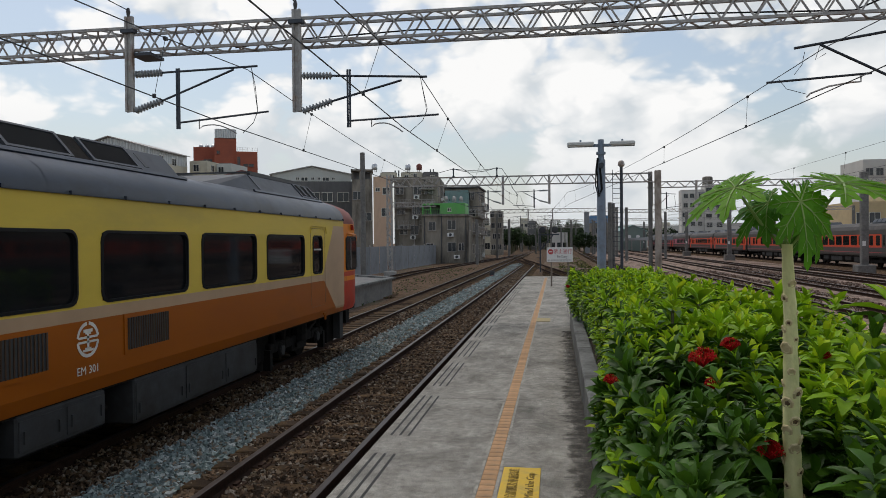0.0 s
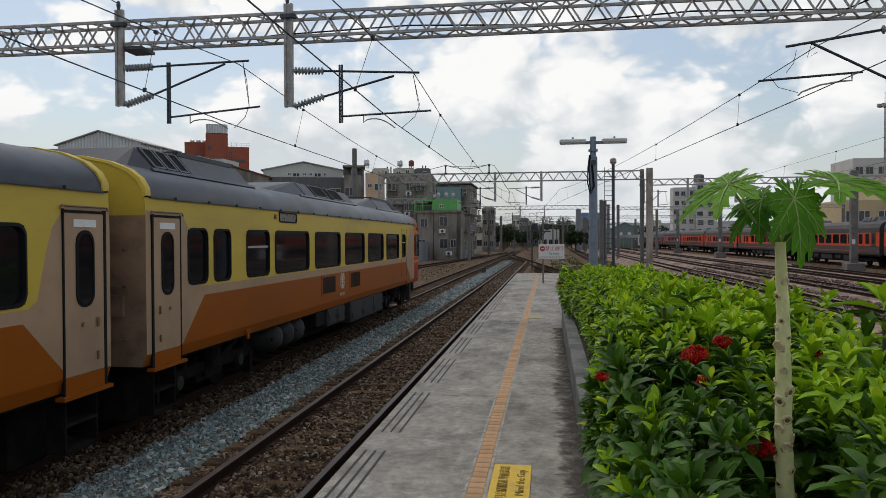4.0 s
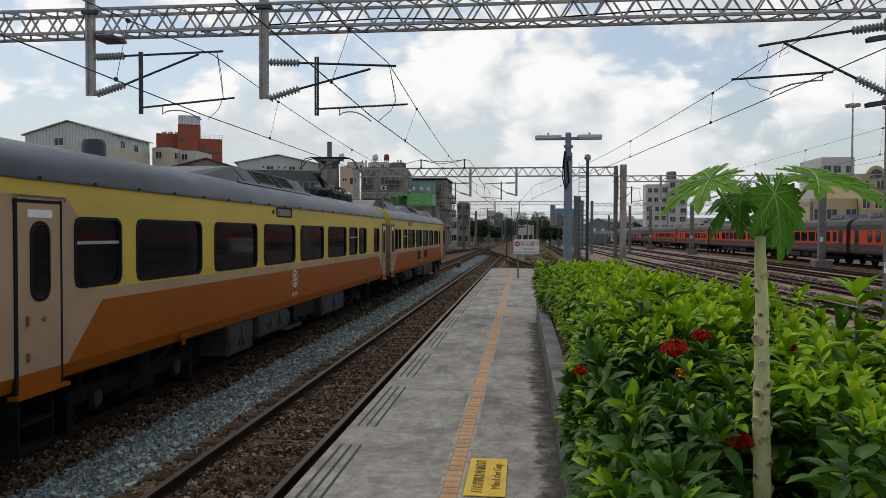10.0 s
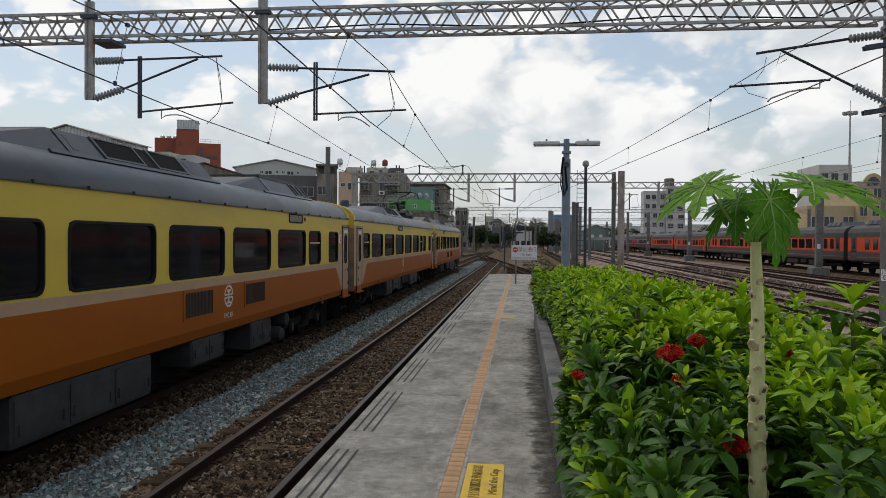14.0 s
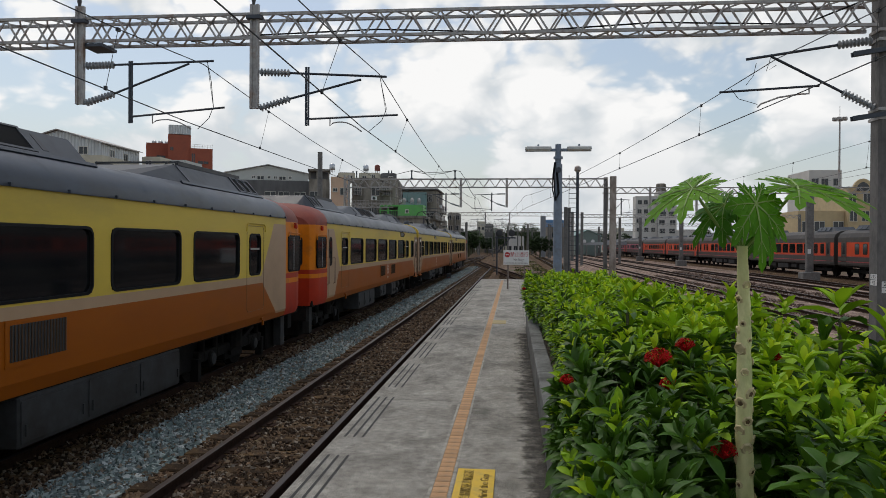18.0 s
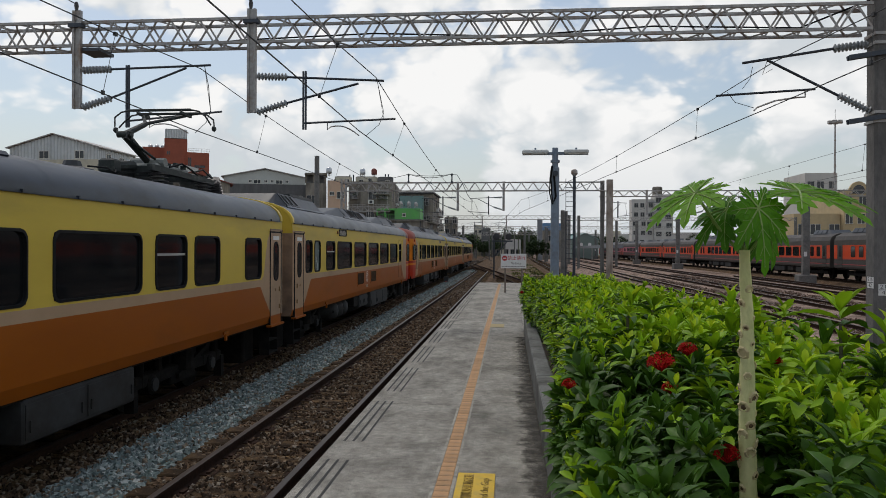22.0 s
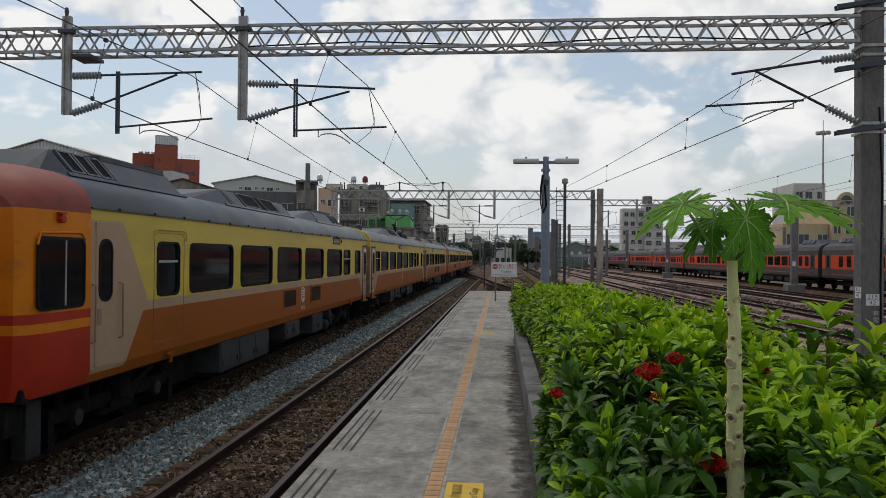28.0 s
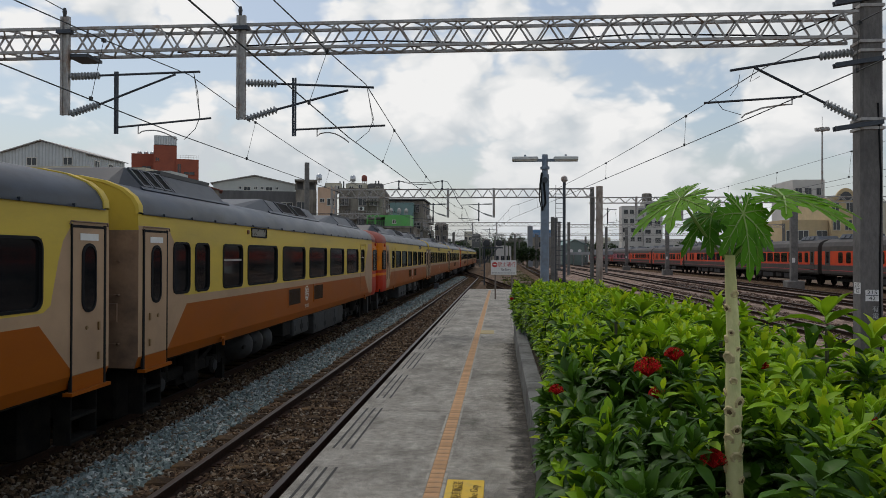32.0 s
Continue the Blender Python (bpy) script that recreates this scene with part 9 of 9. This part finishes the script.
for i, (x, y, h, sp) in enumerate(((-9.6, 160, 5.5, 2.2), (-10.2, 172, 6, 2.4), (-10.8, 190, 6.5, 2.6), (-9.8, 205, 5, 2.5), (-12, 220, 7, 3), (-7, 262, 7, 3.2), (3.5, 215, 6, 2.6), (5.6, 225, 6.5, 2.8), (-3.5, 240, 6, 3), (13.5, 230, 6, 3),
                                   (30, 245, 7, 3.5), (36, 250, 7, 3.5), (-22, 240, 9, 4), (60, 240, 8, 4), (70, 250, 8, 4), (1, 300, 8, 4), (8, 310, 9, 4), (-2, 320, 8, 4), (22, 300, 8, 4), (-8.5, 235, 5, 2.4), (-6.2, 248, 5.5, 2.6), (-9, 275, 6, 3), (-5, 285, 6, 3), (4, 275, 6, 3), (11, 270, 6, 3), (16.5, 262, 5.5, 3), (-13, 250, 6, 3), (-7.4, 215, 4, 1.8), (5.5, 178, 4, 1.6))):
    tree(x, y, h, sp, i + 20)


def palm(x, y, h):
    t = thing("palm_tree", "small far palm tree", "tree", "far trees", at=pose(x, y, BED - 0.3))
    Shape().tube((0, 0, 0), (0, 0, h), 0.16, 7, 0, 0.1).obj("trunk", STEM, t)
    L = Leaves()
    for i in range(16):
        a = i * 0.393
        L.add((0, 0, h), (math.cos(a), math.sin(a), 0.5), (0, 0, 1), 1.8, 0.5, 0, 0.5)
    L.obj("crown", [TREE_LEAF], t)


palm(2.2, 190, 5.4)
palm(3.4, 192, 5.0)


def far_town():
    """Crowded small houses and tree rows that close the view along the line."""
    rng = random.Random(77)
    walls = (WALL_CONC, WALL_GREY, WALL_CREAM, WALL_CONC, WALL_PALE, TEAL_SHEET)
    for i in range(46):
        y = rng.uniform(290, 430)
        x = rng.uniform(-0.20, 0.16) * y
        w = rng.uniform(4, 8)
        house("small far town house in a crowded row", x, x + w, y, y + 6, rng.uniform(0.009, 0.028) * y, rng.choice(walls), rng.choice((1, 2)), 0, rng.choice((2, 3)), 1.3, 1.2, parapet=False, name="far_house")
    for i in range(46):
        y = rng.uniform(125, 330)
        x = rng.choice((-1, -1, 1)) * (8.6 + 0.035 * (y - 125) + rng.uniform(0, 4)) if i % 2 else rng.uniform(-0.16, 0.2) * y
        if 3 > x > -7.5 and y < 230 or x < 0 and y < 205 or 8 < x < 28 and y < 240:
            continue
        tree(x, y, rng.uniform(4, 7.5), rng.uniform(1.8, 3.2), 200 + i, "dark tree in a far row beside the railway")


far_town()
for i in range(12):
    tree(-13 + 2.1 * i + (i * 7 % 3), 262 + 17 * (i * 5 % 4), 7.5 + 1.3 * (i * 3 % 4), 3.2, 300 + i, "tall dark tree at the far end of the line")


def weeds():
    rng = random.Random(3)
    L = Leaves()
    spots = [(-10.5, -7.6, 30, 75, 420), (1.2, 7, 34, 80, 500), (18.3, 19.0, 45, 110, 300), (11.4, 11.8, 26, 60, 120), (5.6, 7.6, 16, 40, 160)]
    for x0, x1, y0, y1, n in spots:
        for i in range(n):
            x, y = rng.uniform(x0, x1), rng.uniform(y0, y1)
            for k in range(4):
                a = rng.uniform(0, 6.28)
                ln = rng.uniform(0.06, 0.17)
                L.add((x, y, BED - 0.17), (math.cos(a) * 0.6, math.sin(a) * 0.6, 1), (0, 1, 0.2), ln, ln * 0.18, 0 if k else 1, 0.2)
    G = Leaves()
    for i in range(7500):
        y = 33 * (120 / 33) ** rng.random()
        x = rng.uniform(0.2, 7.0) + 0.9 * noise.noise((y * 0.2, 1, 1))
        if noise.noise((x * 0.45, y * 0.16, 4.0)) < -0.02:
            continue
        a, ln = rng.uniform(0, 6.28), rng.uniform(0.07, 0.19)
        G.add((x, y, BED - 0.18), (math.cos(a) * 0.7, math.sin(a) * 0.7, 1), (0, 1, 0.2), ln, ln * 0.45, 0 if rng.random() < 0.7 else 1, 0.3)
    GRASS = leafy("dull yellow-green grass", (0.18, 0.185, 0.06), (0.12, 0.115, 0.04), 0.4, 0.7, 0.25)
    tagged(G.obj("grass", [GRASS, TREE_LEAF]), "patchy yellow-green grass beyond the platform", "grass", kind="stuff")
    tagged(L.obj("weeds", [TREE_LEAF, LEAF_DARK]), "thin green weeds among the gravel", "weeds", kind="stuff")


weeds()


# ---- the train's cars and its run ----
SET_PITCH = 60.286
# metres run at each whole second
RUN = [0.0, 2.195, 4.59, 7.215, 9.911, 12.632, 15.481, 18.536, 21.652, 24.775, 28.065, 31.658, 35.366, 39.004, 42.849, 46.822, 50.79, 54.886, 59.266, 63.873, 68.463, 73.057, 77.85, 82.885, 87.888, 92.838, 98.057, 103.528, 109.073, 114.582, 120.203, 125.929, 131.654]


def run(t):
    i = min(int(t), len(RUN) - 2)
    f = t - i
    lo = RUN[i - 1] if i else 2 * RUN[0] - RUN[1]
    hi = RUN[i + 2] if i + 2 < len(RUN) else 2 * RUN[-1] - RUN[-2]
    a, b = RUN[i], RUN[i + 1]
    return a + 0.5 * f * (b - lo + f * (2 * lo - 5 * a + 4 * b - hi + f * (3 * (a - b) + hi - lo)))


CARS = []
for i, number in enumerate(("301", "305", "303")):
    makers = ((motor_car, 7.92), (power_car, -12.31), (control_car, -32.48))
    for make, centre in makers[:3 if i < 2 else 2]:
        car, axles = make(number)
        CARS.append((car, axles, centre - SET_PITCH * i))


def motions():
    times = [0.5 * i for i in range(65)]
    for car, axles, start in CARS:
        walk(car, [(t, pose(TRAIN_TRACK, start + run(t), TRAIN_RAIL)) for t in times])
    # wheels: a sixth of a turn or so from row to row
    turns, t = [0.0], 0.0
    while t < 32.0:
        t = min(32.0, round(t + 1.0 / (0.9 * (2.27 + 0.11 * t) / WHEEL_R), 3))
        turns.append(t)
    for car, axles, start in CARS:
        for w, sy in axles:
            walk(w, [(t, pose(0, sy, WHEEL_R, -math.degrees(run(t) / WHEEL_R))) for t in turns])


motions()
